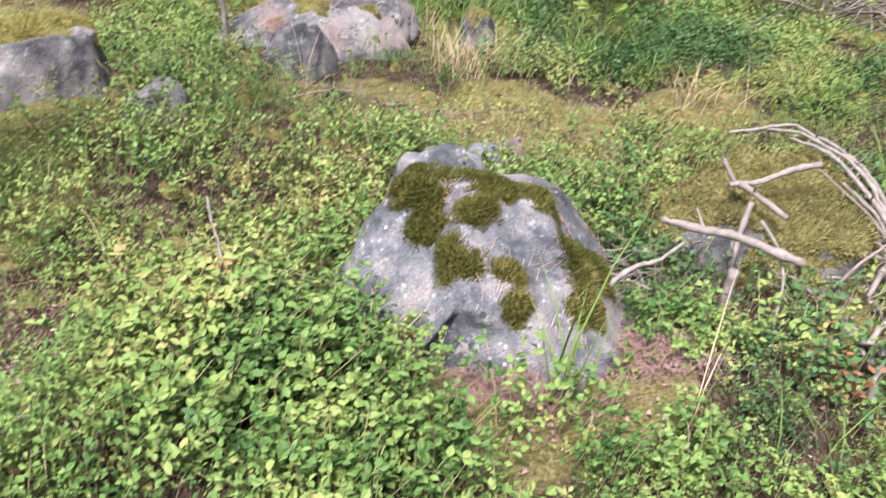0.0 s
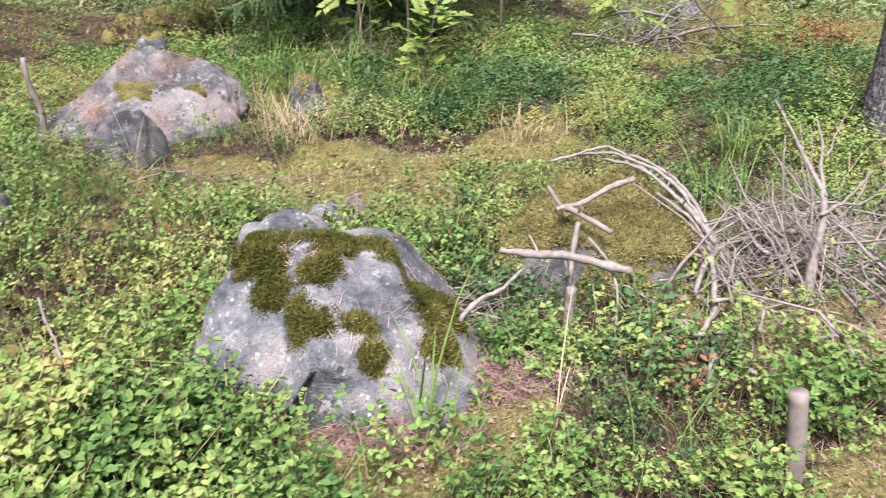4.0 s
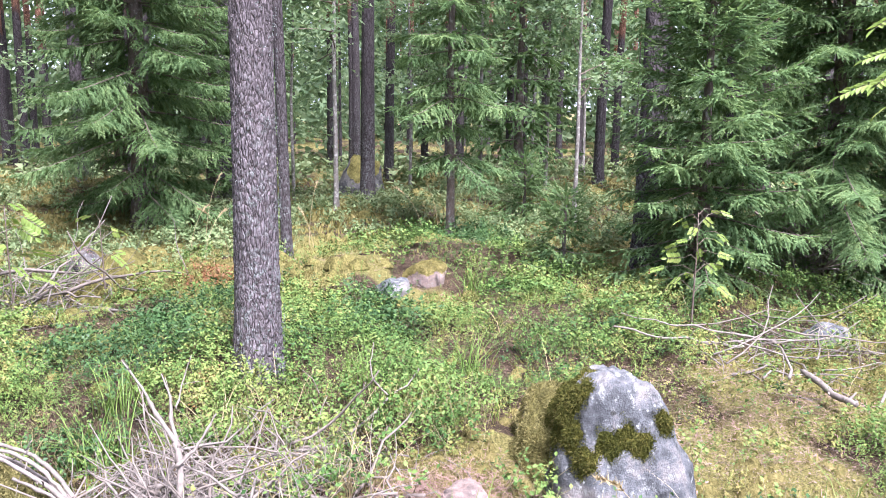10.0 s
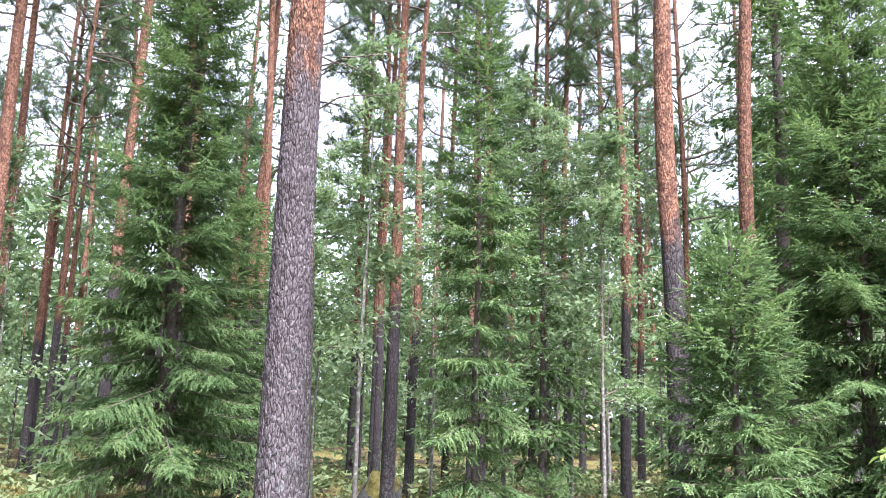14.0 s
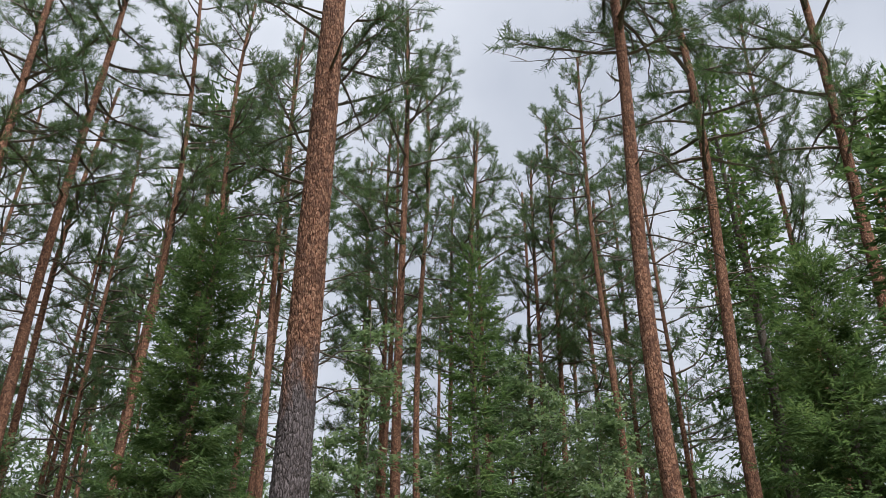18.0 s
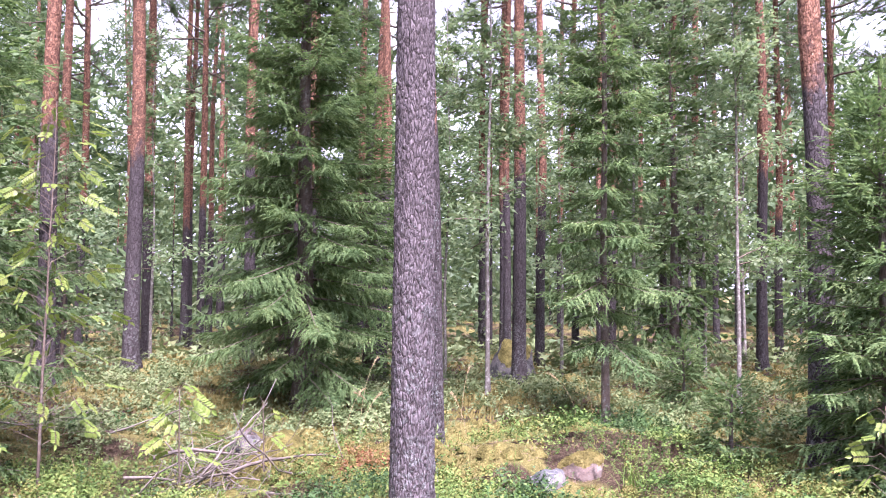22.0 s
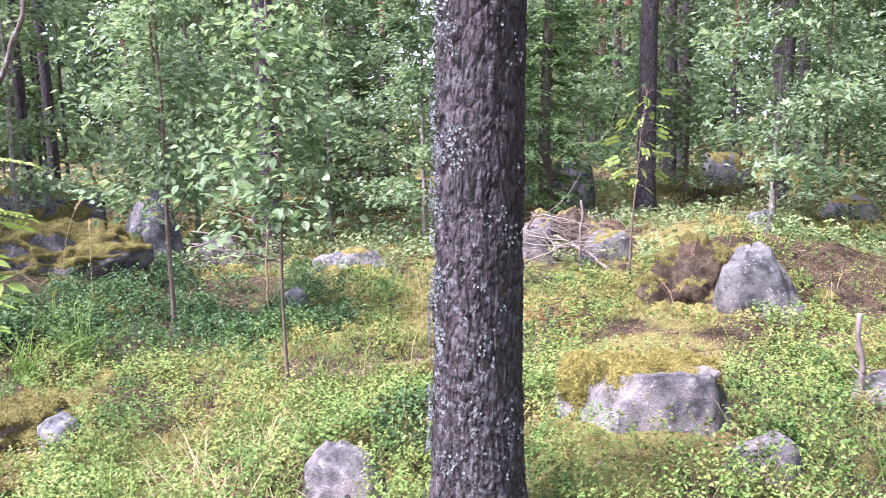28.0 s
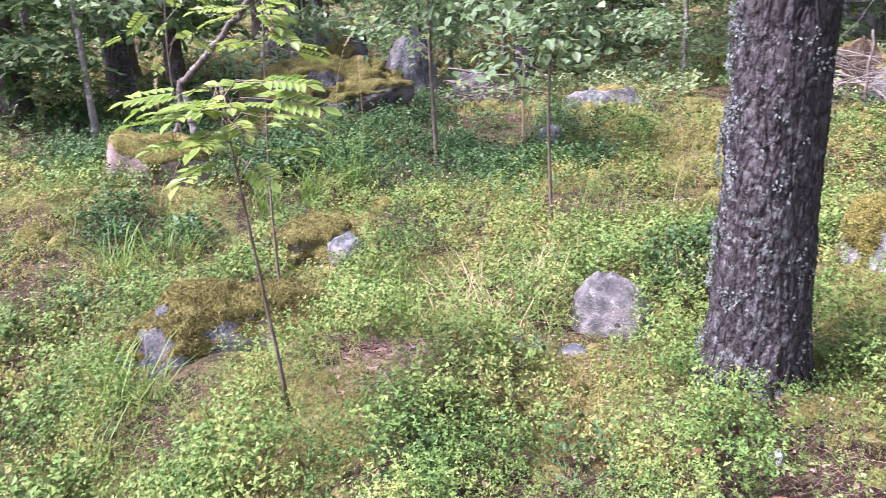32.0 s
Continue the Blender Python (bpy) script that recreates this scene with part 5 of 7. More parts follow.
def leafy(name, label, category, x, y, h, reach, variant, r0, turn=0, leaves=2600, size=0.05, first=0.15, mat=None, barkmat=None, wide=False):
    if variant not in LEAFY:
        LEAFY[variant] = (h, reach, leafy_mesh(h, reach, variant, leaves, size, first, 26, mat or mat_birch_leaf, wide), trunk_build(h, r0, 0.006, variant, 8, 16)[0].mesh("stem", barkmat or mat_birchbark, True))
    h0, r1, crown, stem = LEAFY[variant]
    ob = thing(name, label, category, pose(x, y, lie1(x, y) - 0.03, 0, 0, turn), "young broadleaf trees")
    ob.scale = (reach / r1, reach / r1, h / h0)
    part("stem", stem, ob)
    part("crown", crown, ob, "loose green leaves")
    TAKEN.append((x, y, 0.05))


leafy("birch_sapling", "slim birch sapling with loose green leaves", "young tree", -5.8, 3.1, 3.6, 1.0, 501, 0.02, 0, 3900, 0.06, 0.22, None, mat_saplingbark, True)
leafy("birch_sapling", "slender birch sapling with loose light leaves", "young tree", -3.49, 2.53, 2.1, 0.62, 502, 0.009, 40, 1500, 0.058, 0.36, None, mat_saplingbark, True)
YOUNG = "slender birch with small light leaves in the understorey"
BIRCHES_EAST = [(8.4, 9.2, 8), (11.5, 9.0, 8), (13.7, 9.5, 8.5), (12.35, 8.2, 7), (12.3, 11.5, 7), (3.4, 15.5, 6), (5.6, 16.0, 7), (9.6, 11.8, 7), (16.8, 10.3, 9), (18, 13, 9), (9.8, 5.9, 6), (1.3, 16.8, 6)]
BIRCHES_WEST = [(-4.0, 9.9, 4.5), (-2.6, 12.0, 5), (-1.8, 13.5, 5.5), (-6.6, 11.4, 5), (-8.4, 11.2, 5), (-9.9, 12.2, 5.5), (-0.8, 10.5, 4), (-7.6, 8.9, 4), (-9.2, 7.3, 4.5), (-10.4, 5.9, 5), (-9.6, 3.3, 4.6), (-8.7, 0.9, 5), (-11.6, 7.6, 5), (-6.9, 6.9, 3.4), (-4.9, 14.6, 6), (-13, 8.2, 6), (-2.9, 17.6, 7), (-12.1, 14.1, 6)]
for i, (px, py, ph) in enumerate(BIRCHES_EAST + BIRCHES_WEST):
    east = i < len(BIRCHES_EAST)
    leafy("birch", YOUNG, "young tree", px, py, ph, 0.6 + 0.17 * ph, (508 if east else 503) + i % 3, 0.04, i * 77 % 360, 5200, 0.105, 0.27 if east else 0.1)


def far_woods():
    """The closed forest behind: stems, crowns of pine and thick understorey."""
    g = np.random.default_rng(91)
    stems, P, D, S, slots = Build(), {1: [], 2: []}, {1: [], 2: []}, {1: [], 2: []}, (1, 2)
    for i in range(290):
        r = math.sqrt(g.uniform(19 ** 2, 46 ** 2))
        a = radians(g.uniform(-10, 205))
        x, y = r * math.cos(a), r * math.sin(a)
        h = g.uniform(14.5, 18.5)
        z0 = lie1(x, y) - 0.1
        kind = g.random()
        if kind < 0.42:
            add_tube(stems, [(x, y, z0), (x + g.normal(0, 0.1), y + g.normal(0, 0.1), z0 + h * 0.5), (x + g.normal(0, 0.2), y + g.normal(0, 0.2), z0 + h)], [0.13, 0.10, 0.03], 6, 0, False)
            for k in range(230):
                u = g.random() ** 0.8
                w = 1.7 * (1.05 - 0.75 * u) * math.sqrt(g.random())
                b = g.uniform(0, 6.3)
                P[1].append((x + w * math.cos(b), y + w * math.sin(b), z0 + h * (0.55 + 0.47 * u)))
                D[1].append((math.cos(b), math.sin(b), 0.5))
                S[1].append(g.uniform(0.42, 0.68))
        else:
            h = g.uniform(3, 9.5)
            add_tube(stems, [(x, y, z0), (x, y, z0 + h)], [0.05, 0.01], 5, 0, False)
            for k in range(130):
                u = g.random()
                w = (0.5 + 0.17 * h) * (1.05 - 0.85 * u) * math.sqrt(g.random())
                b = g.uniform(0, 6.3)
                P[2].append((x + w * math.cos(b), y + w * math.sin(b), z0 + 0.2 + h * u))
                D[2].append((math.cos(b), math.sin(b), -0.4))
                S[2].append(g.uniform(0.4, 0.75))
    for i in range(340):
        r = math.sqrt(g.uniform(36 ** 2, 60 ** 2))
        a = radians(g.uniform(-10, 205))
        x, y, h = r * math.cos(a), r * math.sin(a), g.uniform(7, 17)
        for k in range(110):
            u = g.random()
            w = 2.6 * (1.1 - 0.7 * u) * math.sqrt(g.random())
            b = g.uniform(0, 6.3)
            q = 1 if g.random() < 0.25 + 0.5 * u else 2
            P[q].append((x + w * math.cos(b), y + w * math.sin(b), h * u))
            D[q].append((math.cos(b), math.sin(b), 0.1))
            S[q].append(g.uniform(1.1, 1.8))
    out = stems
    for k, proto in ((1, far_tuft), (2, sprig_coarse)):
        n = len(P[k])
        v, f = spread(proto[0], proto[1], bases(np.array(D[k]) + g.normal(0, 0.5, (n, 3)), g.uniform(0, 6.3, n)), np.array(S[k]), np.array(P[k]))
        out.add(v, f, k)
    return thing("far_woods", "closed pine and spruce forest in the distance", "forest", kind="stuff", mesh=out.mesh("far_woods", [mat_pinebark, mat_pine, mat_birch_leaf]))


far_woods()


BUSH = "bushy young birch full of light green leaves"
for i, (px, py, ph) in enumerate([(-8.3, 9.8, 3.4), (-6.2, 11.9, 3.6), (-4.4, 12.6, 3.6), (-2.4, 11.2, 3.0), (-0.9, 12.2, 3.4), (-8.8, 12.9, 4), (-7.9, 7.6, 3.0), (-9.6, 5.0, 3.4), (-10.4, 8.6, 3.8), (-3.2, 13.9, 3.8), (0.9, 11.4, 3.2), (3.6, 14.2, 3.6)]):
    leafy("birch_bush", BUSH, "young tree", px, py, ph, 1.35, 506, 0.03, i * 71 % 360, 3000, 0.082, 0.06, None, mat_saplingbark, True)

# ---- saplings and seedlings ----


def rowan_leaf(pairs, g):
    """A feathered leaf of length one: leaflets in pairs along a stalk and one at the tip."""
    P, D = [], []
    for i in range(pairs):
        s = 0.25 + 0.68 * i / pairs
        for side in (-1, 1):
            P.append((side * 0.01, s, -0.12 * s * s))
            D.append((side * 1.0, 0.55, -0.12))
    P.append((0, 0.93, -0.105))
    D.append((0, 1, -0.4))
    P, D = np.array(P), np.array(D, float)
    v, f = spread(leaf_v * np.array([0.8, 1, 1]), leaf_f, bases(D, g.normal(0, 0.15, len(P))), 0.30 * g.uniform(0.85, 1.1, len(P)), P)
    return v, f


rowan_g = np.random.default_rng(5)
ROWAN_LEAF = rowan_leaf(6, rowan_g)


def rowan(label, x, y, h, leaves, size, spread_r, seed, first=0.35, stem_r=0.009, lean=(0, 0), tiers=(), hang=0.55):
    g = np.random.default_rng(seed)
    ob = thing("rowan_sapling", label, "sapling", pose(x, y, lie1(x, y) - 0.02), "rowan saplings")
    wood = Build()
    pts = wander((0, 0, 0), (lean[0], lean[1], 1), h, 8, 0.025, 0, g)
    add_tube(wood, pts, np.linspace(stem_r, 0.003, 9), 6)
    P, D, stalks = [], [], []
    for i in range(leaves):
        s = min(tiers[i % len(tiers)] + g.normal(0, 0.018), 1) if tiers else first + (1 - first) * (i + g.random()) / leaves
        a = i * 2.4 + g.uniform(-0.4, 0.4)
        p = np.array([np.interp(s, np.linspace(0, 1, 9), pts[:, k]) for k in range(3)])
        d = np.array([math.cos(a), math.sin(a), g.uniform(0.15, 0.6)])
        ln = spread_r * g.uniform(0.25, 1.0) * (1.1 - 0.5 * s)
        q = p + d * ln
        stalks.append((p, (p + q) / 2 + np.array([0, 0, 0.03]), q))
        P.append(q)
        D.append(np.array([math.cos(a), math.sin(a), g.uniform(-0.05, 0.25) - hang * g.uniform(0.2, 1.6)]))
    stem = part("stem", wood.mesh("stem", mat_saplingbark, True), ob)
    for i in range(len(P)):
        turn, ln = bases(np.array([D[i]]), g.normal(0, 0.18 + hang, 1)), size * g.uniform(0.75, 1.15)
        v, f = spread(ROWAN_LEAF[0], ROWAN_LEAF[1], turn, np.array([ln]), np.array([P[i]]))
        b = Build().add(v, f)
        rib = [P[i] + ln * turn[0] @ np.array([0, s, -0.12 * s * s]) for s in (0.5, 0.93)]
        add_tube(b, [*stalks[i], *rib], [0.0028, 0.0022, 0.0016, 0.0014, 0.001], 3, 1, False)
        part("leaf", b.mesh("leaf", [mat_rowan_leaf, mat_saplingbark]), ob)
    TAKEN.append((x, y, 0.03))
    return ob


rowan("slender rowan sapling with bright yellow-green feathered leaves", -2.45, 0.67, 1.08, 34, 0.18, 0.19, 3, 0.6, 0.008, (-0.02, 0.0), (0.8, 0.9, 0.93, 0.96, 1.0, 1.0), 0.03)
rowan("rowan sapling with a tilted yellow-green top", -3.5, 1.0, 1.45, 14, 0.18, 0.2, 15, 0.7, 0.008, (0.02, 0.03), (0.88, 0.96, 1.0), 0.12)
rowan("tall rowan sapling with yellow-green leaves before a spruce", 0.92, 6.05, 2.5, 70, 0.17, 0.34, 4, 0.22)
rowan("tall rowan sapling with yellow-green leaves", 1.75, 6.6, 3.2, 110, 0.18, 0.55, 6, 0.14, 0.014)
rowan("small rowan sapling turning orange", 0.55, 5.75, 1.2, 16, 0.21, 0.22, 7, 0.3)
rowan("small rowan sapling above a brush pile", 2.75, 6.35, 0.95, 16, 0.21, 0.2, 8, 0.4)
rowan("small rowan sapling beside a brush pile", 3.45, 6.3, 0.7, 7, 0.17, 0.2, 9, 0.4)
rowan("rowan sapling with pale leaves before dark spruces", 6.0, 2.35, 0.95, 22, 0.13, 0.26, 10, 0.35)
rowan("rowan sapling with bright leaves at the clearing's edge", 4.3, 0.4, 2.3, 18, 0.17, 0.5, 12, 0.68)
rowan("slim rowan sapling in the clearing", -3.9, 6.57, 1.75, 26, 0.15, 0.24, 13, 0.5, 0.013)
rowan("rowan sapling under the dark trees", -6.6, 1.3, 2.0, 20, 0.19, 0.4, 14, 0.4)


def lobed_leaf():
    """An oak leaf with rounded lobes."""
    out = [(0, 0), (0.1, 0.15), (0.2, 0.24), (0.14, 0.36), (0.31, 0.48), (0.2, 0.58), (0.34, 0.72), (0.2, 0.82), (0.16, 0.95), (0, 1.0)]
    v = [(x, y, 0.25 * x) for x, y in out] + [(-x, y, 0.25 * x) for x, y in out[1:-1]]
    mid = [(0, 0.3, 0), (0, 0.6, 0), (0, 0.85, 0)]
    n = len(v)
    v += mid
    f = []
    chains = [list(range(10)), [0] + list(range(10, 18)) + [9]]
    for c, ch in enumerate(chains):
        for i in range(9):
            y = (v[ch[i]][1] + v[ch[i + 1]][1]) / 2
            m = n + (0 if y < 0.45 else 1 if y < 0.74 else 2)
            f.append((ch[i], ch[i + 1], m) if c == 0 else (ch[i + 1], ch[i], m))
    f += [(3, n, n + 1), (n, 12, n + 1), (6, n + 1, n + 2), (n + 1, 15, n + 2)]
    return np.array(v, float), np.array(f)


OAK_LEAF = lobed_leaf()


def oak(x, y, h, leaves, seed, size=0.11):
    g = np.random.default_rng(seed)
    ob = thing("oak_seedling", "young oak seedling with light green lobed leaves", "sapling", pose(x, y, lie1(x, y) - 0.02))
    wood = Build()
    pts = wander((0, 0, 0), (0.03, 0, 1), h, 6, 0.06, 0, g)
    add_tube(wood, pts, np.linspace(0.006, 0.002, 7), 6)
    part("stem", wood.mesh("stem", mat_saplingbark, True), ob)
    for i in range(leaves):
        s = 0.35 + 0.65 * (i + g.random()) / leaves
        a = i * 2.4
        p = np.array([np.interp(s, np.linspace(0, 1, 7), pts[:, k]) for k in range(3)])
        d = np.array([math.cos(a), math.sin(a), g.uniform(-0.1, 0.5)])
        v, f = spread(OAK_LEAF[0], OAK_LEAF[1], bases(d[None], g.normal(0, 0.3, 1)), np.array([size * g.uniform(0.7, 1.2)]), (p + d * g.uniform(0.01, 0.1))[None])
        part("leaf", Build().add(v, f).mesh("leaf", mat_rowan_leaf), ob)


oak(0.84, 5.05, 0.74, 60, 3, 0.12)
oak(0.62, 5.9, 0.95, 12, 4, 0.13)

# ---- deadwood ----


def stick(label, pts, r0, r1, name="stick", mat=None, sides=8, bend=0.012, category="dead branch", seed=0, group=""):
    """One dead branch through the given places, with slight crooks and broken ends."""
    g = np.random.default_rng(seed + int(abs(pts[0][0]) * 1000))
    p = np.array(pts, float)
    s = np.linspace(0, 1, len(p))
    t = np.linspace(0, 1, max(9, 4 * len(p)))
    c = np.stack([np.interp(t, s, p[:, k]) for k in range(3)], 1)
    if len(p) > 2:
        for _ in range(3):
            c[1:-1] = (c[:-2] + 2 * c[1:-1] + c[2:]) / 4
    span = np.linalg.norm(p[-1] - p[0])
    t2 = np.linspace(0, 1, max(14, int(span / 0.025)))
    c = np.stack([np.interp(t2, t, c[:, k]) for k in range(3)], 1)
    knots = np.linspace(0, 1, max(4, int(span / 0.11)))
    for k in range(3):
        c[:, k] += np.interp(t2, knots, bend * g.normal(0, 0.85, len(knots))) + 0.12 * bend * g.normal(0, 1, len(t2))
    base = c[0].copy()
    b = Build()
    rad = 0.6 * (r0 + (r1 - r0) * t2) * (1 + g.normal(0, 0.09, len(t2)))
    rad[g.integers(2, len(t2) - 2, 3)] *= 1.25
    if bend <= 0.005:
        rad = 0.6 * (r0 + (r1 - r0) * t2) * (1 + g.normal(0, 0.015, len(t2)))
    add_tube(b, c - base, rad, sides)
    for _ in range(int(span / 0.16) if bend > 0.005 else 0):
        i = int(g.integers(2, len(t2) - 2))
        along_it = unit(c[i + 1] - c[i - 1])
        d = unit(np.cross(along_it, g.normal(0, 1, 3))) + along_it * g.uniform(-0.2, 0.9)
        ln = g.uniform(0.02, 0.09)
        add_tube(b, wander(c[i] - base, d, ln, 3, 0.2, 0, g), np.linspace(rad[i] * 0.5, rad[i] * 0.2, 4), 5)
    return thing(name, label, category, pose(*base), group, mesh=b.mesh(name, mat or mat_deadwood, True))


stick("bleached dead log lying across the shrubs", [(0.70, 2.38, 0.30), (0.85, 2.29, 0.31), (1.08, 2.17, 0.27)], 0.02, 0.026, "log")
stick("forked dead branch beside the boulder", [(0.50, 2.12, 0.20), (0.62, 2.16, 0.25), (0.74, 2.24, 0.28)], 0.017, 0.008)
stick("grey dead stub standing in shrubs", [(0.87, 2.16, -0.02), (0.875, 2.14, 0.26)], 0.032, 0.027, "stump", bend=0.002, category="stump")
stick("short thick dead log leaning in the shrubs", [(1.31, 1.49, -0.04), (1.28, 1.51, 0.24)], 0.046, 0.042, "log", mat_twig, bend=0.002, sides=12)
stick("bleached short branch among the shrubs", [(1.24, 1.84, 0.03), (1.3, 1.98, 0.16)], 0.026, 0.018)
stick("long thin dead branch on the ground", [(0.62, 2.1, 0.03), (0.98, 2.12, 0.06), (1.38, 2.0, 0.12)], 0.018, 0.014)
stick("curved dead branch beside the stub", [(1.0, 2.34, 0.34), (1.05, 2.2, 0.26), (0.98, 2.05, 0.1)], 0.009, 0.006)
ARCHES = [[(1.18, 3.09, 0.38), (1.39, 2.93, 0.42), (1.53, 2.79, 0.33), (1.58, 2.51, 0.2)], [(1.23, 2.89, 0.41), (1.39, 2.73, 0.39), (1.48, 2.59, 0.29), (1.53, 2.46, 0.21)],
          [(1.32, 2.9, 0.42), (1.46, 2.74, 0.36), (1.56, 2.5, 0.22)], [(1.05, 2.98, 0.37), (1.3, 2.96, 0.45), (1.52, 2.72, 0.31), (1.6, 2.42, 0.12)], [(1.38, 2.7, 0.35), (1.5, 2.55, 0.24), (1.54, 2.35, 0.08)]]
for i, way in enumerate(ARCHES):
    stick("arched dead branch over the mossy boulder", way, 0.01, 0.016 - 0.001 * i, seed=i, group="arched branches")
stick("stout dead branch lying on moss", [(1.25, 2.58, 0.45), (1.09, 2.55, 0.41), (0.94, 2.52, 0.36)], 0.018, 0.014)
stick("stout brown dead branch lying on moss", [(0.96, 2.66, 0.42), (0.96, 2.51, 0.38), (1.1, 2.4, 0.33)], 0.014, 0.017, mat=mat_twig)
stick("dead branch propped against the mossy boulder", [(1.0, 2.45, 0.34), (0.93, 2.32, 0.2), (0.91, 2.28, 0.02)], 0.016, 0.012)
stick("bleached branch end hanging from the heap", [(1.54, 2.43, 0.23), (1.45, 2.35, 0.19), (1.37, 2.27, 0.1)], 0.02, 0.016)
stick("long crooked branch trailing from the heap", [(1.47, 2.37, 0.21), (1.35, 2.13, 0.1), (1.31, 1.94, 0.01)], 0.018, 0.014, bend=0.02)
stick("broken snag standing beside the boulder", [(-1.30, 4.66, 0.0), (-1.36, 4.72, 0.56)], 0.032, 0.022, "snag", mat_twig, category="stump")
stick("thin grey twig curving out of the shrubs", [(-0.74, 2.28, 0.34), (-0.64, 2.05, 0.30), (-0.58, 1.78, 0.2)], 0.008, 0.006, mat=mat_twig)
stick("thin dead branch on the moss", [(-1.45, 3.45, 0.14), (-1.15, 3.5, 0.13), (-0.95, 3.55, 0.12)], 0.012, 0.008)
stick("thin dead branch on the moss", [(-1.0, 3.6, 0.1), (-0.75, 3.8, 0.12), (-0.5, 3.95, 0.12)], 0.008, 0.01, mat=mat_twig)
stick("long bleached branch in the litter", [(2.3, 2.72, 0.08), (2.46, 2.65, 0.11), (2.72, 2.42, 0.14), (3.04, 2.51, 0.24), (3.37, 2.58, 0.3)], 0.017, 0.006)
stick("side shoot of a bleached branch", [(3.04, 2.51, 0.24), (3.12, 2.7, 0.33), (3.22, 2.8, 0.42)], 0.008, 0.003)
stick("bleached forked branch standing in the brush", [(1.7, 2.12, 0.0), (1.77, 2.21, 0.36), (1.8, 2.25, 0.46)], 0.024, 0.018, seed=1)
stick("bleached side branch of the fork", [(1.8, 2.25, 0.46), (1.8, 2.4, 0.54), (1.81, 2.52, 0.61), (1.78, 2.62, 0.7)], 0.015, 0.005)
stick("bleached side branch of the fork", [(1.8, 2.25, 0.46), (1.84, 2.36, 0.55), (1.85, 2.45, 0.66)], 0.012, 0.004)
stick("bleached side branch of the fork", [(1.78, 2.22, 0.38), (1.84, 2.2, 0.47), (1.9, 2.2, 0.57)], 0.012, 0.004)
stick("forked twig standing in the brush", [(1.84, 2.36, 0.55), (1.9, 2.42, 0.62), (1.97, 2.44, 0.7)], 0.006, 0.003)
stick("long dead branch pointing up from the brush pile", [(2.95, 6.5, 0.1), (3.3, 6.6, 0.35), (3.75, 6.9, 0.62)], 0.02, 0.007)
stick("long dead branch under the spruces", [(4.9, 2.35, 0.28), (5.4, 2.1, 0.15), (5.75, 1.85, 0.08)], 0.008, 0.02)
stick("long dead branch under the spruces", [(5.2, 2.5, 0.3), (5.5, 2.1, 0.2), (5.9, 1.7, 0.12)], 0.006, 0.014)
stick("thick broken branch in the litter", [(5.4, 1.35, 0.1), (5.1, 0.95, 0.08)], 0.028, 0.032)
stick("peeled pale stake standing among birches", [(-5.95, 4.05, -0.05), (-5.97, 4.1, 0.66)], 0.02, 0.014, "stake", mat_straw, category="stake")
stick("thin grey snag in the clearing", [(-4.75, 7.0, 0.0), (-4.78, 7.05, 0.75)], 0.03, 0.02, "snag", mat_twig, category="stump")
stick("bleached root wood on the outcrop", [(-5.2, 7.2, 0.35), (-4.8, 7.1, 0.25), (-4.4, 7.0, 0.1)], 0.02, 0.03)
stick("grey branch among the stones", [(-8.1, 4.55, 0.42), (-7.85, 4.8, 0.36), (-7.6, 5.05, 0.32)], 0.02, 0.012)
stick("leaning dark trunk spotted with pale lichen", [(-7.3, 1.35, 0.1), (-7.26, 1.48, 0.7), (-7.13, 1.58, 0.8), (-6.97, 1.84, 1.11), (-6.89, 1.96, 1.24), (-6.79, 2.11, 1.47), (-6.6, 2.35, 2.1), (-6.5, 2.5, 2.7)], 0.055, 0.028, "leaning_trunk", mat_sprucebark, 10, 0.02, "dead tree")
stick("slim grey broken stem", [(-7.2, 1.55, 0.0), (-7.22, 1.5, 0.62)], 0.06, 0.05, "snag", mat_birchbark, category="stump")
stick("crooked dead branch reaching from the spruce", [(-0.4, 7.7, 0.62), (-1.2, 8.3, 0.8), (-1.9, 9.0, 0.75)], 0.022, 0.008, mat=mat_twig)


def brush_pile(label, x, y, reach, heading, count, fine, seed, tall=0.35, length=0.8, r=0.009, stray=0.75, tilt=0.0, crook=0.13):
    """A heap of cut branches: the thick ones are parts, the thinnest lie joined."""
    g = np.random.default_rng(seed)
    z0 = lie1(x, y)
    ob = thing("brush_pile", label, "brush pile", pose(x, y, z0))

    def one(rad, ln):
        ox, oy = g.normal(0, reach * 0.42, 2)
        up = max(0.02, tall * (1 - math.hypot(ox, oy) / (reach * 1.5)) * g.uniform(0.1, 1.0))
        a = heading + g.normal(0, stray)
        mid = np.array([ox, oy, up + lie1(x + ox, y + oy) - z0])
        d = np.array([math.cos(a), math.sin(a), g.normal(tilt, 0.16)])
        c = wander(mid - d * ln / 2, d, ln, 6, crook, 0.01, g)
        low = lie(c[:, 0] + x, c[:, 1] + y) - z0 + 0.01
        c[:, 2] = np.maximum(c[:, 2], low)
        b = Build()
        add_tube(b, c, np.linspace(rad, rad * 0.35, 7), 5)
        return b

    for i in range(count):
        part("branch", one(r * g.uniform(0.5, 1.3), length * g.uniform(0.5, 1.2)).mesh("branch", mat_deadwood if g.random() < 0.6 else mat_twig, True), ob)
    rest = Build()
    for i in range(fine):
        b = one(r * g.uniform(0.2, 0.4), length * g.uniform(0.3, 0.8))
        rest.add(b.v[0], b.f[0])
    ob2 = part("fine_brushwood", rest.mesh("fine_brushwood", [mat_deadwood], True), ob)
    ob2["kind"] = "stuff"
    return ob


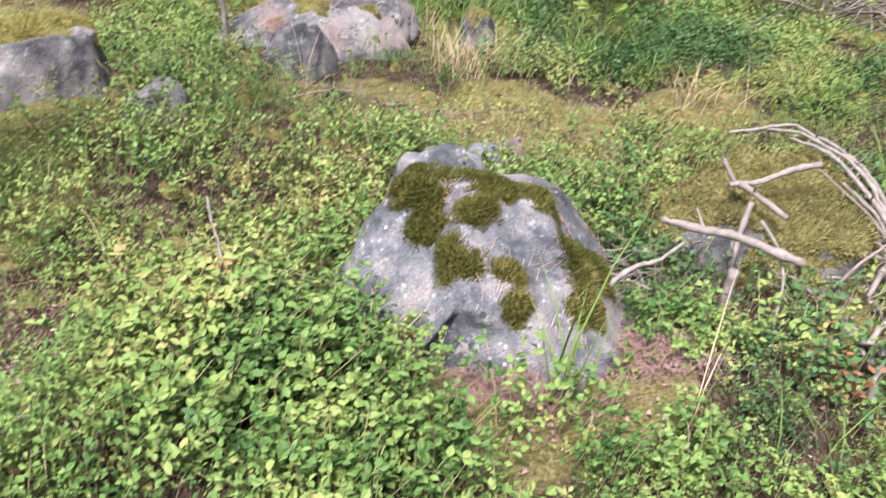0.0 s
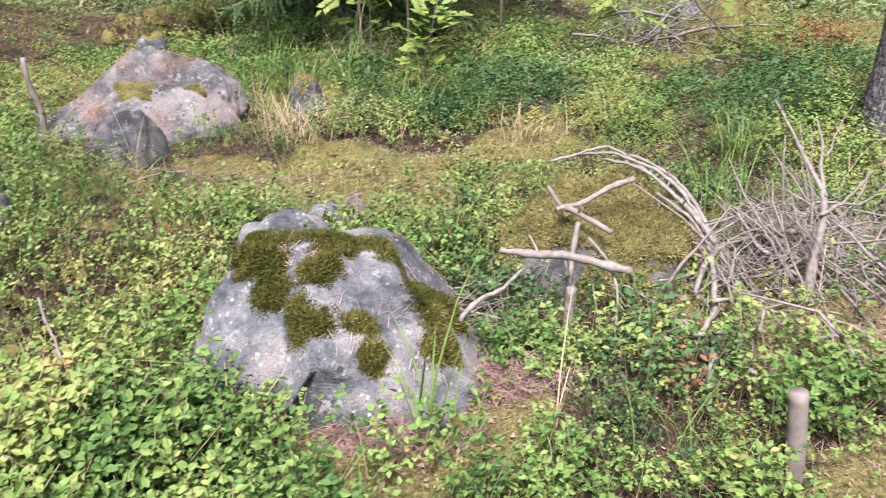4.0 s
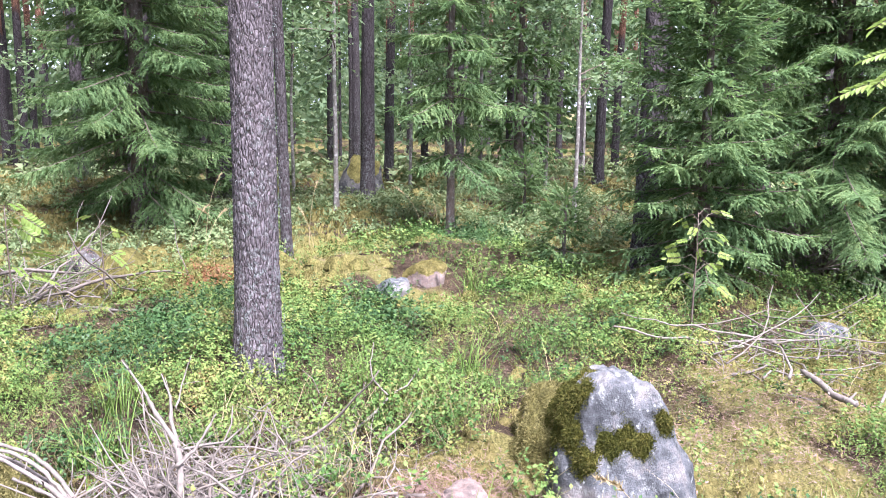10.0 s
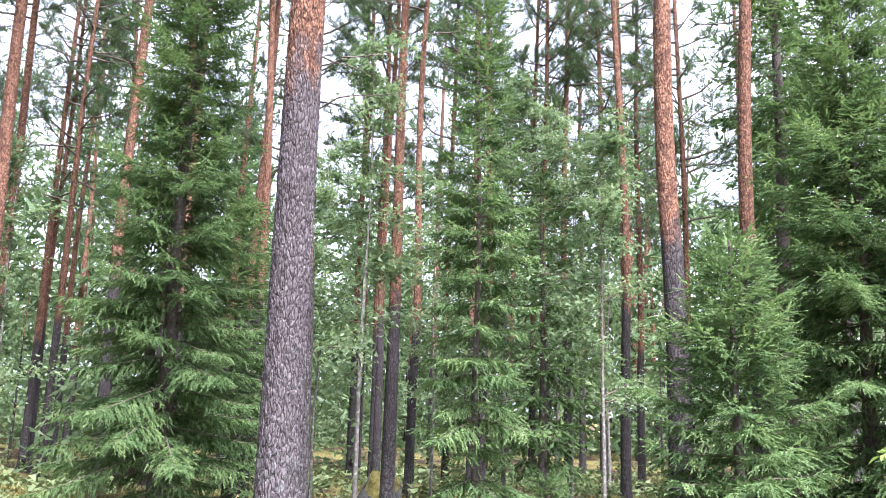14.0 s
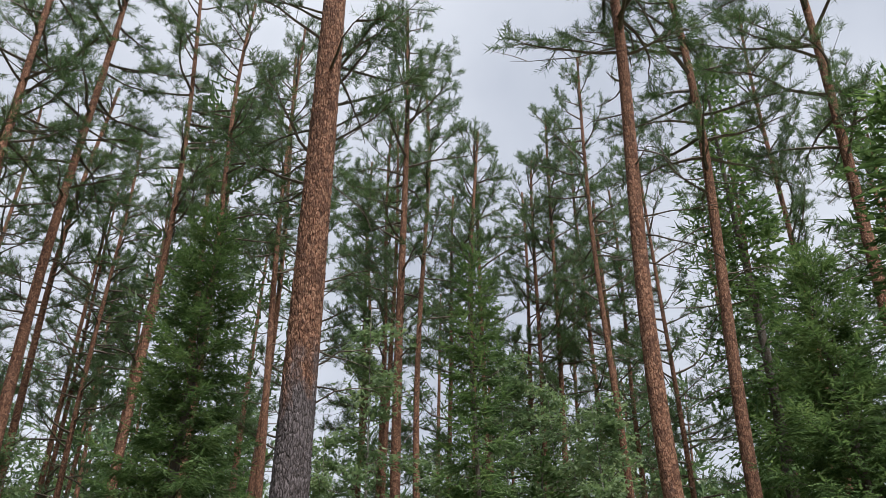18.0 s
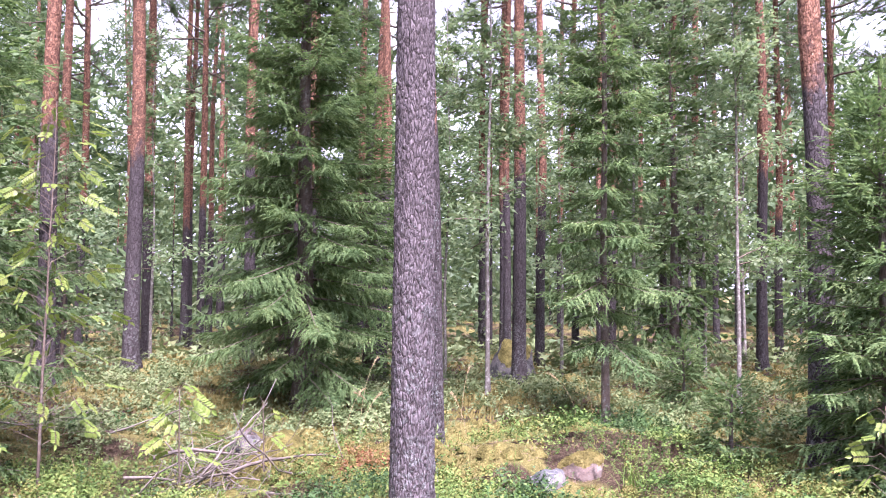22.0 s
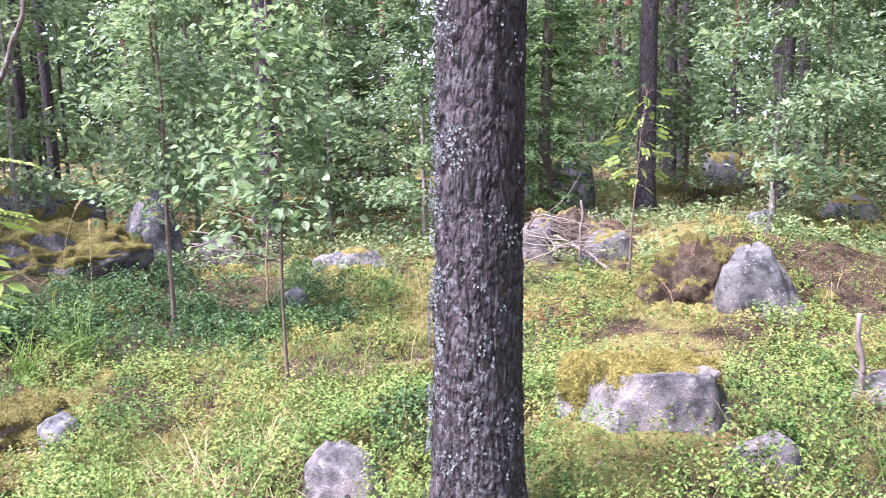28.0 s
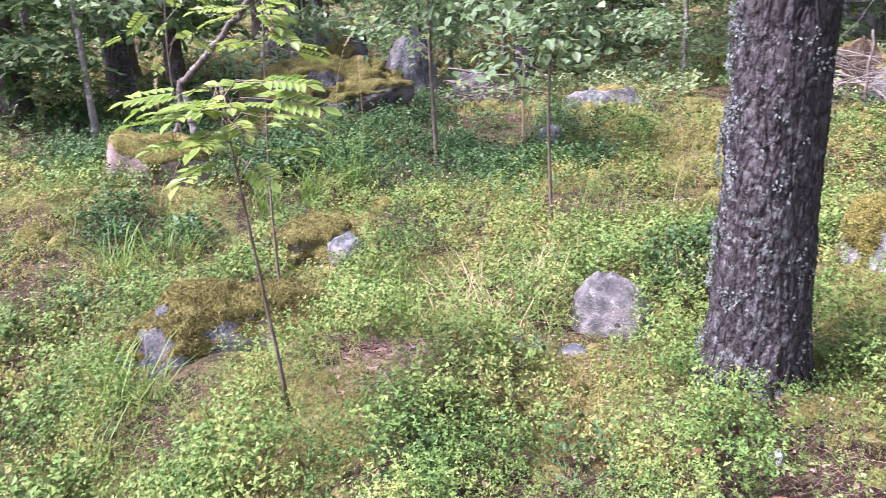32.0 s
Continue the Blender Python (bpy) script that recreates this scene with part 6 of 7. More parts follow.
brush_pile("heap of bleached dry branches beside the mossy boulder", 1.75, 2.48, 0.5, 1.25, 95, 240, 5, 0.3, 0.6, 0.0082, 0.75, 0.2, 0.24)
brush_pile("low spread of dry twigs in the litter", 2.35, 2.45, 0.7, 0.8, 55, 260, 6, 0.12, 0.55, 0.0068, 0.9, 0.05, 0.26)
brush_pile("bleached brush pile behind the shrubs", 3.2, 6.7, 0.75, 0.4, 30, 50, 7, 0.4, 1.3, 0.016, 1.1, 0.25, 0.25)
brush_pile("grey brush pile under the spruces", 5.9, 1.5, 0.75, -0.6, 26, 60, 8, 0.4, 0.9, 0.008, 1.0, 0.12, 0.2)
brush_pile("pale brushwood over a stony outcrop", -5.2, 7.3, 0.75, 0.3, 50, 160, 9, 0.62, 0.9, 0.011)
brush_pile("scattered sticks between the stones", -8.0, 4.85, 0.6, 1.2, 22, 60, 10, 0.4, 0.8, 0.011)
brush_pile("grey fallen twigs far in the forest", 2.6, 9.6, 0.9, 0.2, 16, 50, 11, 0.25, 1.2, 0.012)
brush_pile("dead lichen-grey boughs hanging below a spruce", 8.05, 2.3, 0.5, 0.5, 30, 120, 13, 0.9, 0.8, 0.009, 1.2, -0.5)
brush_pile("thin twigs beside the boulder", 0.68, 2.42, 0.2, 0.2, 10, 60, 12, 0.2, 0.4, 0.005)

# ---- ground cover ----
def scatter(density, r0, r1, seed, a0=4, a1=191):
    """Random places in a ring sector, so many to the square metre."""
    g = np.random.default_rng(seed)
    area = (r1 * r1 - r0 * r0) / 2 * radians(a1 - a0)
    n = int(area * density)
    r = np.sqrt(g.uniform(r0 * r0, r1 * r1, n))
    a = np.radians(g.uniform(a0, a1, n))
    return r * np.cos(a), r * np.sin(a), g


def free(x, y, margin=0.9):
    ok = np.ones(len(x), bool)
    for sx, sy, r in TAKEN:
        if r > 0.05:
            ok &= (x - sx) ** 2 + (y - sy) ** 2 > (r * margin) ** 2
    return ok


def shoot(g, leaves, height, size, lv, lf, stems=True):
    """One leafy shoot of a dwarf shrub: green angled stem, ovate leaves to both sides."""
    b = Build()
    pts = wander((0, 0, 0), (g.normal(0, 0.22), g.normal(0, 0.22), 1), height, 4, 0.18, 0, g)
    if stems:
        add_tube(b, pts[::2], np.linspace(0.0018, 0.0009, 3), 3, 1, False)
    P, D = [], []
    for k in range(3):
        s = g.uniform(0.2, 0.6)
        p = np.array([np.interp(s, np.linspace(0, 1, 5), pts[:, i]) for i in range(3)])
        a = g.uniform(0, 6.3)
        q = p + np.array([math.cos(a) * 0.6, math.sin(a) * 0.6, 0.8]) * height * g.uniform(0.25, 0.45)
        for m in range(leaves // 4):
            P.append(p + (q - p) * g.uniform(0.25, 1.05))
            aa = g.uniform(0, 6.3)
            D.append((math.cos(aa), math.sin(aa), g.uniform(-0.3, 0.9)))
    for m in range(leaves - 3 * (leaves // 4)):
        s = g.uniform(0.4, 1.02)
        P.append([np.interp(s, np.linspace(0, 1, 5), pts[:, i]) for i in range(3)])
        aa = g.uniform(0, 6.3)
        D.append((math.cos(aa), math.sin(aa), g.uniform(-0.3, 0.9)))
    n = len(P)
    v, f = spread(lv, lf, bases(np.array(D), g.normal(0, 0.6, n)), size * g.uniform(0.6, 1.2, n), np.array(P))
    b.add(v, f, 0)
    return b


def cover(name, label, mat, density, r0, r1, seed, leaves, height, size, fine, keep, bush=24):
    shoots = bush
    cx, cy, g = scatter(density / shoots, r0, r1, seed)
    own = np.repeat(np.arange(len(cx)), shoots)
    wide = (0.08 + 0.035 * r0 / 4) * math.sqrt(shoots / 24) * g.uniform(0.65, 1.5, len(cx))
    dx, dy = g.normal(0, 1, len(own)), g.normal(0, 1, len(own))
    x, y = cx[own] + dx * wide[own], cy[own] + dy * wide[own]
    dome = g.uniform(0.5, 1.45, len(cx))[own] * (1.18 - 0.2 * np.minimum(dx * dx + dy * dy, 3.2))
    chance = keep(x, y)
    ok = (g.random(len(x)) < chance) & free(x, y)
    x, y, dome, dx, dy = x[ok], y[ok], dome[ok], dx[ok], dy[ok]
    which = g.integers(0, 6, len(x))
    out = Build()
    for k in range(6):
        proto = shoot(np.random.default_rng(seed * 10 + k), leaves, height, size, *((leaf_v, leaf_f), (small_v, small_f), (tiny_v, tiny_f))[fine], fine < 2)
        sel = which == k
        n = int(sel.sum())
        if not n:
            continue
        px, py = x[sel], y[sel]
        up = np.stack([g.normal(0, 0.16, n) + 0.26 * dx[sel], g.normal(0, 0.16, n) + 0.26 * dy[sel], np.ones(n)], 1)
        a = g.uniform(0, 6.3, n)
        z = unit(up)
        xx = unit(np.cross(np.stack([np.cos(a), np.sin(a), np.zeros(n)], 1), z))
        turns = np.stack([xx, np.cross(z, xx), z], -1)
        s = g.uniform(0.75, 1.1, n) * dome[sel] * (0.95 + 0.5 * patchy(px * 1.6, py * 1.6, 0.5))
        s = np.clip(s, 0.35, 1.35)
        places = np.stack([px, py, lie(px, py) - 0.01], 1)
        pv = np.concatenate(proto.v)
        for i, (f, m) in enumerate(zip(proto.f, proto.m)):
            if i == 0:
                v, ff = spread(pv, f, turns, s, places)
                out.add(v, ff, int(m[0]))
                base = out.count - len(v)
            else:
                ff = (f[None] + (np.arange(n) * len(pv))[:, None, None]).reshape(-1, f.shape[1])
                out.f.append(ff + base)
                out.m.append(np.full(len(ff), int(m[0]), int))
    thing(name, label, "dwarf shrub", kind="stuff", mesh=out.mesh(name, [mat, mat_stem]))


def in_reach(x, y):
    """Ground close to the path's inner side is open earth."""
    a = np.degrees(np.arctan2(y, x))
    return (np.hypot(x, y) > 1.65) | ((a > 46) & (a < 143))


def westward(x, y):
    return np.clip((-x - 0.8) / 1.5, 0, 1) * np.clip(np.hypot(x, y) - 2.4, 0, 1)


def small_leaved(x, y):
    return np.clip((np.degrees(np.arctan2(y, x)) - 114) / 12, 0, 1)


LUSH = [(-1.5, 2.6, 0.75), (-1.15, 2.2, 0.5)]


def bilberry_keep(x, y):
    return (1 - 0.5 * westward(x, y)) * np.clip(0.95 + 0.7 * patchy(x, y) + inside(x, y, LUSH), 0.3, 1) * (1 - 0.9 * inside(x, y, CLEAR)) * (1 - 0.85 * inside(x, y, DARK)) * in_reach(x, y)


def olive_keep(x, y):
    return np.clip(0.55 - 0.75 * patchy(x, y) + 0.4 * westward(x, y), 0.1, 0.95) * (1 - 0.62 * inside(x, y, CLEAR)) * (1 - inside(x, y, DARK)) * (1 - 0.8 * inside(x, y, LUSH)) * in_reach(x, y)


def lingon_keep(x, y):
    return np.clip(inside(x, y, DARK) + 0.10 * np.clip(patchy(x, y, 1.3), 0, 1), 0, 1) * (1 - inside(x, y, CLEAR))


cover("bilberry_shrubs", "dense bilberry shrubs with light green leaves", mat_bilberry, 1080, 0.95, 2.5, 21, 23, 0.21, 0.021, 0, lambda x, y: bilberry_keep(x, y) * (1 - small_leaved(x, y)), 30)
cover("bilberry_shrubs", "dense bilberry shrubs round the boulder", mat_bilberry, 900, 2.5, 4.2, 26, 25, 0.2, 0.0185, 1, lambda x, y: bilberry_keep(x, y) * (1 - small_leaved(x, y)), 34)
cover("bilberry_shrubs", "fine-leaved bilberry shrubs round the mossy stones", mat_bilberry, 1500, 1.0, 4.2, 19, 36, 0.22, 0.0145, 2, lambda x, y: np.clip(2.2 * bilberry_keep(x, y), 0, 1) * small_leaved(x, y), 44)
cover("bilberry_shrubs", "bilberry shrubs across the clearing", mat_bilberry, 860, 4.2, 6.0, 22, 24, 0.21, 0.0185, 2, bilberry_keep, 40)
cover("bilberry_shrubs", "bilberry shrubs at the far side of the clearing", mat_bilberry, 480, 6.0, 8.4, 20, 19, 0.22, 0.0255, 2, bilberry_keep, 34)
# the two outer rings wear the leaf colour with haze painted into it
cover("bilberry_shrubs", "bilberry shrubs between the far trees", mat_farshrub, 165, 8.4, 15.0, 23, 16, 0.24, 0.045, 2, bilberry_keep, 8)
cover("bilberry_shrubs", "green shrubs deep in the forest, paled as if by haze", mat_farshrub, 16, 15.0, 26.0, 27, 12, 0.42, 0.13, 2, bilberry_keep, 2)
cover("low_shrubs", "low olive-green dwarf shrubs in moss", mat_olive, 640, 0.95, 4.2, 28, 18, 0.12, 0.0155, 1, olive_keep)
cover("low_shrubs", "low yellow-green dwarf shrubs across the clearing", mat_olive, 420, 4.2, 8.0, 29, 16, 0.14, 0.02, 2, olive_keep)
cover("lingonberry_shrubs", "glossy dark green lingonberry shrubs", mat_lingon, 620, 0.95, 4.2, 24, 18, 0.19, 0.022, 1, lingon_keep)
cover("lingonberry_shrubs", "dark green dwarf shrubs in the shade", mat_lingon, 820, 4.2, 9.0, 25, 20, 0.24, 0.026, 2, lingon_keep)
cover("lingonberry_shrubs", "dark dwarf shrubs under the birches", mat_lingon, 160, 9.0, 12.5, 18, 17, 0.28, 0.05, 2, lingon_keep)


def blades(name, label, mat, places, per, length, width, seed, reach=0.04, droop=0.5, kind="stuff", category="grass"):
    """Tufts of arching blades."""
    g = np.random.default_rng(seed)
    n = len(places) * per
    base = np.repeat(np.asarray(places, float), per, 0)
    base[:, :2] += g.normal(0, reach, (n, 2))
    base = np.column_stack([base, lie(base[:, 0], base[:, 1]) - 0.01])
    a = g.uniform(0, 6.3, n)
    L = length * g.uniform(0.5, 1.15, n)
    out = np.stack([np.cos(a), np.sin(a), np.zeros(n)], 1)
    side = np.stack([-np.sin(a), np.cos(a), np.zeros(n)], 1)
    ln = g.uniform(0.15, droop, n)
    V = []
    for s, wd in ((0, 1.0), (0.35, 0.9), (0.7, 0.6), (1.0, 0.08)):
        c = base + out * (L * ln * s * (0.35 + 1.2 * s))[:, None] + np.array([0, 0, 1.0]) * (L * (s - 0.55 * ln * s ** 2.4))[:, None]
        V += [c - side * width * wd, c + side * width * wd]
    V = np.stack(V, 1)
    f = np.array([[0, 1, 3, 2], [2, 3, 5, 4], [4, 5, 7, 6]])
    F = (f[None] + (np.arange(n) * 8)[:, None, None]).reshape(-1, 4)
    return thing(name, label, category, kind=kind, mesh=Build().add(V.reshape(-1, 3), F).mesh(name, mat))


def keep_some(density, r0, r1, seed, rule):
    x, y, g = scatter(density, r0, r1, seed)
    ok = (g.random(len(x)) < rule(x, y)) & free(x, y)
    return np.stack([x[ok], y[ok]], 1)


blades("grass", "thin green grass among the shrubs", mat_grass, keep_some(5, 1.3, 9, 31, lambda x, y: np.clip(patchy(x, y, 2.2), 0.05, 1)), 9, 0.3, 0.0022, 31, 0.05, 0.8)
TUFTS_WEST = [(-0.3, 5.3, 40, 0.4), (-6.1, 2.4, 60, 0.45), (-5.3, 1.85, 90, 0.4), (-5.45, 2.25, 90, 0.4), (-5.3, 1.5, 70, 0.36), (-4.6, 0.45, 70, 0.36), (-4.75, 0.8, 60, 0.34), (-2.95, 2.76, 60, 0.34), (-3.4, 2.7, 60, 0.34), (-2.6, 1.2, 26, 0.4), (-0.05, 5.6, 70, 0.42), (-2.9, 0.2, 50, 0.35), (-2.35, 0.35, 30, 0.3)]
TUFTS_EAST = [(0.1, 4.95, 60, 0.42), (0.45, 5.3, 40, 0.4), (0.98, 5.0, 40, 0.4), (1.9, 3.0, 40, 0.34), (1.95, 3.25, 40, 0.36), (2.5, 1.55, 26, 0.3), (4.1, 2.9, 40, 0.35), (0.75, 4.72, 60, 0.4), (1.1, 4.7, 50, 0.42), (2.2, 3.55, 60, 0.36), (3.3, 3.0, 40, 0.3), (5.6, 4.1, 50, 0.35)]
for i, (gx, gy, nb, ln) in enumerate(TUFTS_WEST + TUFTS_EAST):
    blades("grass_tuft", "tuft of long arching green grass", mat_grass, [(gx, gy)], nb, ln, 0.003, 40 + i, 0.06, 0.8, "")
blades("grass_tuft", "few tall grass blades in front of the boulder", mat_grass, [(0.36, 1.80)], 9, 0.6, 0.004, 77, 0.02, 0.35, "")
for i, (gx, gy, nb) in enumerate([(0.1, 4.4, 60), (-0.1, 4.6, 40), (0.6, 4.5, 30), (2.0, 2.0, 40), (2.5, 2.1, 50), (-2.6, 1.55, 50), (-2.9, 1.65, 40), (3.0, 1.0, 30), (2.9, 1.2, 26), (-0.2, 5.0, 30), (0.0, 4.5, 60), (0.3, 4.55, 60), (-0.35, 6.6, 50), (-2.65, 1.8, 70), (-2.8, 2.0, 40), (1.3, 4.4, 50), (0.7, 6.1, 50), (1.6, 6.3, 50), (2.6, 3.1, 40)]):
    blades("dry_grass", "tuft of dry straw-coloured grass", mat_straw, [(gx, gy)], nb, 0.3, 0.0022, 60 + i, 0.07, 1.0, "")
blades("dry_grass", "scattered straw-coloured grass stems", mat_straw, keep_some(2.2, 1.5, 8, 33, lambda x, y: np.full(len(x), 0.6)), 2, 0.42, 0.0018, 33, 0.03, 0.9)


def carpet(name, label, mat, density, r0, r1, seed, size, keep, flat=0.0, slim=0.3, category="moss"):
    """Tiny shoots or fallen needles over the open ground."""
    x, y, g = scatter(density, r0, r1, seed)
    ok = (g.random(len(x)) < keep(x, y)) & free(x, y, 0.8)
    x, y = x[ok], y[ok]
    n = len(x)
    a = g.uniform(0, 6.3, n)
    d = np.stack([np.cos(a), np.sin(a), g.normal(0.05, 0.12, n)], 1) if flat else np.stack([g.normal(0, 0.5, n), g.normal(0, 0.5, n), np.ones(n)], 1)
    s = size * g.uniform(0.5, 1.3, n)
    p = np.stack([x, y, lie(x, y) + (0.006 + g.uniform(0, 0.008, n) if flat else -0.004)], 1)
    v, f = spread(needle_v, needle_f, bases(d, g.uniform(0, 6.3, n) if not flat else g.normal(0, 0.4, n)), np.stack([s * slim, s, s], 1), p)
    thing(name, label, category, kind="stuff", mesh=Build().add(v, f).mesh(name, mat))


def open_ground(x, y):
    return np.clip(inside(x, y, CLEAR) + 0.22 - 0.45 * patchy(x, y), 0.05, 1)


carpet("moss_carpet", "yellow-green moss carpet", mat_mossfuzz, 15000, 1.0, 4.6, 51, 0.015, lambda x, y: open_ground(x, y) * np.clip(0.55 + patchy(x, y, 0.7), 0.05, 1))
carpet("moss_carpet", "yellow-green moss between the shrubs", mat_mossfuzz, 800, 4.6, 10, 52, 0.05, lambda x, y: open_ground(x, y) * np.clip(0.55 + patchy(x, y, 0.7), 0.1, 1))
carpet("moss_carpet", "pale moss on the forest floor among the trunks", mat_mossfuzz, 300, 10, 19, 59, 0.085, lambda x, y: np.clip(0.55 - 0.5 * patchy(x, y), 0.15, 1), 0, 0.4)
carpet("needle_litter", "brown fallen pine needles and straw", mat_litter, 5000, 1.0, 4.6, 53, 0.034, lambda x, y: open_ground(x, y) * np.clip(0.6 - patchy(x, y, 0.7), 0.1, 1), 1, 0.035, "litter")
carpet("needle_litter", "brown litter between the shrubs", mat_litter, 260, 4.6, 9, 54, 0.08, lambda x, y: open_ground(x, y) * np.clip(0.6 - patchy(x, y, 0.7), 0.1, 1), 1, 0.05, "litter")
carpet("fallen_leaves", "brown dry fallen leaves on the moss", mat_litter, 260, 1.2, 7, 55, 0.018, lambda x, y: open_ground(x, y), 1, 0.7, "litter")
carpet("fallen_twigs", "short grey twigs strewn over the moss", mat_deadwood, 140, 1.2, 6, 56, 0.09, lambda x, y: open_ground(x, y), 1, 0.02, "litter")


def cushions(name, label, mat, fuzzmat, density, r0, r1, seed, size, keep, shoots):
    """Low uneven domes of moss with short shoots on them."""
    x, y, g = scatter(density, r0, r1, seed)
    ok = (g.random(len(x)) < keep(x, y)) & free(x, y, 0.75)
    x, y = x[ok], y[ok]
    n = len(x)
    ring, dome = 9, [(0.0, 0.0, 1.0)]
    for rad, hz in ((0.42, 0.82), (0.8, 0.35), (1.05, -0.3)):
        dome += [(rad * math.cos(2 * math.pi * k / ring), rad * math.sin(2 * math.pi * k / ring), hz) for k in range(ring)]
    dome = np.array(dome)
    quads = np.array([(1 + b * ring + k, 1 + (b + 1) * ring + k, 1 + (b + 1) * ring + (k + 1) % ring, 1 + b * ring + (k + 1) % ring) for b in range(2) for k in range(ring)])
    tris = np.array([(0, 1 + k, 1 + (k + 1) % ring) for k in range(ring)])
    s = size * g.uniform(0.4, 1.35, n)
    a = g.uniform(0, 6.3, n)
    c, d = np.cos(a), np.sin(a)
    turns = np.stack([np.stack([c, d, 0 * a], 1), np.stack([-d, c, 0 * a], 1), np.stack([0 * a, 0 * a, 1 + 0 * a], 1)], -1)
    dims = np.stack([s, s * g.uniform(0.6, 1.0, n), s * g.uniform(0.45, 0.8, n)], 1)
    places = np.stack([x, y, lie(x, y)], 1)
    v, f = spread(dome, quads, turns, dims, places)
    v = v + g.normal(0, 0.05, v.shape) * np.repeat(s, len(dome))[:, None]
    b = Build().add(v, f)
    b.f.append((tris[None] + (np.arange(n) * len(dome))[:, None, None]).reshape(-1, 3))
    b.m.append(np.zeros(len(b.f[-1]), int))
    pick = g.integers(0, len(v), n * shoots)
    p = v[pick] + g.normal(0, 0.25, (len(pick), 3)) * s[pick // len(dome)][:, None] * np.array([1, 1, 0.3])
    q = 0.015 * g.uniform(0.5, 1.3, len(p))
    fv, ff = spread(needle_v, needle_f, bases(np.stack([g.normal(0, 0.6, len(p)), g.normal(0, 0.6, len(p)), np.ones(len(p))], 1), g.uniform(0, 6.3, len(p))), np.stack([q * 0.34, q, q], 1), p)
    b.add(fv, ff, 1)
    thing(name, label, "moss", kind="stuff", mesh=b.mesh(name, [mat, fuzzmat], True))


cushions("moss_cushions", "lumpy yellow-green moss cushions on open ground", mat_moss, mat_mossfuzz, 170, 1.1, 5.2, 57, 0.042, lambda x, y: open_ground(x, y) * np.clip(0.5 + 0.9 * patchy(x, y, 0.7), 0, 1), 16)
cushions("moss_cushions", "lumpy moss cushions between the far shrubs", mat_brownmoss, mat_drymoss, 40, 5.2, 10, 58, 0.085, lambda x, y: open_ground(x, y) * np.clip(0.5 + 0.9 * patchy(x, y, 0.7), 0, 1), 8)
cushions("moss_hummocks", "rounded green-gold moss hummocks between the trunks", mat_brownmoss, mat_drymoss, 1.3, 7.5, 16, 61, 0.24, lambda x, y: np.clip(0.5 + 0.7 * patchy(x, y, 0.4), 0.1, 1) * (y > 1.5) * (x > 3), 60)


def needle_heap(label, x, y, reach, count, seed, lift=0.03):
    """Drift of brown pine needles gathered against a stone."""
    g = np.random.default_rng(seed)
    px, py = x + g.normal(0, reach, count), y + g.normal(0, reach * 0.6, count)
    a = g.uniform(0, 6.3, count)
    d = np.stack([np.cos(a), np.sin(a), g.normal(0.05, 0.25, count)], 1)
    s = 0.06 * g.uniform(0.5, 1.3, count)
    h = lift * np.exp(-((px - x) ** 2 + (py - y) ** 2) / (reach * reach * 1.5))
    v, f = spread(needle_v, needle_f, bases(d, g.normal(0, 0.4, count)), np.stack([s * 0.04, s, s], 1), np.stack([px, py, lie(px, py) + 0.005 + h * g.random(count) * 2], 1))
    thing("needle_heap", label, "litter", kind="stuff", mesh=Build().add(v, f).mesh("needle_heap", mat_litter))


needle_heap("brown needle drift beside the boulder", 0.66, 1.98, 0.1, 2600, 1, 0.05)
needle_heap("brown needle drift in front of the boulder", 0.26, 1.82, 0.1, 2200, 2, 0.04)
needle_heap("brown needles on the litter", 2.2, 1.5, 0.35, 2600, 3)
needle_heap("brown needles beside the brush pile", 1.95, 1.85, 0.3, 2400, 4)
needle_heap("tan needle litter beside the pale boulder", 2.72, 1.8, 0.26, 5200, 6, 0.03)
needle_heap("tan needle litter below the mossy stone", -2.35, 1.15, 0.22, 2600, 7, 0.03)
needle_heap("brown needles on open ground", 4.9, 1.3, 0.5, 3000, 5)


# ---- reddened shrubs ----
mat_redleaf = leaf_material("reddened_leaf", [(0.0, (0.15, 0.07, 0.035)), (0.5, (0.30, 0.14, 0.06)), (1.0, (0.38, 0.26, 0.10))], 0.45)


def red_patch(x, y, reach, count, seed):
    g = np.random.default_rng(seed)
    px, py = x + g.normal(0, reach, count), y + g.normal(0, reach, count)
    proto = shoot(np.random.default_rng(seed), 18, 0.17, 0.025, small_v, small_f, False)
    a = g.uniform(0, 6.3, count)
    turns = np.stack([np.stack([np.cos(a), np.sin(a), 0 * a], 1), np.stack([-np.sin(a), np.cos(a), 0 * a], 1), np.stack([0 * a, 0 * a, 1 + 0 * a], 1)], -1)
    v, f = spread(proto.v[0], proto.f[0], turns, g.uniform(0.6, 1.2, count), np.stack([px, py, lie(px, py)], 1))
    thing("reddened_shrub", "small bilberry shrub turned orange-red", "dwarf shrub", group="reddened shrubs", mesh=Build().add(v, f).mesh("reddened_shrub", mat_redleaf))


for i, (rx, ry, rr, rc) in enumerate([(4.1, 5.75, 0.16, 40), (-3.6, 5.05, 0.12, 30), (3.2, 1.0, 0.07, 16), (1.1, 1.85, 0.05, 9), (-0.55, 1.75, 0.12, 7), (4.3, 6.0, 0.12, 26), (-3.4, 3.9, 0.12, 18)]):
    red_patch(rx, ry, rr, rc, 700 + i)

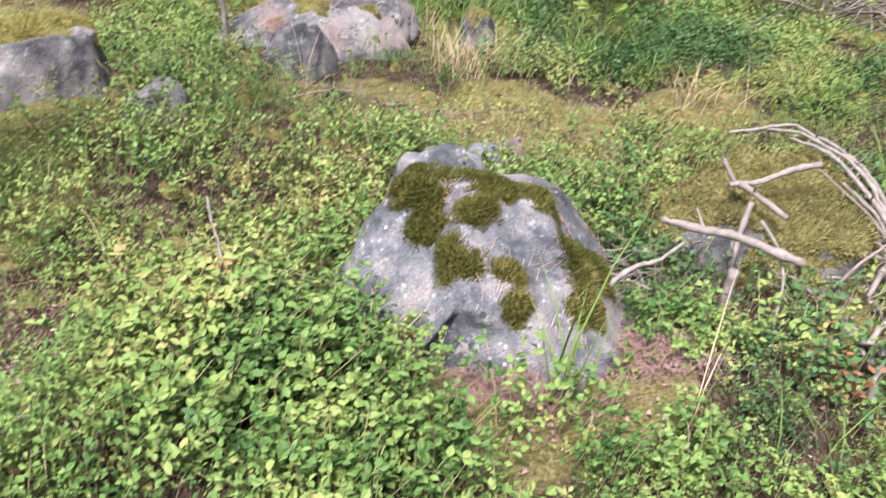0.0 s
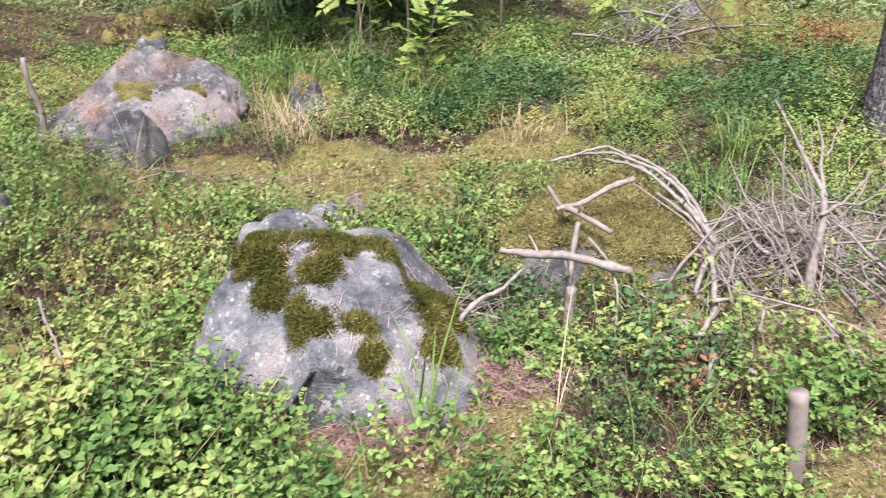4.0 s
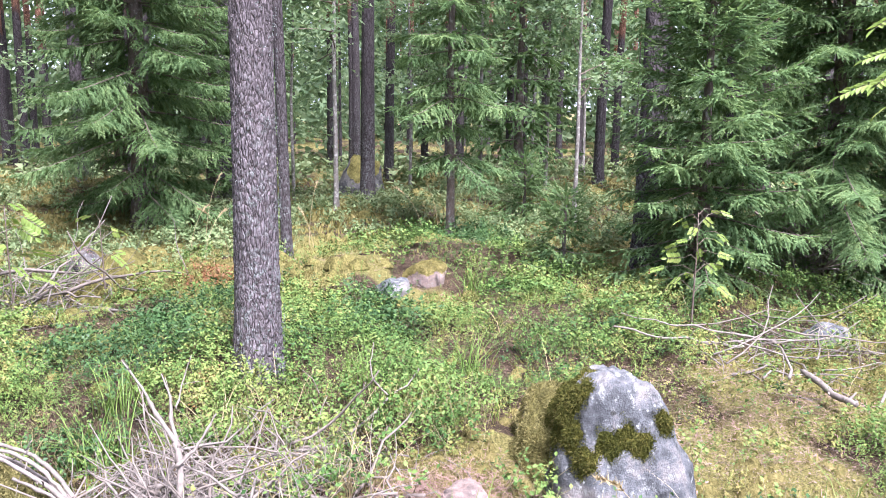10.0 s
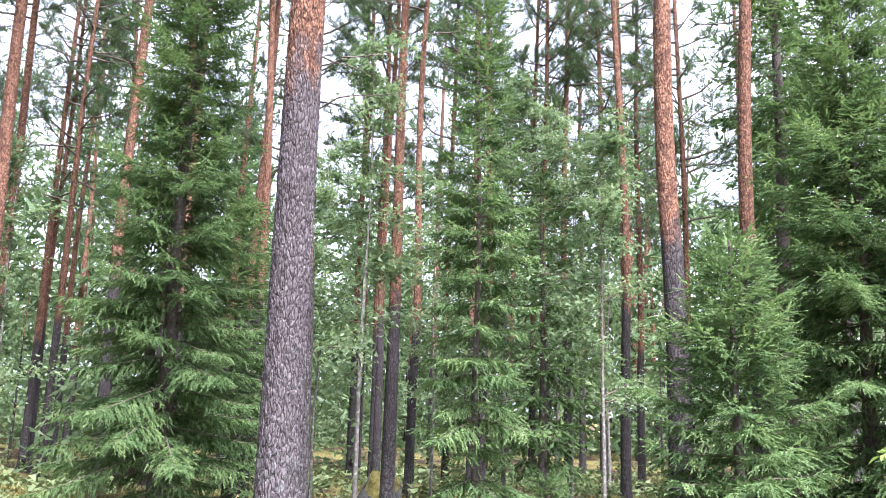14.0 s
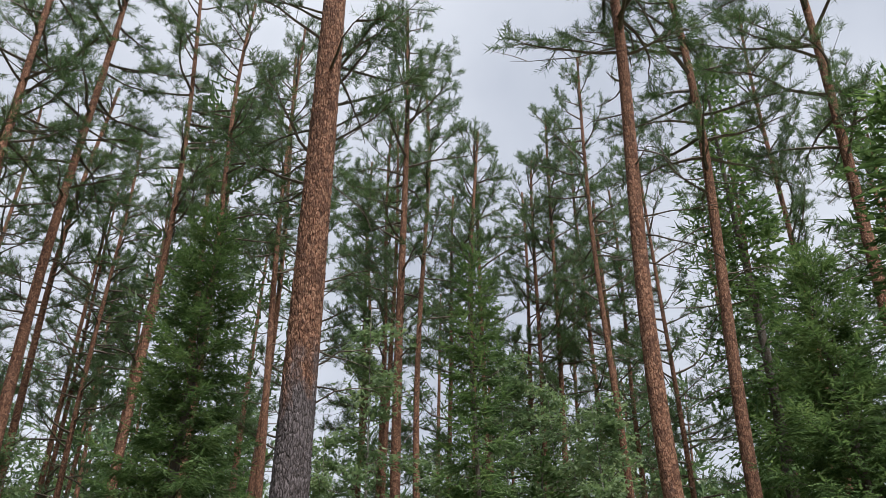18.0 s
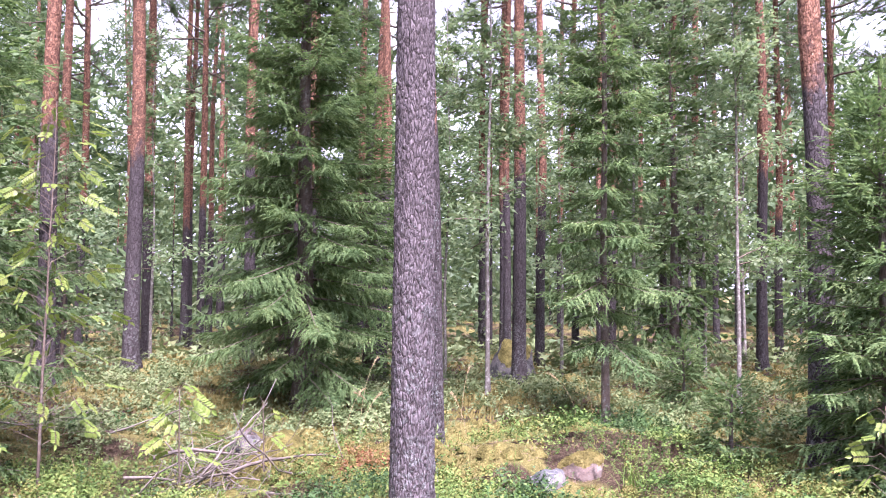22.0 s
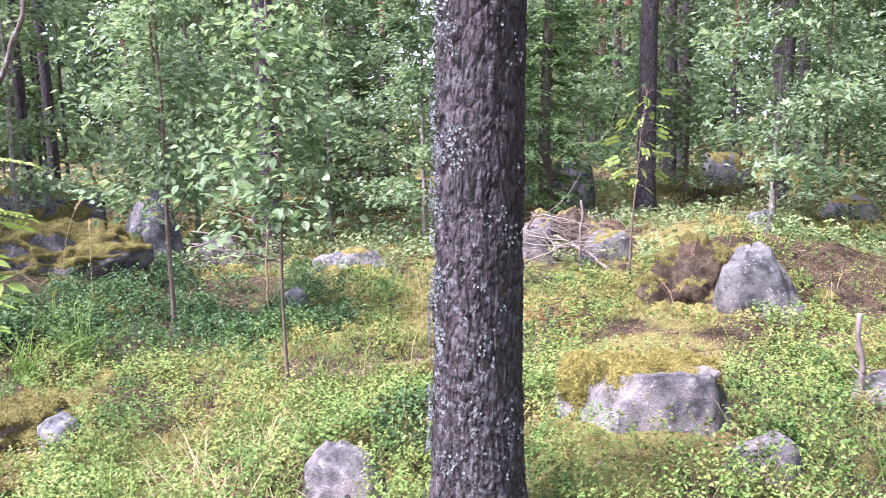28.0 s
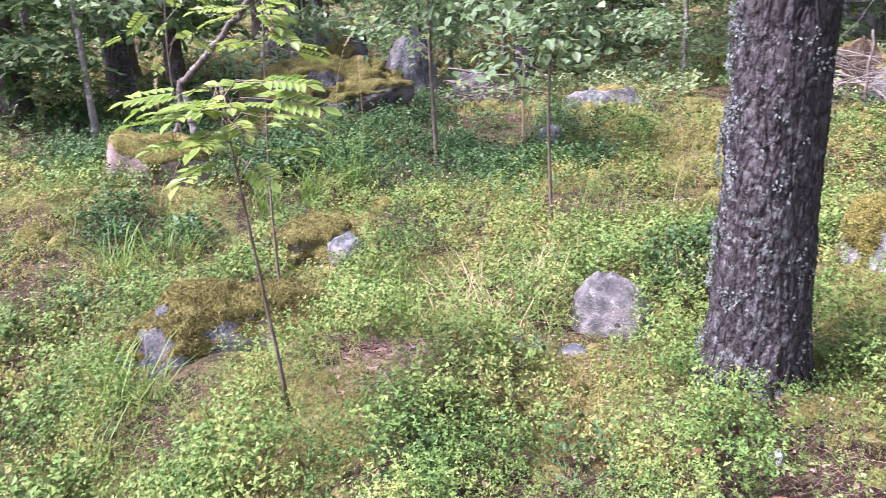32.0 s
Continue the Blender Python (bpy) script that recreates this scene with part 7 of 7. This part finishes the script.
# ---- small things on the moss ----
for i, (sx, sy, sw) in enumerate([(-1.36, 1.74, 0.05), (-0.96, 1.42, 0.06), (-1.36, 1.46, 0.05)]):
    stone("white_stone", "small whitish lichen-covered stone on the moss", sx, sy, sw, sw * 0.8, sw * 0.7, i * 50, 400 + i, 0, mat_whitestone, 3)


def curled_leaf(x, y, size, turn, seed):
    """One dry fallen leaf with a curled rim and a midrib fold."""
    g = np.random.default_rng(seed)
    s = np.linspace(0, 1, 7)
    w = 0.36 * np.sin(np.pi * s ** 0.85) ** 0.8
    v, f = [], []
    for i in range(7):
        for k in (-1, -0.5, 0, 0.5, 1):
            v.append((k * w[i], s[i], 0.16 * k * k * w[i] + 0.10 * math.sin(s[i] * 3.0) + g.normal(0, 0.012)))
    for i in range(6):
        for k in range(4):
            f.append((i * 5 + k, i * 5 + k + 1, (i + 1) * 5 + k + 1, (i + 1) * 5 + k))
    v = np.array(v) * size
    thing("fallen_leaf", "dry orange-brown leaf curled on the moss", "leaf", pose(x, y, lie1(x, y) + 0.02, 6, -8, turn), "fallen leaves", mesh=Build().add(v, np.array(f)).mesh("fallen_leaf", mat_dryleaf, True))


for i, (lx, ly, ls, lt) in enumerate([(-1.19, 1.59, 0.07, 70), (-1.45, 1.49, 0.06, 10), (-0.9, 1.3, 0.045, 200), (0.5, 1.62, 0.045, 120), (1.02, 1.5, 0.05, 30), (-2.5, 1.2, 0.05, 280), (-2.2, 0.95, 0.05, 150), (2.3, 1.95, 0.05, 330)]):
    curled_leaf(lx, ly, ls, lt, 800 + i)


def plume_stem(x, y, h, heading, seed, bow=0.35):
    """A dry grass stem bowing under a feathery seed head."""
    g = np.random.default_rng(seed)
    ob = thing("plume_grass", "dry straw-coloured grass stem with a bowed seed head", "grass", pose(x, y, lie1(x, y) - 0.02), "plume grasses")
    s = np.linspace(0, 1, 10)
    out = h * bow * s ** 2.2
    pts = np.stack([out * math.cos(heading), out * math.sin(heading), h * (s - 0.22 * bow * s ** 4)], 1)
    stem = Build()
    add_tube(stem, pts, np.linspace(0.0026, 0.0012, 10), 5)
    part("stem", stem.mesh("stem", mat_straw, True), ob)
    d = unit(pts[-1] - pts[-2])
    n = 90
    u = g.random(n)
    base = pts[-1] - d * 0.02 + d * u[:, None] * 0.16 - np.array([0, 0, 0.05]) * (u ** 2)[:, None]
    v, f = spread(needle_v, needle_f, bases(d + g.normal(0, 0.45, (n, 3)), g.uniform(0, 6.3, n)), np.stack([np.full(n, 0.006), g.uniform(0.02, 0.04, n), np.ones(n)], 1), base)
    head = part("seed_head", Build().add(v, f).mesh("seed_head", mat_straw), ob, "feathery straw seed head")
    head["kind"] = "stuff"


for i, (gx, gy, gh, ga) in enumerate([(5.2, 7.6, 0.85, 0.5), (4.71, 7.1, 0.6, 0.3), (4.46, 6.42, 0.55, 0.2), (6.3, 7.2, 0.75, 0.6), (6.49, 5.56, 0.6, 2.4), (7.2, 6.0, 0.7, 1.2), (7.6, 5.8, 0.7, 0.4), (0.48, 5.5, 0.75, 1.0), (-0.46, 7.0, 0.8, 2.6), (-0.28, 7.2, 0.8, 0.3), (5.68, 6.32, 0.6, 1.5), (4.85, 6.62, 0.55, 2.9), (-6.2, 2.65, 0.8, 2.7), (-6.9, 2.7, 0.8, 2.2), (-6.32, 1.09, 0.7, 2.9), (2.9, 0.95, 0.6, 2.8)]):
    plume_stem(gx, gy, gh, ga, 850 + i)
